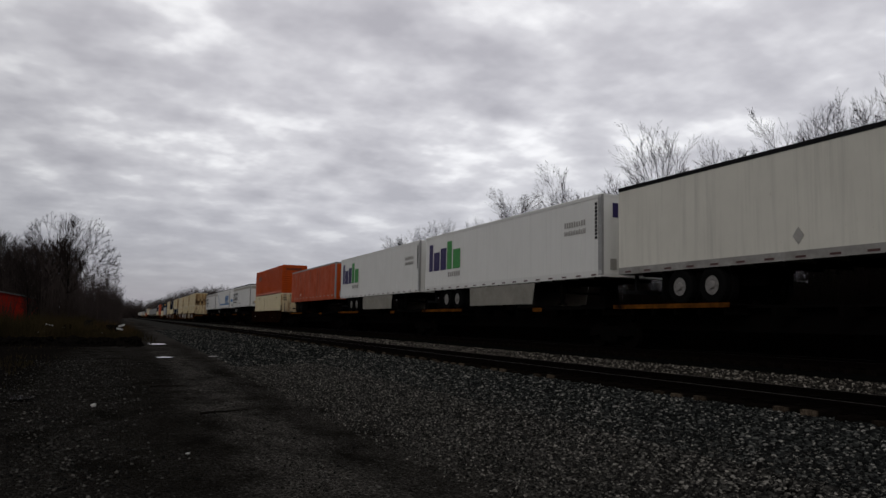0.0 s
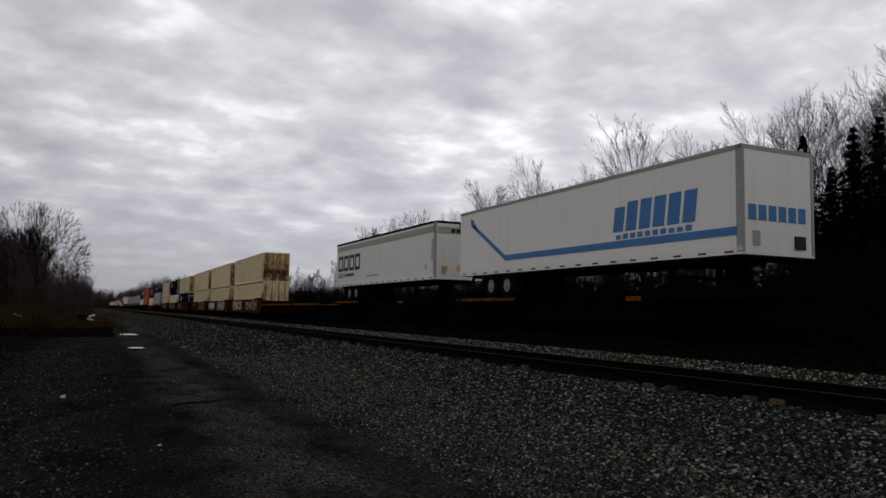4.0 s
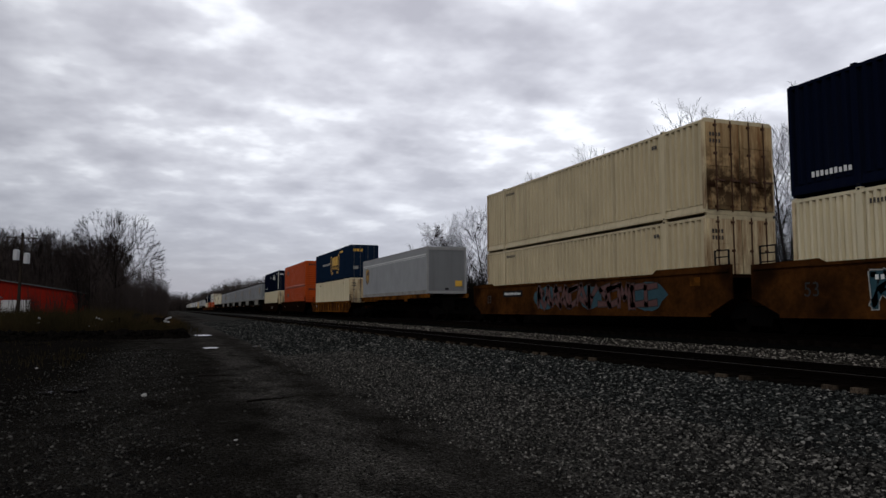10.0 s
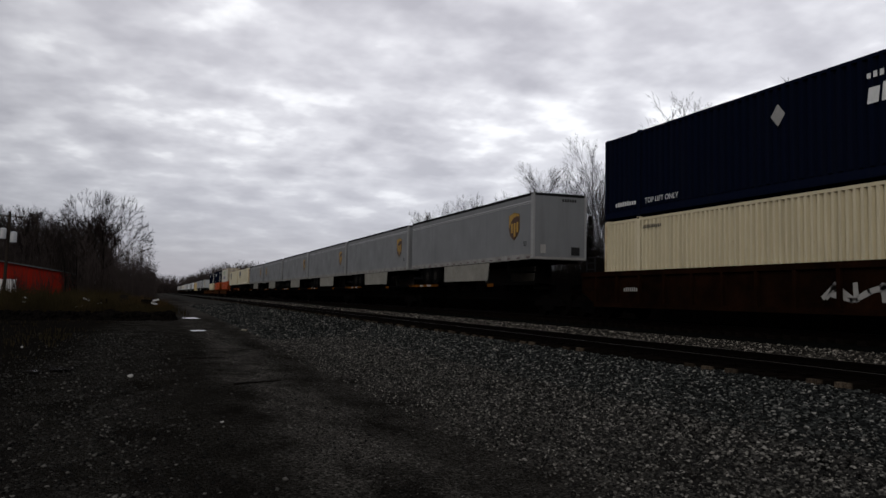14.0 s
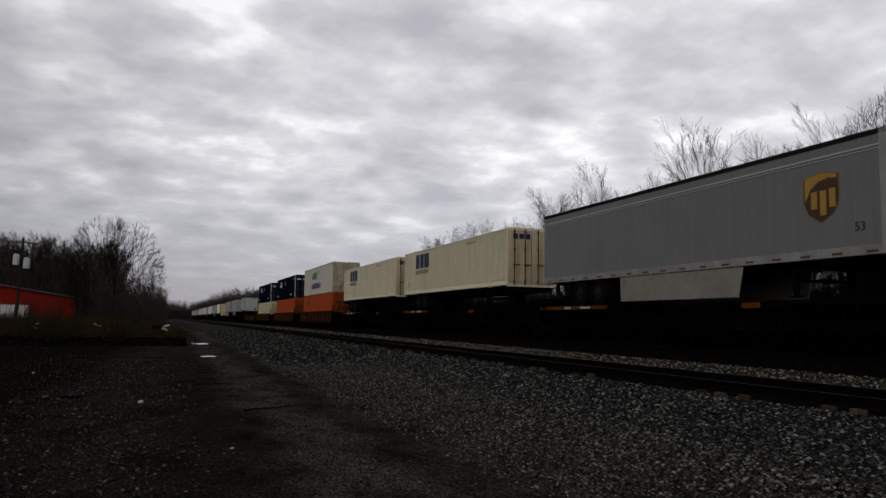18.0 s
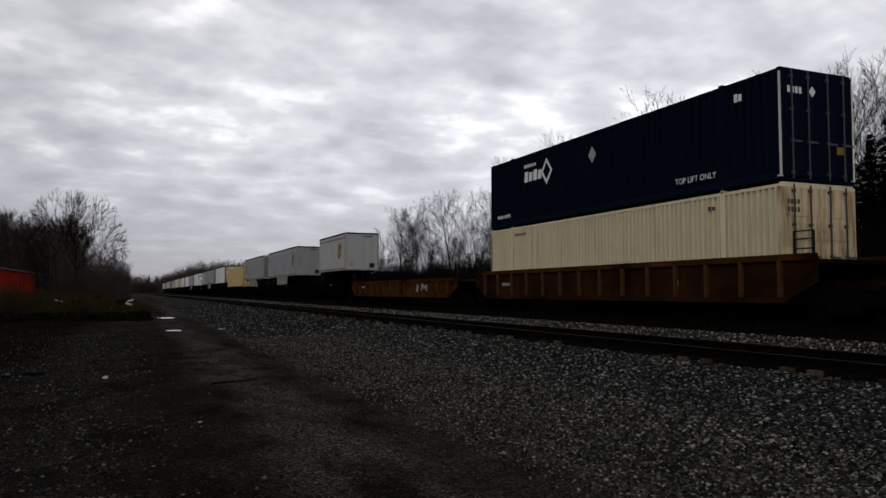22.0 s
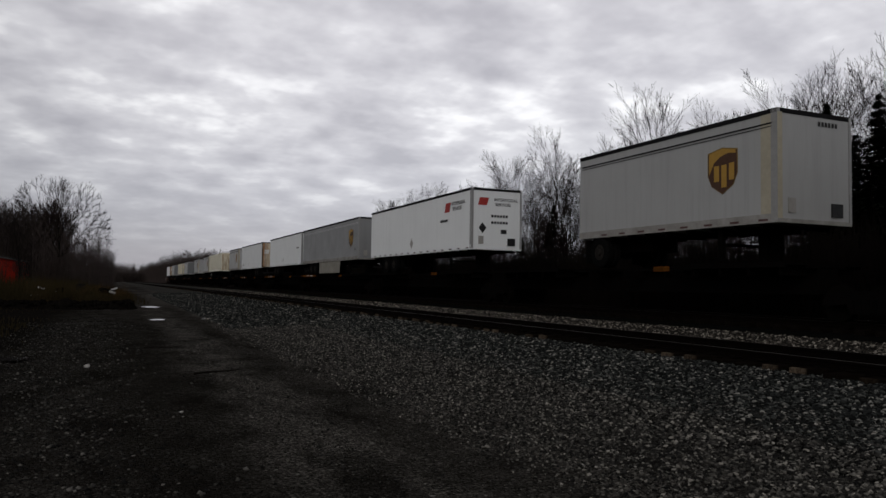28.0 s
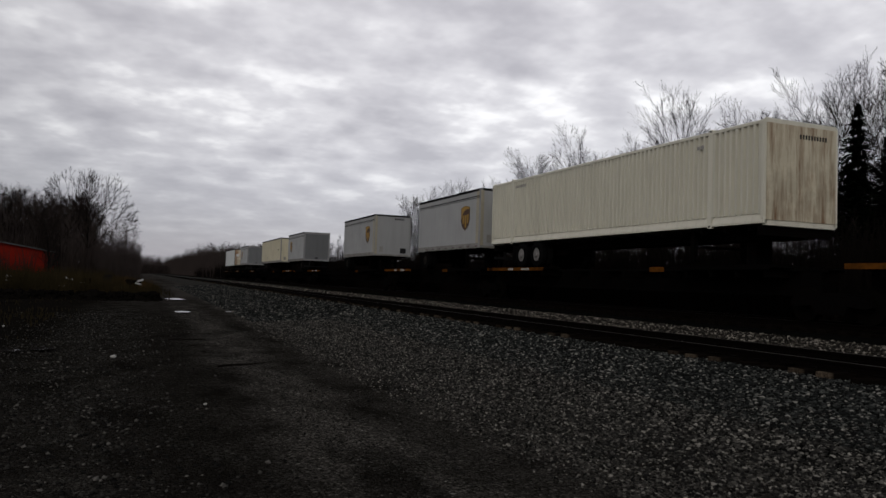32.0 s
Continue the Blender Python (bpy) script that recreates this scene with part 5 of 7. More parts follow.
def white_trailer(length, nose, seed, doors=None, label="plain white semi-trailer on a dark railcar", col=None, key="dull_white", tip=False):
    c = trailer(col or DULLWHITE, key, label, length, nose, skirt=False, trim=DARKTRIM, seams=1, end_paint=RUSTDOOR if nose > 0 else None)
    half = length / 2
    r = random.Random(seed)
    if seed == 34:
        part("placard_holder", boxes((-SIDE - 0.012, -SIDE + 0.01, 2.12 - 0.24, 2.12 + 0.24, 1.35 - 0.34, 1.35 + 0.34)), DARKTRIM, c, "dark framed placard holder")
        part("placard", boxes((-SIDE - 0.016, -SIDE - 0.012, 2.12 - 0.17, 2.12 + 0.17, 1.35 - 0.27, 1.35 + 0.27)), INK_PALE, c)
        for y_ in (6.70, 0.72):
            decal(c, [rect(y_, y_ + 0.05, 0.24, 2.7)], INK_GREY, "panel_seam")
    else:
        decal(c, [diamond(0.46 if seed == 39 else 0.23 if seed == 37 else r.uniform(0.5, 2.5), 0.58, 0.24 if seed == 37 else 0.17)] + ([diamond(0.98, 0.54, 0.1)] if seed == 39 else []), INK_GREY, "placard")
    decal(c, bars(6.18 if nose > 0 else -half + 2.1 if not tip else -half + 3.6, 1.44 if nose < 0 else 0.46, 1.0 if nose > 0 else 0.9, 0.14, 8, 0.3, seed=seed), INK_BLACK, "number_stencil")
    if nose > 0:
        end_decal(c, [rect(-1.05, -0.55, 1.55, 2.0)], INK_WHITE, -half - 0.053, "sticker")
        end_decal(c, [rect(0.35 + 0.15 * i, 0.35 + 0.15 * i + 0.1, z, z + 0.14) for z in (1.15, 1.4) for i in range(4)], INK_BLACK, -half - 0.054, "number_stencil")
    if tip:
        decal(c, [[(-half + 3.1, 1.9), (-half + 2.5, 1.9), (-half + 2.35, 2.35), (-half + 2.95, 2.35)]], INK_RED, "logo")
        text_mesh("INTERMODAL", 0.25, INK_BLACK, c, side_matrix(-half + 1.5, 2.25))
        text_mesh("SERVICES", 0.25, INK_BLACK, c, side_matrix(-half + 1.62, 2.0))
        end_decal(c, [[(-1.0, 2.05), (-0.55, 2.05), (-0.42, 2.4), (-0.9, 2.4)]], INK_RED, -half - 0.001, "logo")
        text_mesh("INTERMODAL", 0.2, INK_BLACK, c, end_matrix(0.45, 2.32, -half - 0.008))
        text_mesh("SERVICES", 0.2, INK_BLACK, c, end_matrix(0.3, 2.1, -half - 0.008))
        end_decal(c, [rect(-0.3 + 0.15 * i, -0.3 + 0.15 * i + 0.1, z, z + 0.12) for z in (1.2, 1.5) for i in range(6)] + [[(-0.75, 0.75), (-0.55, 1.0), (-0.75, 1.25), (-0.95, 1.0)], rect(0.2, 0.5, 0.75, 0.95)], INK_BLACK, -half - 0.001, "number_stencil")
    return c


def chassis_box(seed):
    """A cream container of its own on a road chassis."""
    c = container(OFFWHITE, "offwhite", "off-white corrugated container with dark number stencils on a road chassis", 2.8, 16.15, end="plain", end_paint=CREAMEND, group="boxes on chassis")
    end_decal(c, [rect(-0.1 + 0.1 * i, -0.1 + 0.1 * i + 0.06, 2.34, 2.46) for i in range(10)], INK_BLACK, -8.096, "number_stencil")
    stamps(c, 8.07, 2.8, INK_GREY, seed, False)
    return c


def road_chassis(length=16.15, pale=True):
    c = thing("road_chassis", "black steel container chassis with pale wheel rims" if pale else "black steel container chassis with dark wheels", "trailer chassis", "boxes on chassis")
    part("frame", boxes((-0.5, -0.35, -length / 2 + 0.2, length / 2 - 0.1, -0.3, -0.05), (0.35, 0.5, -length / 2 + 0.2, length / 2 - 0.1, -0.3, -0.05), (-1.2, 1.2, length / 2 - 0.3, length / 2 - 0.1, -0.25, 0.0), (-1.2, 1.2, -length / 2 + 0.1, -length / 2 + 0.3, -0.25, 0.0)), BLACK, c)
    undercarriage(c, length, -1, False, True, pale)
    return c


# ---- railcars ----
def bogie(parent, y):
    """A two-axle truck under a railcar; z counts from the rail top."""
    def wheel():
        bm = bmesh.new()
        tube(bm, (-0.065, 0, 0), (0.065, 0, 0), 0.42, 0.42, 24)
        tube(bm, (0.05, 0, 0), (0.075, 0, 0), 0.45, 0.45, 24)
        tube(bm, (-0.1, 0, 0), (-0.06, 0, 0), 0.12, 0.14, 12)
        return bm

    def frame_side():
        bm = bmesh.new()
        prism(bm, [(-1.15, 0.42), (-1.0, 0.62), (-0.45, 0.72), (0.45, 0.72), (1.0, 0.62), (1.15, 0.42), (0.95, 0.36), (0.5, 0.42), (0.4, 0.2), (-0.4, 0.2), (-0.5, 0.42), (-0.95, 0.36)], -0.07, 0.07, "x")
        fixed(bm)
        for k in range(4):
            tube(bm, (-0.03, -0.27 + 0.18 * k, 0.24), (-0.03, -0.27 + 0.18 * k, 0.52), 0.07, 0.07, 8)
        return bm
    for dy in (-0.88, 0.88):
        for s in (-1, 1):
            w = kept("bogie_wheel", "wheel", wheel, WHEELSTEEL, parent, pose(s * 0.755, y + dy, 0.42, 0, 0, 0 if s < 0 else 180))
        bm = bmesh.new()
        tube(bm, (-0.72, 0, 0), (0.72, 0, 0), 0.08, 0.08, 8)
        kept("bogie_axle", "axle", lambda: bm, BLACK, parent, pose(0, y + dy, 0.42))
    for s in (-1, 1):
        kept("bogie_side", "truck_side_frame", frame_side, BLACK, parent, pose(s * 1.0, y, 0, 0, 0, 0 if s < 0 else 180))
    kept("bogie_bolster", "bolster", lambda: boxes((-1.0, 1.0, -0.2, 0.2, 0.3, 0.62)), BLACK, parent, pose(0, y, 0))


def spine_car(a, b, first, seed):
    """One platform of an articulated spine car, from a to b along the train; z from the rail top."""
    c = thing("spine_car", "dark spine railcar platform with worn yellow edge plates under a trailer", "railcar", "railcars")
    mid, half = (a + b) / 2, (b - a) / 2
    deck = DECK - RAIL_B
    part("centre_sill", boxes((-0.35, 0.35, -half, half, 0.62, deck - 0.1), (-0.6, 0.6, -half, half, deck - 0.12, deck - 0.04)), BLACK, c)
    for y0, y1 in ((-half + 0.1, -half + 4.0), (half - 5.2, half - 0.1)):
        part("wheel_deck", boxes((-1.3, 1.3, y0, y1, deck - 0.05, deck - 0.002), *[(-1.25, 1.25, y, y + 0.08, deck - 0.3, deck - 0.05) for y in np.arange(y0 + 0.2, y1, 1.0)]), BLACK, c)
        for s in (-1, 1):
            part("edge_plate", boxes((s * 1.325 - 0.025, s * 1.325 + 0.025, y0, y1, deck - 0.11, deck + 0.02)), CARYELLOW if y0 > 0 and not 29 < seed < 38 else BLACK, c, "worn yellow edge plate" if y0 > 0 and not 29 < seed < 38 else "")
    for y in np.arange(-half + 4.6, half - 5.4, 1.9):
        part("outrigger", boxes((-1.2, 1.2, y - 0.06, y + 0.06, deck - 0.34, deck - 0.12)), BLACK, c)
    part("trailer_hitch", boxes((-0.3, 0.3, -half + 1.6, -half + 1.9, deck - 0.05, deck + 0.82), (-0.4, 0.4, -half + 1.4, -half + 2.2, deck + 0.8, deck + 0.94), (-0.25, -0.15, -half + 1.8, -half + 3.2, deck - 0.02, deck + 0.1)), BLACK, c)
    if seed >= 18 and not 29 < seed < 38:
        bm = bmesh.new()
        for pts in bars(half - 2.2, deck - 0.09, 0.5, 0.09, 3, 0.3, seed=seed) + bars(half - 3.4, deck - 0.09, 0.7, 0.09, 6, 0.3, seed=seed):
            prism(bm, pts, -1.353, -1.3505, "x")
        tagged(part("number_stencil", fixed(bm), INK_PALE, c), kind="stuff")
    part("warning_plate", boxes((-1.356, -1.351, -half + 4.2, -half + 4.9, deck - 0.17, deck - 0.02)), CARYELLOW, c)
    bogie(c, half + 0.55)
    if first:
        bogie(c, -half - 0.55)
    return rolling(c, mid, RAIL_B)


def graffiti(parent, y0, y1, z0, z1, seed, materials, x):
    """Sprayed shapes: fat bent strokes with a contrasting edge, in a row."""
    r = random.Random(seed)
    edge, fill = bmesh.new(), bmesh.new()
    h, y, k = z1 - z0, y1, 0

    def stroke(bm, pts, t, d):
        for i, (p, q) in enumerate(zip(pts, pts[1:])):
            e = Vector((q[0] - p[0], q[1] - p[1]))
            if e.length < 0.02:
                continue
            u = e.normalized() * t * 0.7
            n = Vector((-e.y, e.x)).normalized() * t
            a, b = Vector(p) - u, Vector(q) + u
            prism(bm, [(a.x + n.x * 0.6, a.y + n.y * 0.6), (a.x - n.x, a.y - n.y), (b.x - n.x, b.y - n.y), (b.x + n.x, b.y + n.y)], x - d - 0.0008, x - d + 0.0002 * i, "x")
    while y > y0 + 0.4:
        w = r.uniform(0.65, 0.95)
        lean = r.uniform(-0.12, 0.12)
        shapes = [[(0.9, 0.9), (0.1, 0.75), (0.15, 0.1), (0.9, 0.2)], [(0.1, 0.05), (0.2, 0.95), (0.55, 0.4), (0.85, 0.95), (0.9, 0.05)], [(0.1, 0.1), (0.5, 0.95), (0.9, 0.08), (0.3, 0.4)],
                  [(0.85, 0.9), (0.2, 0.8), (0.75, 0.45), (0.85, 0.15), (0.15, 0.08)], [(0.15, 0.95), (0.15, 0.05), (0.5, 0.5), (0.9, 0.9)], [(0.2, 0.05), (0.15, 0.9), (0.85, 0.8), (0.3, 0.45), (0.95, 0.05)]]
        for s in (r.choice(shapes),) if k % 2 else (r.choice(shapes), r.choice(shapes)[:2]):
            pts = [(y - w * (a + r.uniform(-0.08, 0.08)) + lean * b, z0 + h * (0.08 + 0.84 * min(1, max(0, b + r.uniform(-0.08, 0.08))))) for a, b in s]
            t = 0.10 * h
            stroke(edge, pts, t + 0.035, 0.002)
            stroke(fill, pts, t, 0.005)
        y -= w * 0.88
        k += 1
    for bm, m in ((edge, materials[-1]), (fill, materials[0])):
        tagged(part("graffiti", fixed(bm), m, parent, "sprayed graffiti"), kind="stuff")


def well_car(a, b, first, style, seed, tags=()):
    """A double-stack well car for a box that reaches from a to b; z from the rail top."""
    names = {"smooth": "rusty brown well railcar with smooth tall sides and sprayed graffiti", "ribbed": "dark brown well railcar with upright side ribs", "brown": "rusty brown well railcar with upright side ribs",
             "yellow": "weathered yellow well railcar with upright side ribs", "empty": "empty well railcar with a worn orange top sill", "rusty": "empty rusted well railcar with worn pale side panels"}
    paint_ = {"smooth": CARBROWN, "ribbed": CARDARK, "brown": CARMID, "yellow": CARYELLOW, "empty": BLACK, "rusty": RUSTSIDE}[style]
    c = thing("well_car", names[style], "railcar", "railcars")
    mid, half = (a + b) / 2, (b - a) / 2 + 0.25
    lo, hi = 0.5, {"smooth": 1.78, "ribbed": 1.66, "brown": 1.62, "yellow": 1.42, "empty": 1.3, "rusty": 1.42}[style]
    for s in (-1, 1):
        x = s * 1.5
        bm = bmesh.new()
        if style == "smooth":
            prism(bm, [(-half - 1.0, hi + 0.12), (-half + 2.4, hi + 0.12), (-half + 2.6, hi), (half - 1.4, hi), (half - 1.2, hi + 0.1), (half + 1.0, hi + 0.06), (half + 1.0, 0.95), (half, lo), (-half, lo), (-half - 1.0, 0.95)], x - 0.03, x + 0.03, "x")
        else:
            prism(bm, [(-half - 0.95, hi - 0.08), (half + 0.95, hi - 0.08), (half + 0.95, 0.95), (half, lo), (-half, lo), (-half - 0.95, 0.95)], x - 0.02 + s * -0.03, x + 0.02 + s * -0.03, "x")
        side = part("side_sill", fixed(bm), paint_, c)
        part("top_chord", boxes((x - 0.09, x + 0.09, -half - 0.9, half + 0.9, hi - 0.16 if style != "smooth" else hi - 0.08, hi + 0.002 if style != "smooth" else hi - 0.005)), {"yellow": CARYELLOW, "empty": CARYELLOW, "ribbed": CARDARK}.get(style, CARBROWN), c)
        part("bottom_chord", boxes((x - 0.08, x + 0.08, -half, half, lo - 0.06, lo + 0.08)), paint_, c)
        if style != "smooth":
            n = 13
            rib = None
            for k in range(n + 1):
                y = -half + 0.1 + (2 * half - 0.2) * k / n
                kept(("rib", style), "rib", lambda: boxes((-0.06, 0.06, -0.05, 0.05, lo + 0.08, hi - 0.16)), {"empty": BLACK, "ribbed": CARDARK, "brown": RIBRUST, "rusty": RIBRUST}.get(style, RUSTSIDE), side, pose(x + s * 0.03, y, 0))
        else:
            for y in (-half + 0.15, half - 1.1):
                kept("sill_lip", "sill_lip", lambda: boxes((-0.1, 0.1, 0, 0.9, -0.05, 0.0)), paint_, side, pose(x, y, hi - 0.02))
    for s in (-1, 1):
        y = s * (half + 0.5)
        top = hi - 0.14
        end = CARDARK if style in ("yellow", "brown", "smooth") else BLACK
        part("end_platform", boxes((-1.44, 1.44, y - 0.45, y + 0.45, top - 0.1, top), (-0.35, 0.35, y - 1.2, y + 1.2, 0.75, 1.0)), end, c)
        part("bulkhead", boxes((-1.42, 1.42, s * half - 0.05, s * half + 0.05, 0.5, top), *[(x_ - 0.05, x_ + 0.05, min(s * half, s * (half + 0.4)), max(s * half, s * (half + 0.4)), 0.95, top - 0.1) for x_ in (-1.2, -0.4, 0.4, 1.2)]), end, c)
        part("grab_iron", boxes((-1.42, -1.38, y - 0.3, y - 0.26, top, top + 0.7), (-1.42, -1.38, y + 0.26, y + 0.3, top, top + 0.7), *[(-1.42, -1.38, y - 0.26, y + 0.26, z, z + 0.03) for z in (top + 0.25, top + 0.48, top + 0.67)]), DARKTRIM, c)
    part("well_floor", boxes((-1.4, 1.4, -half + 0.1, half - 0.1, 0.42, 0.5), *[(-1.45, 1.45, y - 0.15, y + 0.15, 0.4, 0.56) for y in np.linspace(-half + 0.6, half - 0.6, 6)]), BLACK, c)
    x = -1.535 if style == "smooth" else -1.495
    r = random.Random(seed)
    if style == "smooth":
        part("number_board", boxes((x - 0.004, x, half - 4.6, half - 2.6, 1.22, 1.5)), DARKTRIM, c)
        bm = bmesh.new()
        for pts in bars(half - 2.75, 1.31, 1.7, 0.11, 12, 0.4, seed=seed):
            prism(bm, pts, x - 0.008, x - 0.0045, "x")
        part("number_stencil", fixed(bm), INK_WHITE, c)
        text_mesh("53", 0.5, INK_BLACK, c, side_matrix(half - 1.0, 1.12, x - 0.004))
        part("marker_plate", boxes((x - 0.006, x, -half + 0.3, -half + 0.75, 1.35, 1.6)), CARYELLOW, c)
    elif style != "empty":
        bm = bmesh.new()
        for pts in bars(half - 1.7, 0.98, 0.9, 0.13, 8, 0.35, seed=seed) + [rect(-4.5, -4.3, 0.9, 1.05)]:
            prism(bm, pts, x - 0.006, x - 0.002, "x")
        part("number_stencil", fixed(bm), INK_GREY, c)
    for y0, y1, z0, z1, mats in tags:
        if INK_PINK in mats:
            # a sprayed cloud behind the strokes
            bm = bmesh.new()
            for cy, rr in ((y0 + 0.6, 0.7), (y1 - 0.7, 0.8), ((y0 + y1) / 2, 0.6)):
                prism(bm, [(cy + rr * 1.4 * math.cos(k_ * 0.45) * r.uniform(0.8, 1.1), 1.12 + min(0.55, rr * 0.8) * math.sin(k_ * 0.45) * r.uniform(0.75, 1.0)) for k_ in range(14)], x - 0.0012, x - 0.0004, "x")
            tagged(part("paint_cloud", fixed(bm), INK_TEAL, c), kind="stuff")
        graffiti(c, y0, y1, z0, z1, seed, mats, x)
    bogie(c, half + 1.25)
    if first:
        bogie(c, -half - 1.25)
    return rolling(c, mid, RAIL_B)


# ---- what the train carries: front to rear; numbers are the rear end of each load along the line ----
L53, L48, L28 = 16.15, 14.63, 8.53
STACK_Z, UPPER_Z = 1.38, 4.29      # floors of the lower and upper boxes


def stack(back, lower, upper, style, seed, first=False, tags=()):
    mid = back - L53 / 2
    rolling(lower, mid, STACK_Z), rolling(upper, mid, UPPER_Z)
    well_car(back - L53, back, first, style, seed, tags)


def on_spine(load, back, length, z=TRAILER_BASE, room=None, first=False, seed=0):
    rolling(load, back - length / 2, z)
    spine_car(back - length - 0.35, room or back + 0.35, first, seed)


GW, GB, GT, GP = INK_WHITE, INK_BLACK, INK_TEAL, INK_PINK
on_spine(white_trailer(L53, -1, 3, label="plain white semi-trailer with upright panel seams", col=OLDWHITE, key="old_white"), -396.0, L53, seed=1, first=True)
on_spine(purple_green_trailer(1), -378.9, L53, seed=2)
on_spine(purple_green_trailer(2), -361.9, L53, seed=3)
on_spine(orange_trailer(), -344.2, L53, seed=4)
stack(-322.9, beige_box(4), orange_box(4), "ribbed", 4, True)
on_spine(striped_trailer(5), -302.4, L53, first=True, seed=5)
on_spine(blue_swoosh_trailer(6), -282.1, L53, seed=6)
on_spine(striped_trailer(7), -263.2, L53, seed=7)
well_car(-258.5, -241.5, True, "empty", 8)
stack(-222.5, beige_box(8), beige_box(18), "smooth", 8, True, ((-6.85, -4.6, 0.75, 1.7, (INK_BLACK, GW)), (-4.3, -1.0, 0.75, 1.6, (INK_GREY, INK_BLACK)), (1.4, 6.9, 0.65, 1.72, (BEIGE, INK_BLACK))))
stack(-203.2, beige_box(9), beige_box(19), "smooth", 9, False, ((-6.1, -0.4, 0.6, 1.7, (INK_GREY, GW)), (2.0, 7.4, 0.65, 1.6, (GW, INK_GREY))))
stack(-183.9, beige_box(10), beige_box(20), "smooth", 10, False, ((-6.6, -0.5, 0.62, 1.74, (ink("plum", (0.030, 0.010, 0.018)), INK_PALE)),))
stack(-160.6, navy_box(11), beige_box(21), "smooth", 11, False, ((-6.5, -3.5, 0.8, 1.4, (CARDARK,)), (0.76, 6.6, 0.65, 1.75, (ink("taupe", (0.085, 0.062, 0.05)), INK_BLACK))))
stack(-141.4, beige_box(12), navy_box(22), "smooth", 12, False, ((-5.3, 0.6, 0.65, 1.7, (INK_PINK, INK_TEAL)), (1.8, 5.7, 0.65, 1.6, (INK_TEAL, INK_GREY))))
stack(-122.0, beige_box(13), beige_box(23), "smooth", 13, False, ((-6.1, 2.3, 0.65, 1.65, (INK_PINK, INK_BLACK)),))
t14 = panel_box(GREY, "grey", "smooth grey container with a brown shield on a yellow railcar", 2.9, L53, seams=1, end="rollup", end_paint=DARKGREY, group="boxes on chassis")
shield_mark(t14, 6.58, 1.58)
decal(t14, [rect(-7.9, 7.9, 2.4, 2.46), rect(-7.9, 7.9, 2.3, 2.33)], INK_WHITE, "pinstripe")
end_decal(t14, [rect(0.55, 1.0, 0.45, 0.8)], INK_GOLD, -8.13, "sticker")
rolling(t14, -96.5 - L53 / 2, 2.46)
spine_car(-113.0, -96.0, True, 14)
part("load_sill", boxes((-1.35, -1.2, -8.4, 8.4, 1.36, 1.62), (1.2, 1.35, -8.4, 8.4, 1.36, 1.62)), CARYELLOW, TRAIN[-1][0])
stack(-75.5, beige_box(15), yellow_mark_box(15), "yellow", 15, True)
stack(-52.4, orange_box(5), orange_box(6), "ribbed", 16, True)
stack(-29.3, beige_box(17), navy_box(17, True), "ribbed", 17, True, ((-4.0, -1.4, 0.75, 1.15, (INK_GREY,)),))
for i, (b, nose) in enumerate(((-7.7, -1), (9.3, -1), (26.2, -1), (43.4, -1), (60.9, 1), (80.1, -1))):
    on_spine(grey_trailer(L53, nose, i, dark=True), b, L53, first=i == 0, seed=18 + i)
for i, b in enumerate((100.0, 118.4)):
    on_spine(blue_mark_box(i), b, L53, 3.25, seed=24 + i)
    rolling(road_chassis(pale=False), b - L53 / 2, 3.24)
stack(139.5, orange_box(26), reefer_box(26), "brown", 26, True)
stack(162.7, orange_box(27), navy_box(27), "brown", 27, True)
stack(186.0, beige_box(28), navy_box(28), "brown", 28, True)
well_car(190.6, 207.0, True, "rusty", 29, ((-5.5, -3.8, 0.75, 1.15, (INK_GREY,)),))
on_spine(grey_trailer(L28, -1, 30, True), 219.2, L28, first=True, room=227.6, seed=30)
on_spine(grey_trailer(L53, -1, 31), 245.1, L53, seed=31)
on_spine(grey_trailer(L53, 1, 32), 265.0, L53, seed=32)
y33 = container(YELLOWISH, "yellowish", "pale yellow corrugated container with rusty hinges", 2.95, L53, group="boxes on chassis")
rolling(y33, 285.0 - L53 / 2, 2.4)
spine_car(268.4, 285.4, False, 33)
part("load_sill", boxes((-1.3, -1.1, -8.3, 8.3, 1.34, 1.58), (1.1, 1.3, -8.3, 8.3, 1.34, 1.58)), CARDARK, TRAIN[-1][0])
on_spine(white_trailer(L48, 1, 34, label="white semi-trailer with rust-streaked rear doors"), 304.2, L48, seed=34)
on_spine(grey_trailer(13.72, 1, 35), 322.5, 13.72, seed=35)
on_spine(grey_trailer(L28, -1, 36, True), 334.1, L28, room=340.6, seed=36)
on_spine(white_trailer(L48, -1, 37, label="white semi-trailer with an orange mark and black lettering", tip=True), 357.4, L48, seed=37)
on_spine(grey_trailer(L53, -1, 38), 376.2, L53, seed=38)
on_spine(white_trailer(L48, -1, 39), 391.4, L48, room=393.8, seed=39)
on_spine(white_trailer(L48, 1, 40, label="white semi-trailer with heavily rusted rear doors"), 410.7, L48, room=411.4, seed=40)
on_spine(grey_trailer(L28, -1, 41, True), 422.1, L28, room=428.6, seed=41)
on_spine(chassis_box(42), 447.1, L53, 3.25, seed=42)
rolling(road_chassis(), 447.1 - L53 / 2, 3.24)
on_spine(grey_trailer(L28, -1, 43, True), 456.9, L28, room=463.2, seed=43)
on_spine(grey_trailer(L28, -1, 44, True), 474.2, L28, room=487.6, seed=44)
on_spine(grey_trailer(L28, 1, 45, True), 498.6, L28, room=501.4, seed=45)
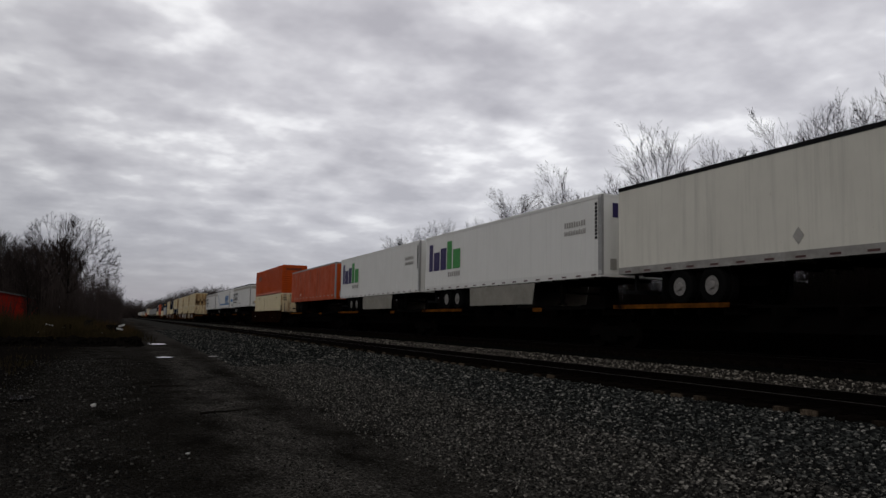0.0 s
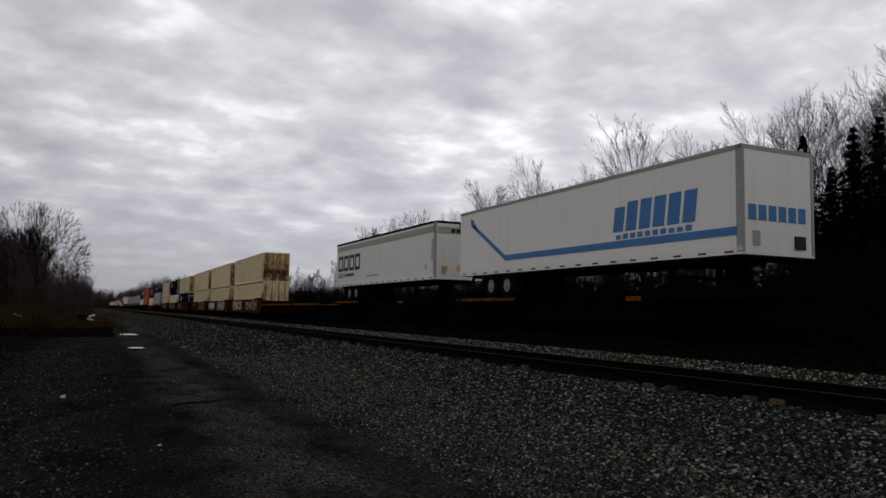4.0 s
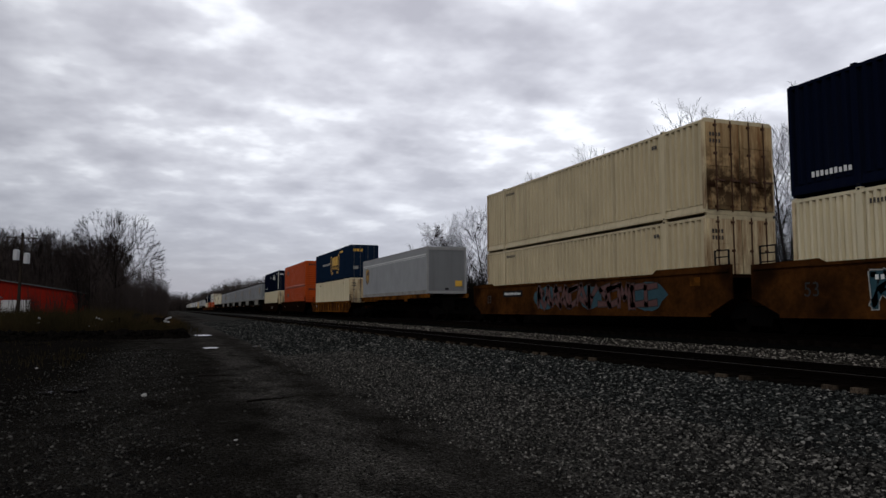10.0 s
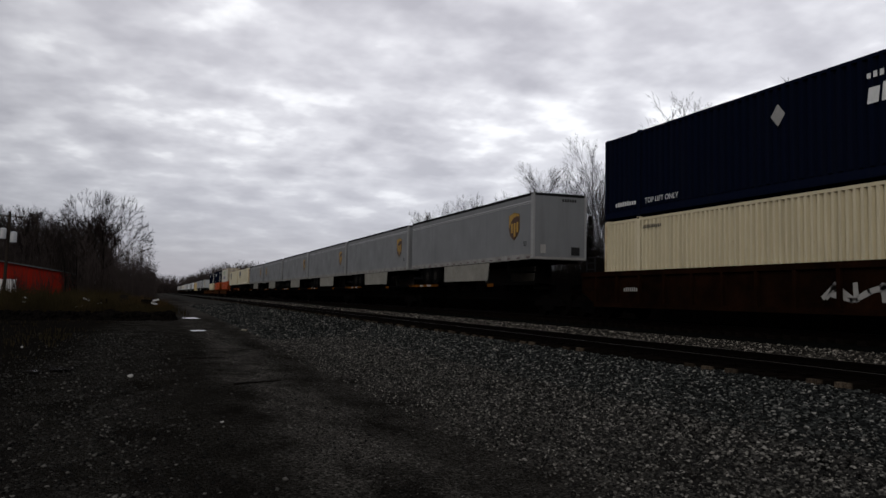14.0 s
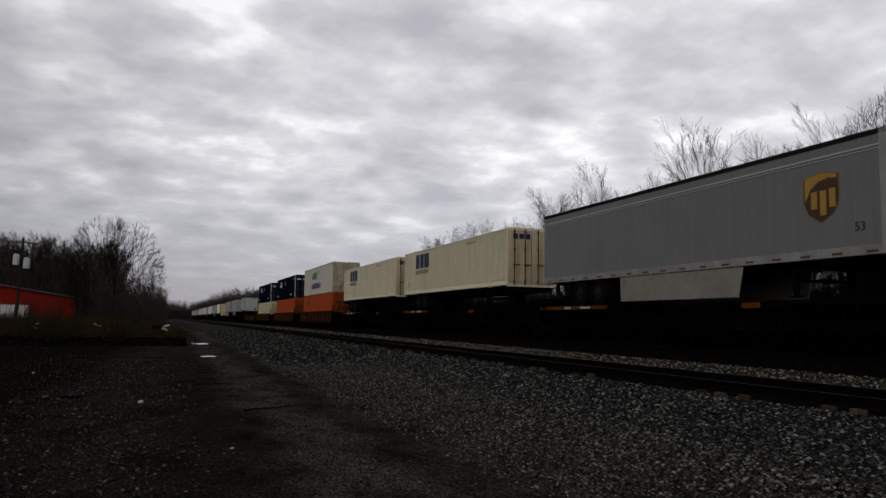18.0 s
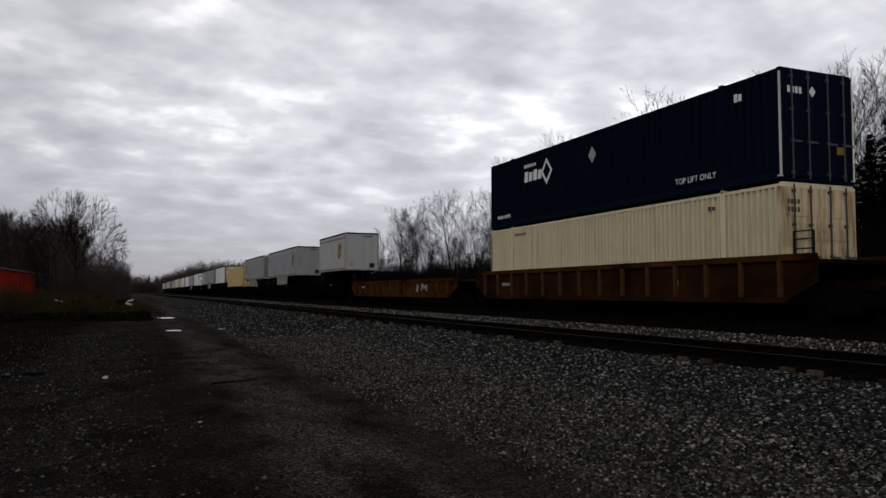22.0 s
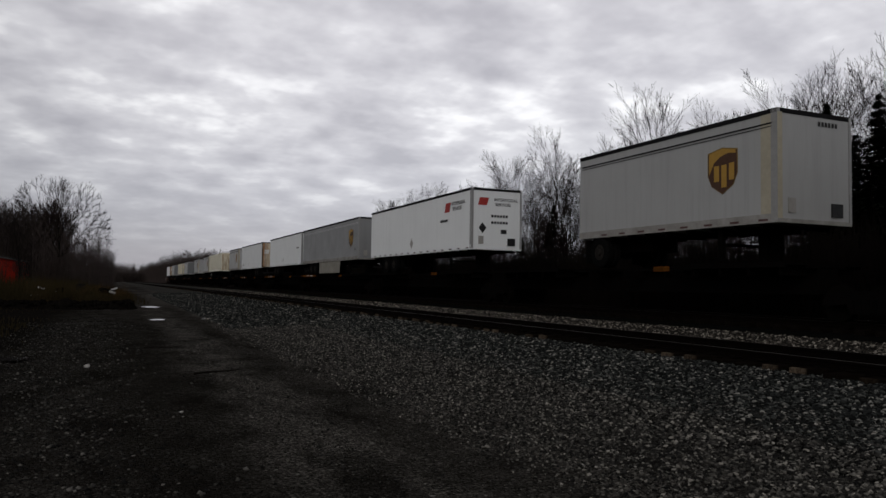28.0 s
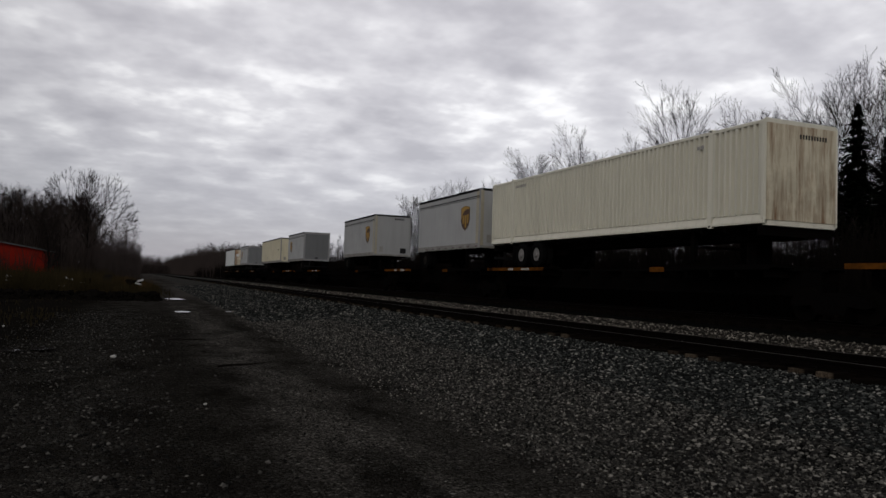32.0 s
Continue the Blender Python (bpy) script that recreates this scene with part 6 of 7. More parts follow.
on_spine(white_trailer(L48, -1, 46, label="plain off-white semi-trailer on a dark railcar", col=CREAM, key="cream_panel"), 517.9, L48, room=529.0, seed=46)
on_spine(grey_trailer(L28, 1, 47, True), 541.0, L28, room=547.2, seed=47)
on_spine(white_trailer(L48, 1, 48, label="white semi-trailer with rusty hinges on its rear doors"), 564.0, L48, seed=48)


# ---- trees and brush ----
def bare_tree(seed, height, levels=4, trunks=1, reach=0.40, counts=(16, 6, 5, 4), thick=1.0, spread=(0.32, 0.68)):
    """Trunk and limbs as one mesh, the twigs as another."""
    r = random.Random(seed)
    tv, tf, wv, wf = [], [], [], []

    def limb(verts, faces, pts, r0, r1, sides):
        base = len(verts)
        n = len(pts)
        for i, p in enumerate(pts):
            d = (pts[min(i + 1, n - 1)] - pts[max(i - 1, 0)]).normalized()
            u = d.orthogonal().normalized()
            v = d.cross(u)
            rad = r0 + (r1 - r0) * i / (n - 1)
            for k in range(sides):
                a = 2 * math.pi * k / sides
                q = p + (u * math.cos(a) + v * math.sin(a)) * rad
                verts.append((q.x, q.y, q.z))
        for i in range(n - 1):
            for k in range(sides):
                a, b = base + i * sides + k, base + i * sides + (k + 1) % sides
                faces.append((a, b, b + sides, a + sides))

    def tip(p, q, rad):
        d = (q - p).normalized()
        u = d.orthogonal().normalized() * rad
        v = d.cross(u)
        b = len(wv)
        for w in (p + u, p - u * 0.5 + v * 0.87, p - u * 0.5 - v * 0.87, q):
            wv.append((w.x, w.y, w.z))
        wf.extend(((b, b + 1, b + 3), (b + 1, b + 2, b + 3), (b + 2, b, b + 3)))

    def grow(p, d, length, rad, level):
        if level >= levels:
            tip(p, p + d * length, rad)
            return
        n = 6 if level == 0 else 4 if level == 1 else 2
        pts = [p.copy()]
        q, e = p.copy(), d.copy()
        for i in range(n):
            lift = 0.02 if level == 0 else 0.07 / n * 2
            e = (e + Vector((r.gauss(0, 0.035), r.gauss(0, 0.035), lift + r.gauss(0, 0.02)))).normalized()
            q = q + e * (length / n)
            pts.append(q.copy())
        thin = level >= 2
        limb(wv if thin else tv, wf if thin else tf, pts, rad, rad * (0.2 if level == 0 else 0.4), 3 if thin else 6 if level == 0 else 4)
        count = max(2, round(counts[level] * r.uniform(0.8, 1.2)))
        for k in range(count):
            f = (k + r.random()) / count
            f = (0.24 + 0.76 * f) if level == 0 else 0.18 + 0.82 * f
            i = min(int(f * n), n - 1)
            base = pts[i].lerp(pts[i + 1], f * n - i)
            ax = (pts[i + 1] - pts[i]).normalized()
            side = ax.orthogonal().normalized()
            side.rotate(Matrix.Rotation(k * 2.4 + r.uniform(-0.7, 0.7), 3, ax))
            t = r.uniform(*spread) * (1.0 if level == 0 else 0.78)
            dd = (ax * math.cos(t) + side * math.sin(t)).normalized()
            k2 = reach * (0.55 + 1.3 * f * (1.15 - f)) if level == 0 else 0.52 * (1.15 - 0.6 * f)
            grow(base, dd, length * k2 * r.uniform(0.75, 1.3), max(rad * (1 - 0.6 * f) * 0.44, 0.006 * thick), level + 1)
    for k in range(trunks):
        lean = Vector((r.gauss(0, 0.04), r.gauss(0, 0.04), 1)) if trunks == 1 else Vector((r.uniform(-0.25, 0.25), r.uniform(-0.25, 0.25), 1))
        grow(Vector((r.uniform(-0.4, 0.4) * (trunks > 1), r.uniform(-0.4, 0.4) * (trunks > 1), -0.2)), lean.normalized(), height * (1.0 if k == 0 else r.uniform(0.75, 0.95)), height * 0.011 / trunks ** 0.3, 0)
    out = []
    for nm, v, f, m in (("trunk", tv, tf, BARK), ("crown", wv, wf, TWIG)):
        me = bpy.data.meshes.new(nm)
        me.from_pydata(v, [], f)
        me.materials.append(m)
        out.append(me)
    return out


def level_off(meshes, height=12.0):
    """Scale a tree's meshes so that the topmost twig is at the given height."""
    top = max(v.co.z for me in meshes for v in me.vertices)
    for me in meshes:
        me.transform(Matrix.Scale(height / top, 4))
    return meshes


def fan_tree(seed, stem=0.3, limbs=5, spread=0.62, shrink=0.76, levels=6, thick=1.0, flat=1.0):
    """A tree whose trunk forks into limbs that fan out and fork again and again into fine twigs."""
    r = random.Random(seed)
    parts = ([], []), ([], [])

    def limb(store, p, q, r0, r1, sides):
        verts, faces = store
        d = (q - p).normalized()
        u = d.orthogonal().normalized()
        v = d.cross(u)
        b = len(verts)
        for c, rad in ((p, r0), (q, r1)):
            for k in range(sides):
                a = 2 * math.pi * k / sides
                w = c + (u * math.cos(a) + v * math.sin(a)) * rad
                verts.append((w.x, w.y, w.z))
        for k in range(sides):
            faces.append((b + k, b + (k + 1) % sides, b + sides + (k + 1) % sides, b + sides + k))

    def turned(d, t, a):
        side = d.orthogonal().normalized()
        side.rotate(Matrix.Rotation(a, 3, d))
        return (d * math.cos(t) + side * math.sin(t)).normalized()

    def grow(p, d, length, rad, level):
        n = 2 if level < 4 else 1
        q, e = p, d
        end = max(rad * 0.62, 0.007 * thick)
        for i in range(n):
            e = (e + Vector((r.gauss(0, 0.07), r.gauss(0, 0.07), 0.05 * flat + r.gauss(0, 0.04)))).normalized()
            z = q + e * (length / n)
            ra, rb = rad + (end - rad) * i / n, rad + (end - rad) * (i + 1) / n
            limb(parts[level > 2], q, z, ra, rb if level < levels else 0.003 * thick, 6 if level < 2 else 4 if level < 3 else 3)
            # short twigs along the way
            if level >= 2:
                for _ in range(2 if level < levels else 3):
                    b = q.lerp(z, r.random())
                    limb(parts[1], b, b + turned(e, r.uniform(0.4, 0.9), r.uniform(0, 6.28)) * length * r.uniform(0.25, 0.5), 0.006 * thick, 0.002 * thick, 3)
            q = z
        if level >= levels:
            return
        a0 = r.uniform(0, 6.28)
        kids = limbs if level == 0 else 3 if r.random() < 0.55 else 2
        for k in range(kids):
            t = spread * math.sqrt((k + 0.3) / kids) if level == 0 else r.uniform(0.4, 0.85) * 0.6
            grow(q, turned(e, t, a0 + (2.4 * k if level == 0 else 6.283 * k / kids) + r.uniform(-0.3, 0.3)), length * shrink * r.uniform(0.88, 1.1), end * (0.85 if k == 0 else 0.7), level + 1)
    grow(Vector((0, 0, -0.2)), Vector((r.gauss(0, 0.04), r.gauss(0, 0.04), 1)).normalized(), 12 * stem, 0.19, 0)
    out = []
    for nm, (v, f), m in (("trunk", parts[0], BARK), ("crown", parts[1], TWIG)):
        me = bpy.data.meshes.new(nm)
        me.from_pydata(v, [], f)
        me.materials.append(m)
        out.append(me)
    return level_off(out)


TREE_KINDS = [level_off(bare_tree(seed, 12, 4, trunks, reach, counts, 1.4, (0.4, 0.75))) for seed, trunks, reach, counts in
              ((101, 1, 0.40, (24, 8, 7, 4)), (102, 1, 0.34, (22, 8, 7, 4)), (103, 2, 0.36, (16, 7, 7, 4)), (104, 1, 0.30, (24, 7, 7, 4)), (105, 1, 0.46, (22, 9, 7, 4)), (106, 3, 0.36, (13, 7, 7, 4)))]
BROAD = fan_tree(311, 0.42, 9, 1.15, 0.72, 6, 3.6, 0.35)
FAR_KINDS = [level_off(bare_tree(121 + i, 12, 4, 1 + i % 2, (0.24, 0.28, 0.30, 0.26)[i], ((16, 6, 5, 3), (10, 6, 5, 3))[i % 2], 2.2)) for i in range(4)]


def tree(x, y, h, kind, label="bare deciduous tree with a fine twig crown", group="bare trees beside the line", turn=None, wide=1.0):
    t = thing("tree", label, "tree", group, pose(x, y, 0, 0, 0, (x * 37 + y * 91) % 360 if turn is None else turn) @ Matrix.Diagonal((h / 12 * wide, h / 12 * wide, h / 12, 1)))
    for me in (TREE_KINDS + [BROAD] + FAR_KINDS)[kind]:
        ob = new(me.name.split(".")[0], me)
        ob.parent = t
    return t


def spruce_mesh(seed, height=10.0, r0=2.2):
    """A trunk with drooping boughs, each set with many small needle sprays."""
    r = random.Random(seed)
    v, f = [], []
    for i in range(460):
        k = (i / 459) ** 0.9
        k = (round(k * 26) / 26) * 0.45 + k * 0.55      # boughs stand in whorls
        z = 0.3 + k * (height - 0.4)
        ln = (r0 * (1 - k) ** 1.05 + 0.06) * r.uniform(0.5, 1.12)
        a = i * 2.4 + r.uniform(-0.4, 0.4)
        c, s = math.cos(a), math.sin(a)
        rise = r.uniform(-0.1, 0.22)
        n = max(6, int(ln * 11))
        for q in range(n):
            t = (q + r.random()) / n
            bx, by, bz = c * ln * t, s * ln * t, z + ln * (rise * t - 0.26 * t * t) + r.uniform(-0.08, 0.05)
            for _ in range(3):
                g = r.uniform(0.2, 0.5) * (1.1 - 0.45 * t) * (0.45 + 0.55 * (1 - k))
                b2 = a + r.uniform(-1.3, 1.3)
                dx, dy, dz = math.cos(b2) * g, math.sin(b2) * g, r.uniform(-0.6, 0.2) * g
                w = g * 0.42
                b = len(v)
                v += [(bx - dy / g * w, by + dx / g * w, bz), (bx + dy / g * w, by - dx / g * w, bz - 0.04), (bx + dx, by + dy, bz + dz)]
                f.append((b, b + 1, b + 2))
    me = bpy.data.meshes.new("crown")
    me.from_pydata(v, [], f)
    me.materials.append(NEEDLES)
    bm = bmesh.new()
    tube(bm, (0, 0, -0.2), (0, 0, height * 0.97), 0.16, 0.02, 8)
    tr = bpy.data.meshes.new("trunk")
    bm.to_mesh(tr)
    bm.free()
    tr.materials.append(BARK)
    return tr, me


SPRUCES = [spruce_mesh(201, 10, 3.9), spruce_mesh(202, 10, 3.5), spruce_mesh(203, 10, 4.2)]


def spruce(x, y, h, kind):
    t = thing("spruce", "dark dense spruce tree among bare trees", "tree", "spruces", pose(x, y, 0, 0, 0, (x * 53 + y * 17) % 360) @ Matrix.Scale(h / 10, 4))
    for me in SPRUCES[kind]:
        new(me.name.split(".")[0], me).parent = t


def at_bearing(az, x):
    """A place on the line x that is seen under this bearing from the lot."""
    return x, x / math.tan(radians(az))


# tall trees that stand out above the train
for az, x, h, k in ((40.3, 30, 14.2, 0), (44.8, 30.5, 11.9, 1), (42.6, 33, 11.6, 3), (34.0, 30, 13.2, 2), (36.8, 31, 12.4, 4), (31.6, 31, 12.0, 3), (28.8, 30, 13.0, 1), (38.4, 34, 12.0, 5),
                    (51.4, 31, 13.0, 4), (54.8, 30, 12.4, 0), (49.0, 32, 13.4, 0), (46.6, 33, 12.0, 1), (53.2, 32, 12.6, 1), (57.2, 31, 12.8, 4), (59.5, 29, 12.5, 0), (62.0, 31, 13, 2), (65.0, 30, 13, 1),
                    (30.4, 31.5, 12.2, 4), (32.7, 31.5, 12.0, 0), (35.4, 32, 12.3, 0), (27.7, 31, 12.2, 4), (26.6, 32, 12.0, 0), (25.0, 31, 12.4, 5), (23.4, 31, 12.6, 3), (21.8, 32, 12.4, 2), (20.4, 31, 12.0, 4), (19.2, 31, 12.8, 1)):
    tree(*at_bearing(az, x), h, k)
for az, x, h, k in ((50.9, 28, 9.7, 0), (54.0, 28, 9.6, 1), (55.6, 27.5, 9.6, 2), (57.5, 28, 10.2, 2), (60.5, 28, 10.2, 0), (52.6, 30, 8.6, 1), (32.0, 29, 7.6, 0), (37.8, 28.5, 6.6, 1), (34.6, 31, 6.0, 2), (29.6, 30, 5.6, 1)):
    spruce(*at_bearing(az, x), h, k)
rt = random.Random(9)
for i in range(36):
    az = 18.5 + 43.5 * (i + rt.random()) / 36
    tree(*at_bearing(az, rt.uniform(32, 46)), rt.uniform(7.5, 10.6), rt.randrange(6), "slim bare tree in the wood behind the tracks")
# lower growth further along the right side, and the far end of the wood
for i in range(44):
    az = rt.uniform(6.5, 18.5)
    tree(*at_bearing(az, rt.uniform(29, 40)), rt.uniform(7.0, 10.0), 7 + rt.randrange(4), "low bare tree in the scrub behind the tracks")

# the wood across the lot
tree(-6.8, 105, 14.9, 6, "broad bare tree with a wide round crown above the brush", turn=20, wide=0.74)
for i in range(105):
    az = -13.5 + 10.5 * i / 105 + rt.uniform(-0.3, 0.3)
    r_ = rt.uniform(128, 185)
    tree(r_ * math.sin(radians(az)), r_ * math.cos(radians(az)), rt.uniform(13.0, 16.5) * (r_ / 150), 7 + rt.randrange(4), "tall thin bare tree in the wood across the lot", "wood across the lot")
for i in range(30):
    f = i / 30
    y = 95 + 190 * f ** 1.3
    tree(-7.5 + 5.0 * f + rt.uniform(-3, 0.5) - 2, y, rt.uniform(6.0, 9.0) * (1 - 0.15 * f), 7 + (i % 4), "bare bushy tree at the edge of the wood", "wood across the lot", wide=1.3)


def wood_mass(name, stems, label, seed, rad, boughs=11, twigs=4, kind="woods", material=None):
    """Many leafless trees in one mesh: tapered stems, rising boughs, and twigs on them. stems: rows of x, y, height."""
    r = np.random.default_rng(seed)
    base = np.array([(x, y, -0.2) for x, y, h in stems])
    h = np.array([h for x, y, h in stems])
    n = len(h)
    top = base + np.stack([r.normal(0, 0.04, n) * h, r.normal(0, 0.04, n) * h, h], 1)
    P, Q, R = [base], [top], [np.full(n, rad * 1.6)]
    f = r.uniform(0.22, 0.97, (n, boughs))
    a = r.uniform(0, 2 * math.pi, (n, boughs))
    ln = h[:, None] * (0.34 - 0.24 * f) * r.uniform(0.6, 1.3, (n, boughs))
    t = r.uniform(0.35, 0.8, (n, boughs))
    b0 = base[:, None] + (top - base)[:, None] * f[..., None]
    b1 = b0 + np.stack([np.cos(a) * np.sin(t), np.sin(a) * np.sin(t), np.cos(t)], -1) * ln[..., None]
    P.append(b0.reshape(-1, 3)), Q.append(b1.reshape(-1, 3)), R.append(np.full(n * boughs, rad * 0.8))
    g = r.uniform(0.2, 1.0, (n, boughs, twigs))
    a2 = r.uniform(0, 2 * math.pi, g.shape)
    t2 = r.uniform(0.15, 0.9, g.shape)
    l2 = ln[..., None] * r.uniform(0.3, 0.6, g.shape)
    c0 = b0[:, :, None] + (b1 - b0)[:, :, None] * g[..., None]
    c1 = c0 + np.stack([np.cos(a2) * np.sin(t2), np.sin(a2) * np.sin(t2), np.cos(t2)], -1) * l2[..., None]
    P.append(c0.reshape(-1, 3)), Q.append(c1.reshape(-1, 3)), R.append(np.full(g.size, rad * 0.55))
    P, Q, R = np.concatenate(P), np.concatenate(Q), np.concatenate(R)
    d = (Q - P) / np.linalg.norm(Q - P, axis=1)[:, None]
    u = np.cross(d, (0.31, 0.95, 0.05))
    u /= np.linalg.norm(u, axis=1)[:, None]
    w = np.cross(d, u)
    v = np.stack([P + u * R[:, None], P + (-u * 0.5 + w * 0.87) * R[:, None], P + (-u * 0.5 - w * 0.87) * R[:, None], Q], 1).reshape(-1, 3)
    f = (np.array([(0, 1, 3), (1, 2, 3), (2, 0, 3)])[None] + (np.arange(len(P)) * 4)[:, None, None]).reshape(-1, 3)
    me = bpy.data.meshes.new(name)
    me.vertices.add(len(v))
    me.vertices.foreach_set("co", v.ravel())
    me.loops.add(f.size)
    me.loops.foreach_set("vertex_index", f.ravel())
    me.polygons.add(len(f))
    me.polygons.foreach_set("loop_start", np.arange(0, f.size, 3))
    me.update(calc_edges=True)
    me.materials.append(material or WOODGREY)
    tagged(new(name, me), label, kind, kind="stuff")


rw = random.Random(41)
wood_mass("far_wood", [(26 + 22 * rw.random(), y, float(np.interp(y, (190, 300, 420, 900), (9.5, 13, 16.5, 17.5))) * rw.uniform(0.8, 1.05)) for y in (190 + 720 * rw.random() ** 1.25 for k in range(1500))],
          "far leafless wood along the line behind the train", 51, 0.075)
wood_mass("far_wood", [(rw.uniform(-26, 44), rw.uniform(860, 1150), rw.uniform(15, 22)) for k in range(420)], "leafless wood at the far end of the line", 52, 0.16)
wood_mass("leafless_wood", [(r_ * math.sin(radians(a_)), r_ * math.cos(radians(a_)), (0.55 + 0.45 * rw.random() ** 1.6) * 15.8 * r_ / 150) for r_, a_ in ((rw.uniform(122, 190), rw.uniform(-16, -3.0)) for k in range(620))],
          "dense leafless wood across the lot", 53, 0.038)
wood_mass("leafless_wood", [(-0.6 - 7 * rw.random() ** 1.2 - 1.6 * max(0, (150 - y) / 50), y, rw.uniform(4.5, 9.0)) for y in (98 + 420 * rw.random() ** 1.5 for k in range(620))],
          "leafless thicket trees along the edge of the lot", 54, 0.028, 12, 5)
wood_mass("scrub", [(rw.uniform(25.5, 34), rw.uniform(8, 190), rw.uniform(2.6, 5.2)) for k in range(1700)], "leafless scrub under the trees behind the far track", 55, 0.014, 9, 4, "scrub", TWIG)


def brush(name, pts, label, seed, stems=9, h0=1.2, h1=2.6, material=None, w=0.012, lean=0.35, kind="brush"):
    """Thickets of thin stems, many in one mesh."""
    r = random.Random(seed)
    v, f = [], []
    for x, y, k in pts:
        for _ in range(stems):
            px, py = x + r.gauss(0, 0.5), y + r.gauss(0, 0.5)
            h = r.uniform(h0, h1) * k
            a = r.uniform(0, 6.283)
            dx, dy = math.cos(a) * lean * h * r.random(), math.sin(a) * lean * h * r.random()
            b = len(v)
            wx, wy = w * math.cos(a + 1.57), w * math.sin(a + 1.57)
            v += [(px - wx, py - wy, -0.05), (px + wx, py + wy, -0.05), (px + dx * 0.4 + wx, py + dy * 0.4 + wy, h * 0.55), (px + dx * 0.4 - wx, py + dy * 0.4 - wy, h * 0.55), (px + dx, py + dy, h),
                  (px + wy, py - wx, -0.05), (px - wy, py + wx, -0.05), (px + dx * 0.4 - wy, py + dy * 0.4 + wx, h * 0.55), (px + dx * 0.4 + wy, py + dy * 0.4 - wx, h * 0.55)]
            f += [(b, b + 1, b + 2, b + 3), (b + 3, b + 2, b + 4), (b + 5, b + 6, b + 7, b + 8), (b + 8, b + 7, b + 4)]
    me = bpy.data.meshes.new(name)
    me.from_pydata(v, [], f)
    me.materials.append(material or BRUSH)
    tagged(new(name, me), label, kind, kind="stuff")


rb = random.Random(77)
# thicket under the broad tree and along the edge of the wood
brush("thicket", [(-6 - 22 * rb.random() ** 1.4 + 3.0 * min(1, k / 260), 92 + k * 0.55, rb.uniform(0.8, 1.5)) for k in range(420)], "dense dark leafless thicket at the edge of the wood", 5, 14, 1.8, 4.2, w=0.022)
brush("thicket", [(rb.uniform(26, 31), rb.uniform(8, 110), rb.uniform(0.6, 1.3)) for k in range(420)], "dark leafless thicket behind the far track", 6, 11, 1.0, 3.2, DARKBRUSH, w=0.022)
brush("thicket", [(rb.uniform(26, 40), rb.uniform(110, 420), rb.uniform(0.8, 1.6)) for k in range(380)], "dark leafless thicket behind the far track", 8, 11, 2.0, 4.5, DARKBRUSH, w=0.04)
brush("thicket", [(rb.uniform(-40, -10), rb.uniform(115, 150), rb.uniform(0.8, 1.5)) for k in range(260)], "dense dark leafless thicket below the wood", 9, 11, 2.0, 5.0, w=0.04)
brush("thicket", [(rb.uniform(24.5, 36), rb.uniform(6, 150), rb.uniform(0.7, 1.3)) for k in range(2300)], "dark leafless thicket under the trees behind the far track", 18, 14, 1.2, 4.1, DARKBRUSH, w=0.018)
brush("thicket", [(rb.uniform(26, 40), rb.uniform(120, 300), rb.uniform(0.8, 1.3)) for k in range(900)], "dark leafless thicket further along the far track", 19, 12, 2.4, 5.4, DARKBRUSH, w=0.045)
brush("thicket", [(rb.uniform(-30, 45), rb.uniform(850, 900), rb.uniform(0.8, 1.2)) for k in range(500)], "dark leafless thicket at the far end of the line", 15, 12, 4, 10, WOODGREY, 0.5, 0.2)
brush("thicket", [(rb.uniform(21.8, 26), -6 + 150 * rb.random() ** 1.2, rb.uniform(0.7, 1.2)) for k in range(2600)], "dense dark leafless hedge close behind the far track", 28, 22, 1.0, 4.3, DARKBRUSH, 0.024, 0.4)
# weeds between the lot and the wood
brush("weeds", [(-2.8 + 3.0 * rb.random(), rb.uniform(58, 76), rb.uniform(0.3, 1.3)) for k in range(80)], "golden dead grass beside the lane", 27, 34, 0.3, 1.1, GOLDGRASS, 0.012, 0.9, "weeds")
brush("weeds", [(x_, rb.uniform(50, 92), rb.uniform(0.6, 1.25) * min(1.0, 0.25 + (1.2 - x_) / 7)) for x_ in (-30 * rb.random() ** 1.15 + 0.8 for k in range(1100))], "brown dead weeds and grass beside the lot", 7, 26, 0.5, 1.75, DRYGRASS, 0.014, 0.7, "weeds")
brush("weeds", [(-12 * rb.random() - 2.5, rb.uniform(18, 50), rb.uniform(0.1, 0.4)) for k in range(160)], "short dead weeds at the edge of the lot", 12, 12, 0.2, 0.6, DRYGRASS, 0.010, 0.6, "weeds")


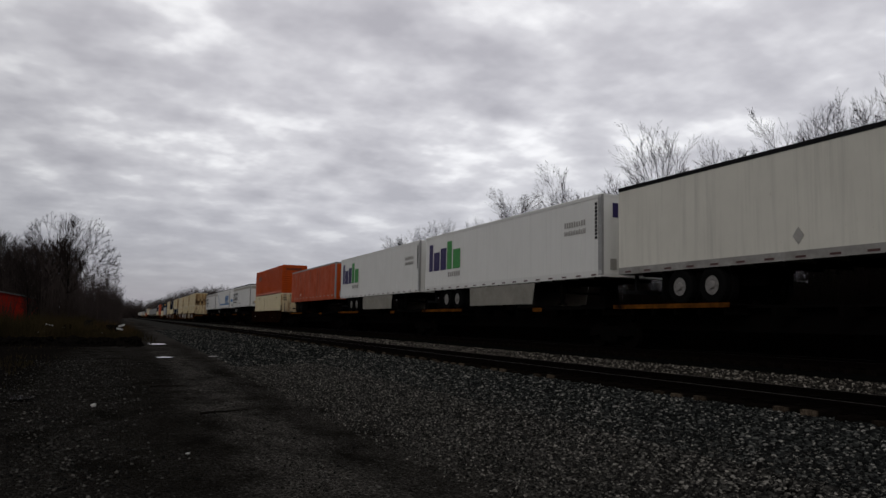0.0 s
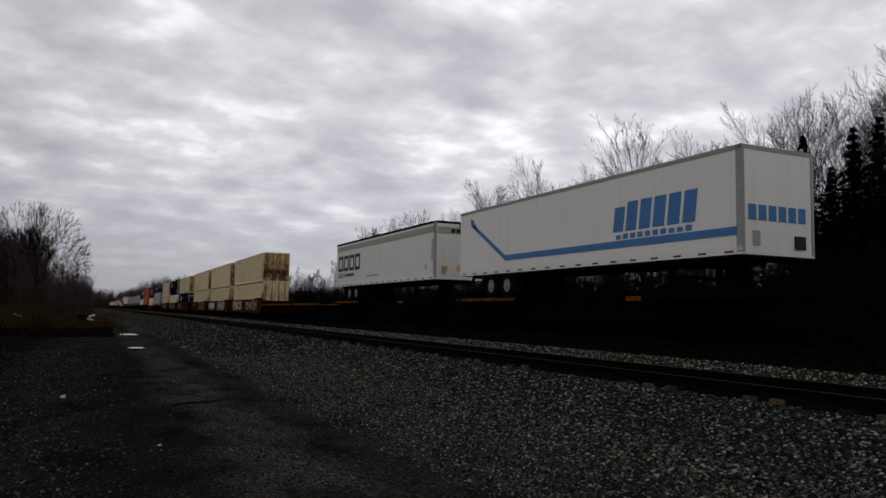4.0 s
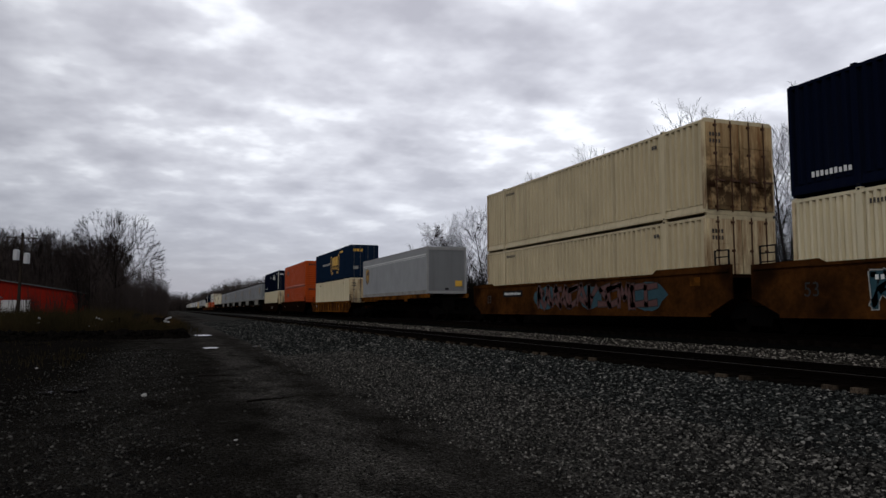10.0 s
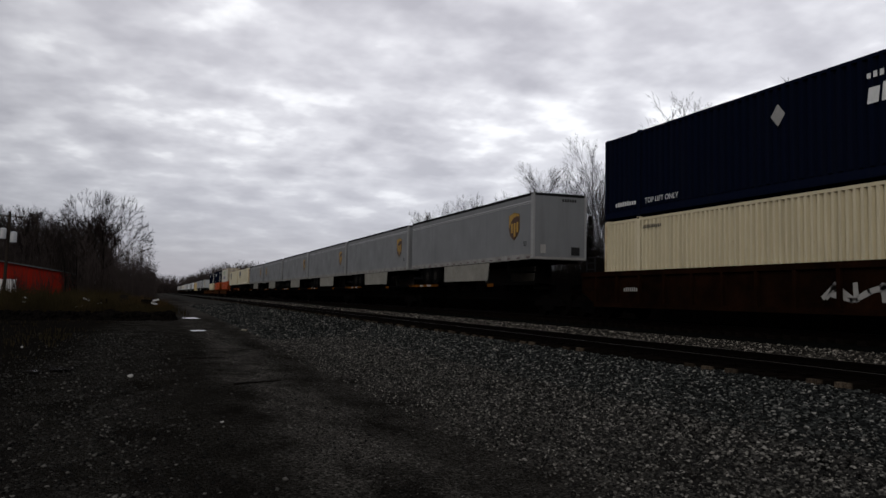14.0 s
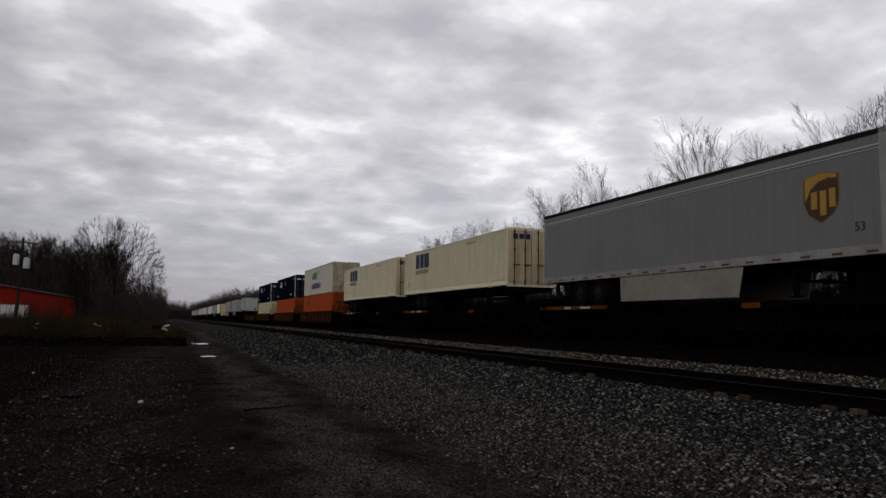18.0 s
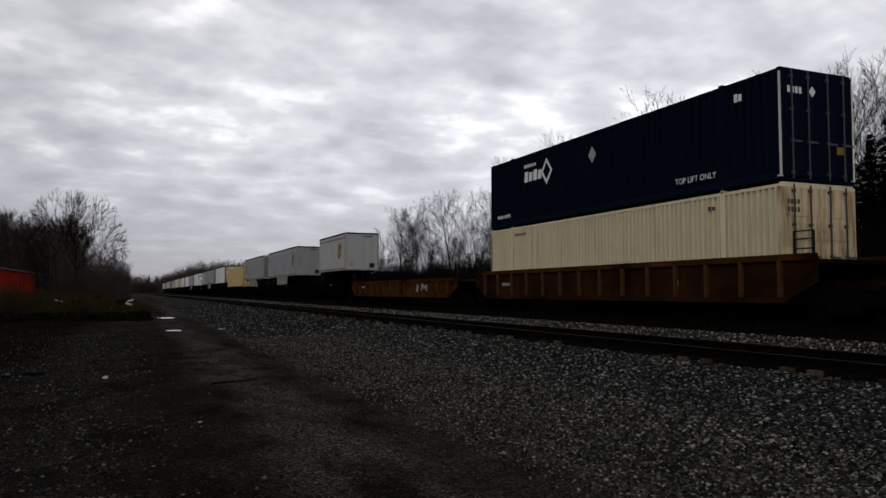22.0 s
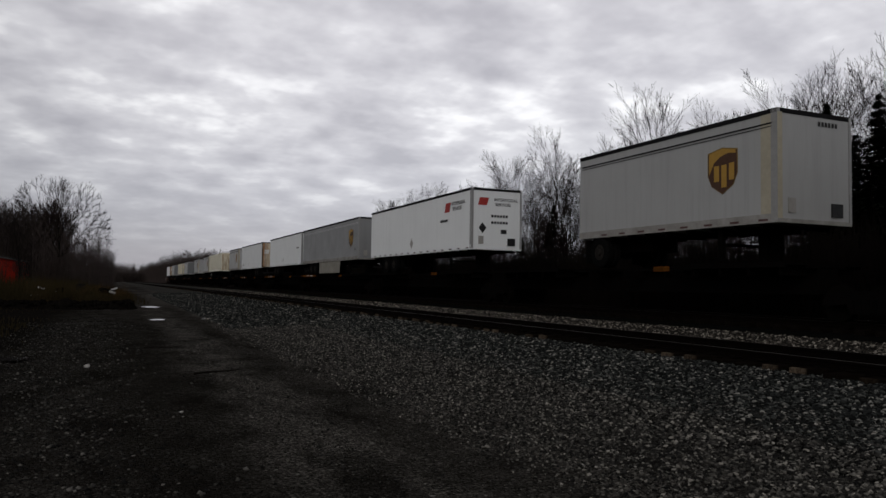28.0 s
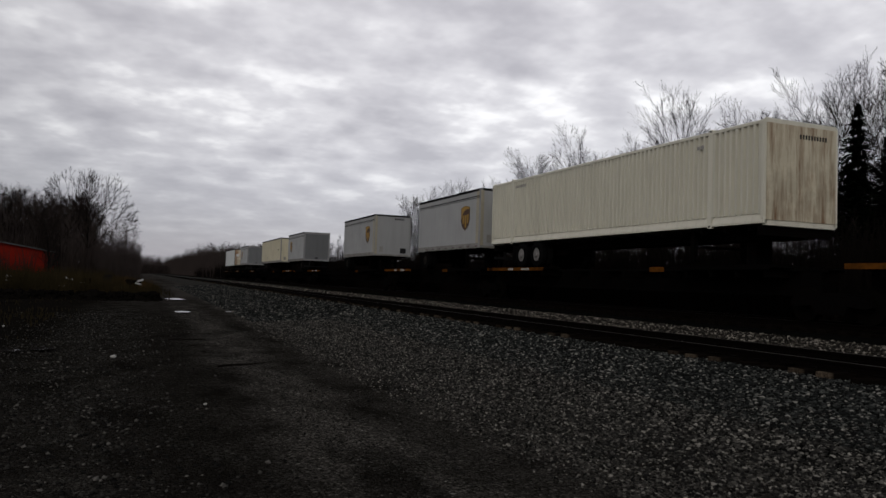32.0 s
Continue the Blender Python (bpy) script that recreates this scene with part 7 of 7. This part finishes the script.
def dirt_bank():
    bm = bmesh.new()
    nx, ny = 150, 16
    grid = []
    for j in range(ny + 1):
        row = []
        for i in range(nx + 1):
            x, y = -9 + 10.2 * i / nx, 42.2 + 3.2 * j / ny
            env = math.sin(math.pi * j / ny) * min(1, i / 8) * min(1, (nx - i) / 6)
            row.append(bm.verts.new((x, y, -0.03 + env * (0.34 + 0.34 * noise.noise((x * 1.1, y * 0.9, 3.0)) + 0.22 * noise.noise((x * 4, y * 4, 1.0))))))
        grid.append(row)
    for j in range(ny):
        for i in range(nx):
            bm.faces.new((grid[j][i], grid[j][i + 1], grid[j + 1][i + 1], grid[j + 1][i]))
    tagged(part("dirt_bank", bm, DIRT, smooth=True), "low bank of dark dirt at the edge of the weeds", "dirt bank", kind="structure")
    r = np.random.default_rng(91)
    n = 900
    x, y = r.uniform(-8.6, 1.0, n), 43.4 + r.normal(0, 0.75, n)
    stones("dirt_clods", np.stack([x, y, np.clip(0.42 - 0.2 * (y - 43.6) ** 2, 0.02, 0.4) * r.uniform(0.3, 1.0, n)], 1), r.uniform(0.05, 0.16, n), DIRT, "dark clods of earth heaped on the bank", "earth", "ico", 92)


dirt_bank()


def puddle(x, y, rx, ry, seed):
    r = random.Random(seed)
    bm = bmesh.new()
    top = lot_height(x, y) + 0.05
    bm.faces.new([bm.verts.new((x + rx * math.cos(a) * k, y + ry * math.sin(a) * k, top)) for a, k in ((6.283 * i / 26, r.uniform(0.75, 1.1)) for i in range(26))])
    tagged(part("puddle", bm, WATER), "shallow puddle that mirrors the pale sky", "puddle", "puddles on the lot")


for i, (x, y, rx, ry) in enumerate(((1.85, 45.0, 0.55, 1.3), (1.52, 30.2, 0.32, 0.55), (3.36, 30.9, 0.2, 0.3), (-1.6, 15.5, 0.22, 0.34), (-2.04, 15.1, 0.15, 0.24), (-5.47, 36.9, 0.5, 0.5))):
    puddle(x, y, rx, ry, i)
stones("pale_stone", [(-0.37, 14.31, 0.02), (0.76, 9.04, 0.02), (-3.2, 22.0, 0.02)], [0.05, 0.025, 0.035], surface("pale_stone", (0.5, 0.49, 0.46), rough=0.8), "pale stones lying on the muddy lot", "stone", "ico", 71)


def fallen_stick(x, y, turn, seed):
    r = random.Random(seed)
    t = thing("fallen_stick", "short broken stick lying on the muddy lane", "stick", "sticks on the lane", pose(x, y, lot_height(x, y) + 0.03, 0, 0, turn))
    bm = bmesh.new()
    p = Vector((-0.35, 0, 0))
    for k in range(4):
        q = p + Vector((0.2, r.uniform(-0.05, 0.05), r.uniform(-0.01, 0.02)))
        tube(bm, p, q, 0.022 - 0.004 * k, 0.018 - 0.004 * k, 6)
        p = q
    part("stem", bm, BARK, t)
    for k in range(3):
        bm = bmesh.new()
        x0 = -0.2 + 0.2 * k
        tube(bm, (x0, 0, 0), (x0 + 0.14, 0.12 * (-1) ** k, 0.03), 0.009, 0.004, 5)
        part("twig", bm, BARK, t)


fallen_stick(1.55, 12.6, 12, 1), fallen_stick(0.95, 17.5, -25, 2)


def scrap_heap(x, y, seed):
    """Dark rubble with a few pale boards, half hidden in the weeds."""
    r = random.Random(seed)
    t = thing("scrap_heap", "low dark heap of scrap with pale boards in the weeds", "scrap heap", "scrap in the weeds", pose(x, y, 0))
    for k in range(7):
        bm = boxes((-0.3, 0.3, -0.2, 0.2, 0, 0.35))
        bmesh.ops.bevel(bm, geom=bm.edges[:], offset=0.06, segments=1, affect="EDGES")
        part("lump", bm, DIRT, t).matrix_basis = pose(r.uniform(-0.8, 0.8), r.uniform(-0.4, 0.4), 0.3 * (k % 3), r.uniform(-15, 15), r.uniform(-15, 15), r.uniform(0, 180))
    for k in range(3):
        part("board", boxes((-0.22, 0.22, -0.015, 0.015, 0, 0.12)), SHEDDOOR, t, "pale weathered board").matrix_basis = pose(r.uniform(-0.9, 0.9), -0.45, 0.35 + 0.25 * k, r.uniform(-20, 20), r.uniform(-25, 25), r.uniform(-20, 20))


for i, (x, y) in enumerate(((-4.1, 57.5), (-8.2, 60.0), (-0.9, 59.0))):
    scrap_heap(x, y, i)


# ---- across the lot: shed, house, pole ----
def shed():
    s = thing("shed", "long red shed with a low roof and a white garage door", "shed", m=pose(-21.8, 108, 0))
    w, eave, ridge, depth, t = 10.2, 3.85, 5.5, 16.0, 0.2
    bm = bmesh.new()
    door = (1.95, 4.95, 2.65)
    for pts in ([(-w, 0), (door[0], 0), (door[0], door[2]), (door[1], door[2]), (door[1], 0), (w, 0), (w, eave), (0, ridge), (-w, eave)],):
        prism(bm, pts, 0, t, "y")
    wall = part("front_wall", fixed(bm), REDSIDING, s)
    for sx in (-1, 1):
        part("side_wall", boxes((sx * w - (t if sx > 0 else 0), sx * w + (t if sx < 0 else 0), t, depth, 0, eave)), REDSIDING, s)
    part("rear_wall", fixed(prism(bmesh.new(), [(-w, 0), (w, 0), (w, eave), (0, ridge), (-w, eave)], depth, depth + t, "y")), REDSIDING, s)
    for sx in (-1, 1):
        bm = bmesh.new()
        prism(bm, [(0, ridge + 0.02), (sx * (w + 0.5), eave - 0.06), (sx * (w + 0.5), eave + 0.08), (0, ridge + 0.16)], -0.5, depth + 0.6, "y")
        part("roof_slope", fixed(bm), ROOFING, s)
    for k in range(24):
        x = -w + 0.3 + k * (2 * w - 0.6) / 23
        if not door[0] - 0.2 < x < door[1] + 0.2:
            kept("batten", "batten", lambda: boxes((-0.03, 0.03, -0.03, 0.0, 0, 3.7)), REDSIDING, wall, pose(x, 0, 0))
    d = part("garage_door", boxes((door[0], door[1], 0.06, 0.1, 0, door[2])), SHEDDOOR, s)
    for k in range(4):
        part("door_panel", boxes((door[0] + 0.08, door[1] - 0.08, 0.035, 0.06, 0.06 + k * 0.65, 0.62 + k * 0.65)), SHEDDOOR, d)
    part("door_trim", boxes((door[0] - 0.14, door[0], -0.03, 0.0, 0, door[2] + 0.14), (door[1], door[1] + 0.14, -0.03, 0.0, 0, door[2] + 0.14), (door[0], door[1], -0.03, 0.0, door[2], door[2] + 0.14)), SHEDDOOR, s)


def house():
    s = thing("house", "small dark house with a grey hipped roof", "house", m=pose(-22.8, 92, 0))
    part("wall", boxes((-4.2, 4.2, 0, 6, 0, 2.9)), surface("dark_siding", (0.05, 0.03, 0.025), rough=0.8), s)
    bm = bmesh.new()
    b = [bm.verts.new(p) for p in ((-4.8, -0.6, 2.9), (4.8, -0.6, 2.9), (4.8, 6.6, 2.9), (-4.8, 6.6, 2.9), (-1.6, 3, 5.4), (1.6, 3, 5.4))]
    for f in ((0, 1, 5, 4), (1, 2, 5), (2, 3, 4, 5), (3, 0, 4), (3, 2, 1, 0)):
        bm.faces.new([b[i] for i in f])
    part("roof", bm, ROOFING, s)
    w = part("window", boxes((1.2, 2.4, -0.06, 0.0, 1.0, 2.1)), SHEDDOOR, s)
    part("pane", boxes((1.28, 2.32, -0.075, -0.06, 1.08, 2.02)), WATER, w)


shed(), house()


def utility_pole():
    p = thing("utility_pole", "weathered wooden utility pole with a crossarm and two grey transformers", "utility pole", m=pose(-13.9, 83, 0, 0, 1.2, 0))
    bm = bmesh.new()
    tube(bm, (0, 0, -0.3), (0, 0, 9.1), 0.17, 0.11, 10)
    part("pole", bm, POLEWOOD, p)
    part("crossarm", boxes((-1.4, 1.4, -0.16, -0.06, 8.55, 8.68), (-0.9, -0.86, -0.12, -0.08, 8.1, 8.55), (0.86, 0.9, -0.12, -0.08, 8.1, 8.55)), POLEWOOD, p)
    for x in (-1.3, -0.7, 0.7, 1.3):
        bm = bmesh.new()
        tube(bm, (x, -0.11, 8.68), (x, -0.11, 8.88), 0.05, 0.03, 8)
        part("insulator", bm, CAN, p)
    for x, z in ((-0.42, 6.4), (0.5, 6.1)):
        bm = bmesh.new()
        tube(bm, (x, -0.25, z), (x, -0.25, z + 0.95), 0.29, 0.29, 14)
        tube(bm, (x, -0.25, z + 0.95), (x, -0.25, z + 1.05), 0.27, 0.12, 14)
        t = part("transformer", bm, CAN, p, "grey transformer can")
        part("bushing", boxes((x - 0.03, x + 0.03, -0.28, -0.22, z + 1.05, z + 1.25)), DARKTRIM, t)
        part("bracket", boxes((min(x, 0), max(x, 0), -0.1, -0.04, z + 0.3, z + 0.38)), DARKTRIM, p)


utility_pole()


def wire(name, a, b, sag, label):
    bm = bmesh.new()
    n = 14
    pts = []
    for i in range(n + 1):
        f = i / n
        q = Vector(a).lerp(Vector(b), f)
        q.z -= sag * 4 * f * (1 - f)
        pts.append(q)
    for p, q in zip(pts, pts[1:]):
        tube(bm, p, q, 0.018, 0.018, 4, False)
    tagged(part(name, bm, DARKTRIM), label, "power line", "power lines")


for dx in (-1.3, 0.7, 1.3):
    wire("power_line", (-13.9 + dx * 0.98 + 0.17, 82.9, 8.86), (-60 + dx, 78, 8.9), 0.8, "thin dark overhead power line from the pole")


def switch_box():
    s = thing("relay_cabinet", "small dark relay cabinet on a post beside the weeds", "cabinet", m=pose(-2.4, 64, 0) @ Matrix.Scale(0.75, 4))
    part("post", boxes((-0.06, 0.06, -0.06, 0.06, 0, 0.8)), POLEWOOD, s)
    part("cabinet", boxes((-0.4, 0.4, -0.25, 0.25, 0.8, 1.55)), DARKTRIM, s)
    part("lid", boxes((-0.45, 0.45, -0.3, 0.3, 1.55, 1.62)), DARKTRIM, s)


switch_box()


# ---- what moves ----
def motions():
    for ob, s, z in TRAIN:
        walk(ob, [(t, pose(TRACK_B, s + SPEED * (16 - t), z)) for t in (0.0, 8.0, 16.0, 24.0, SECONDS)])


motions()
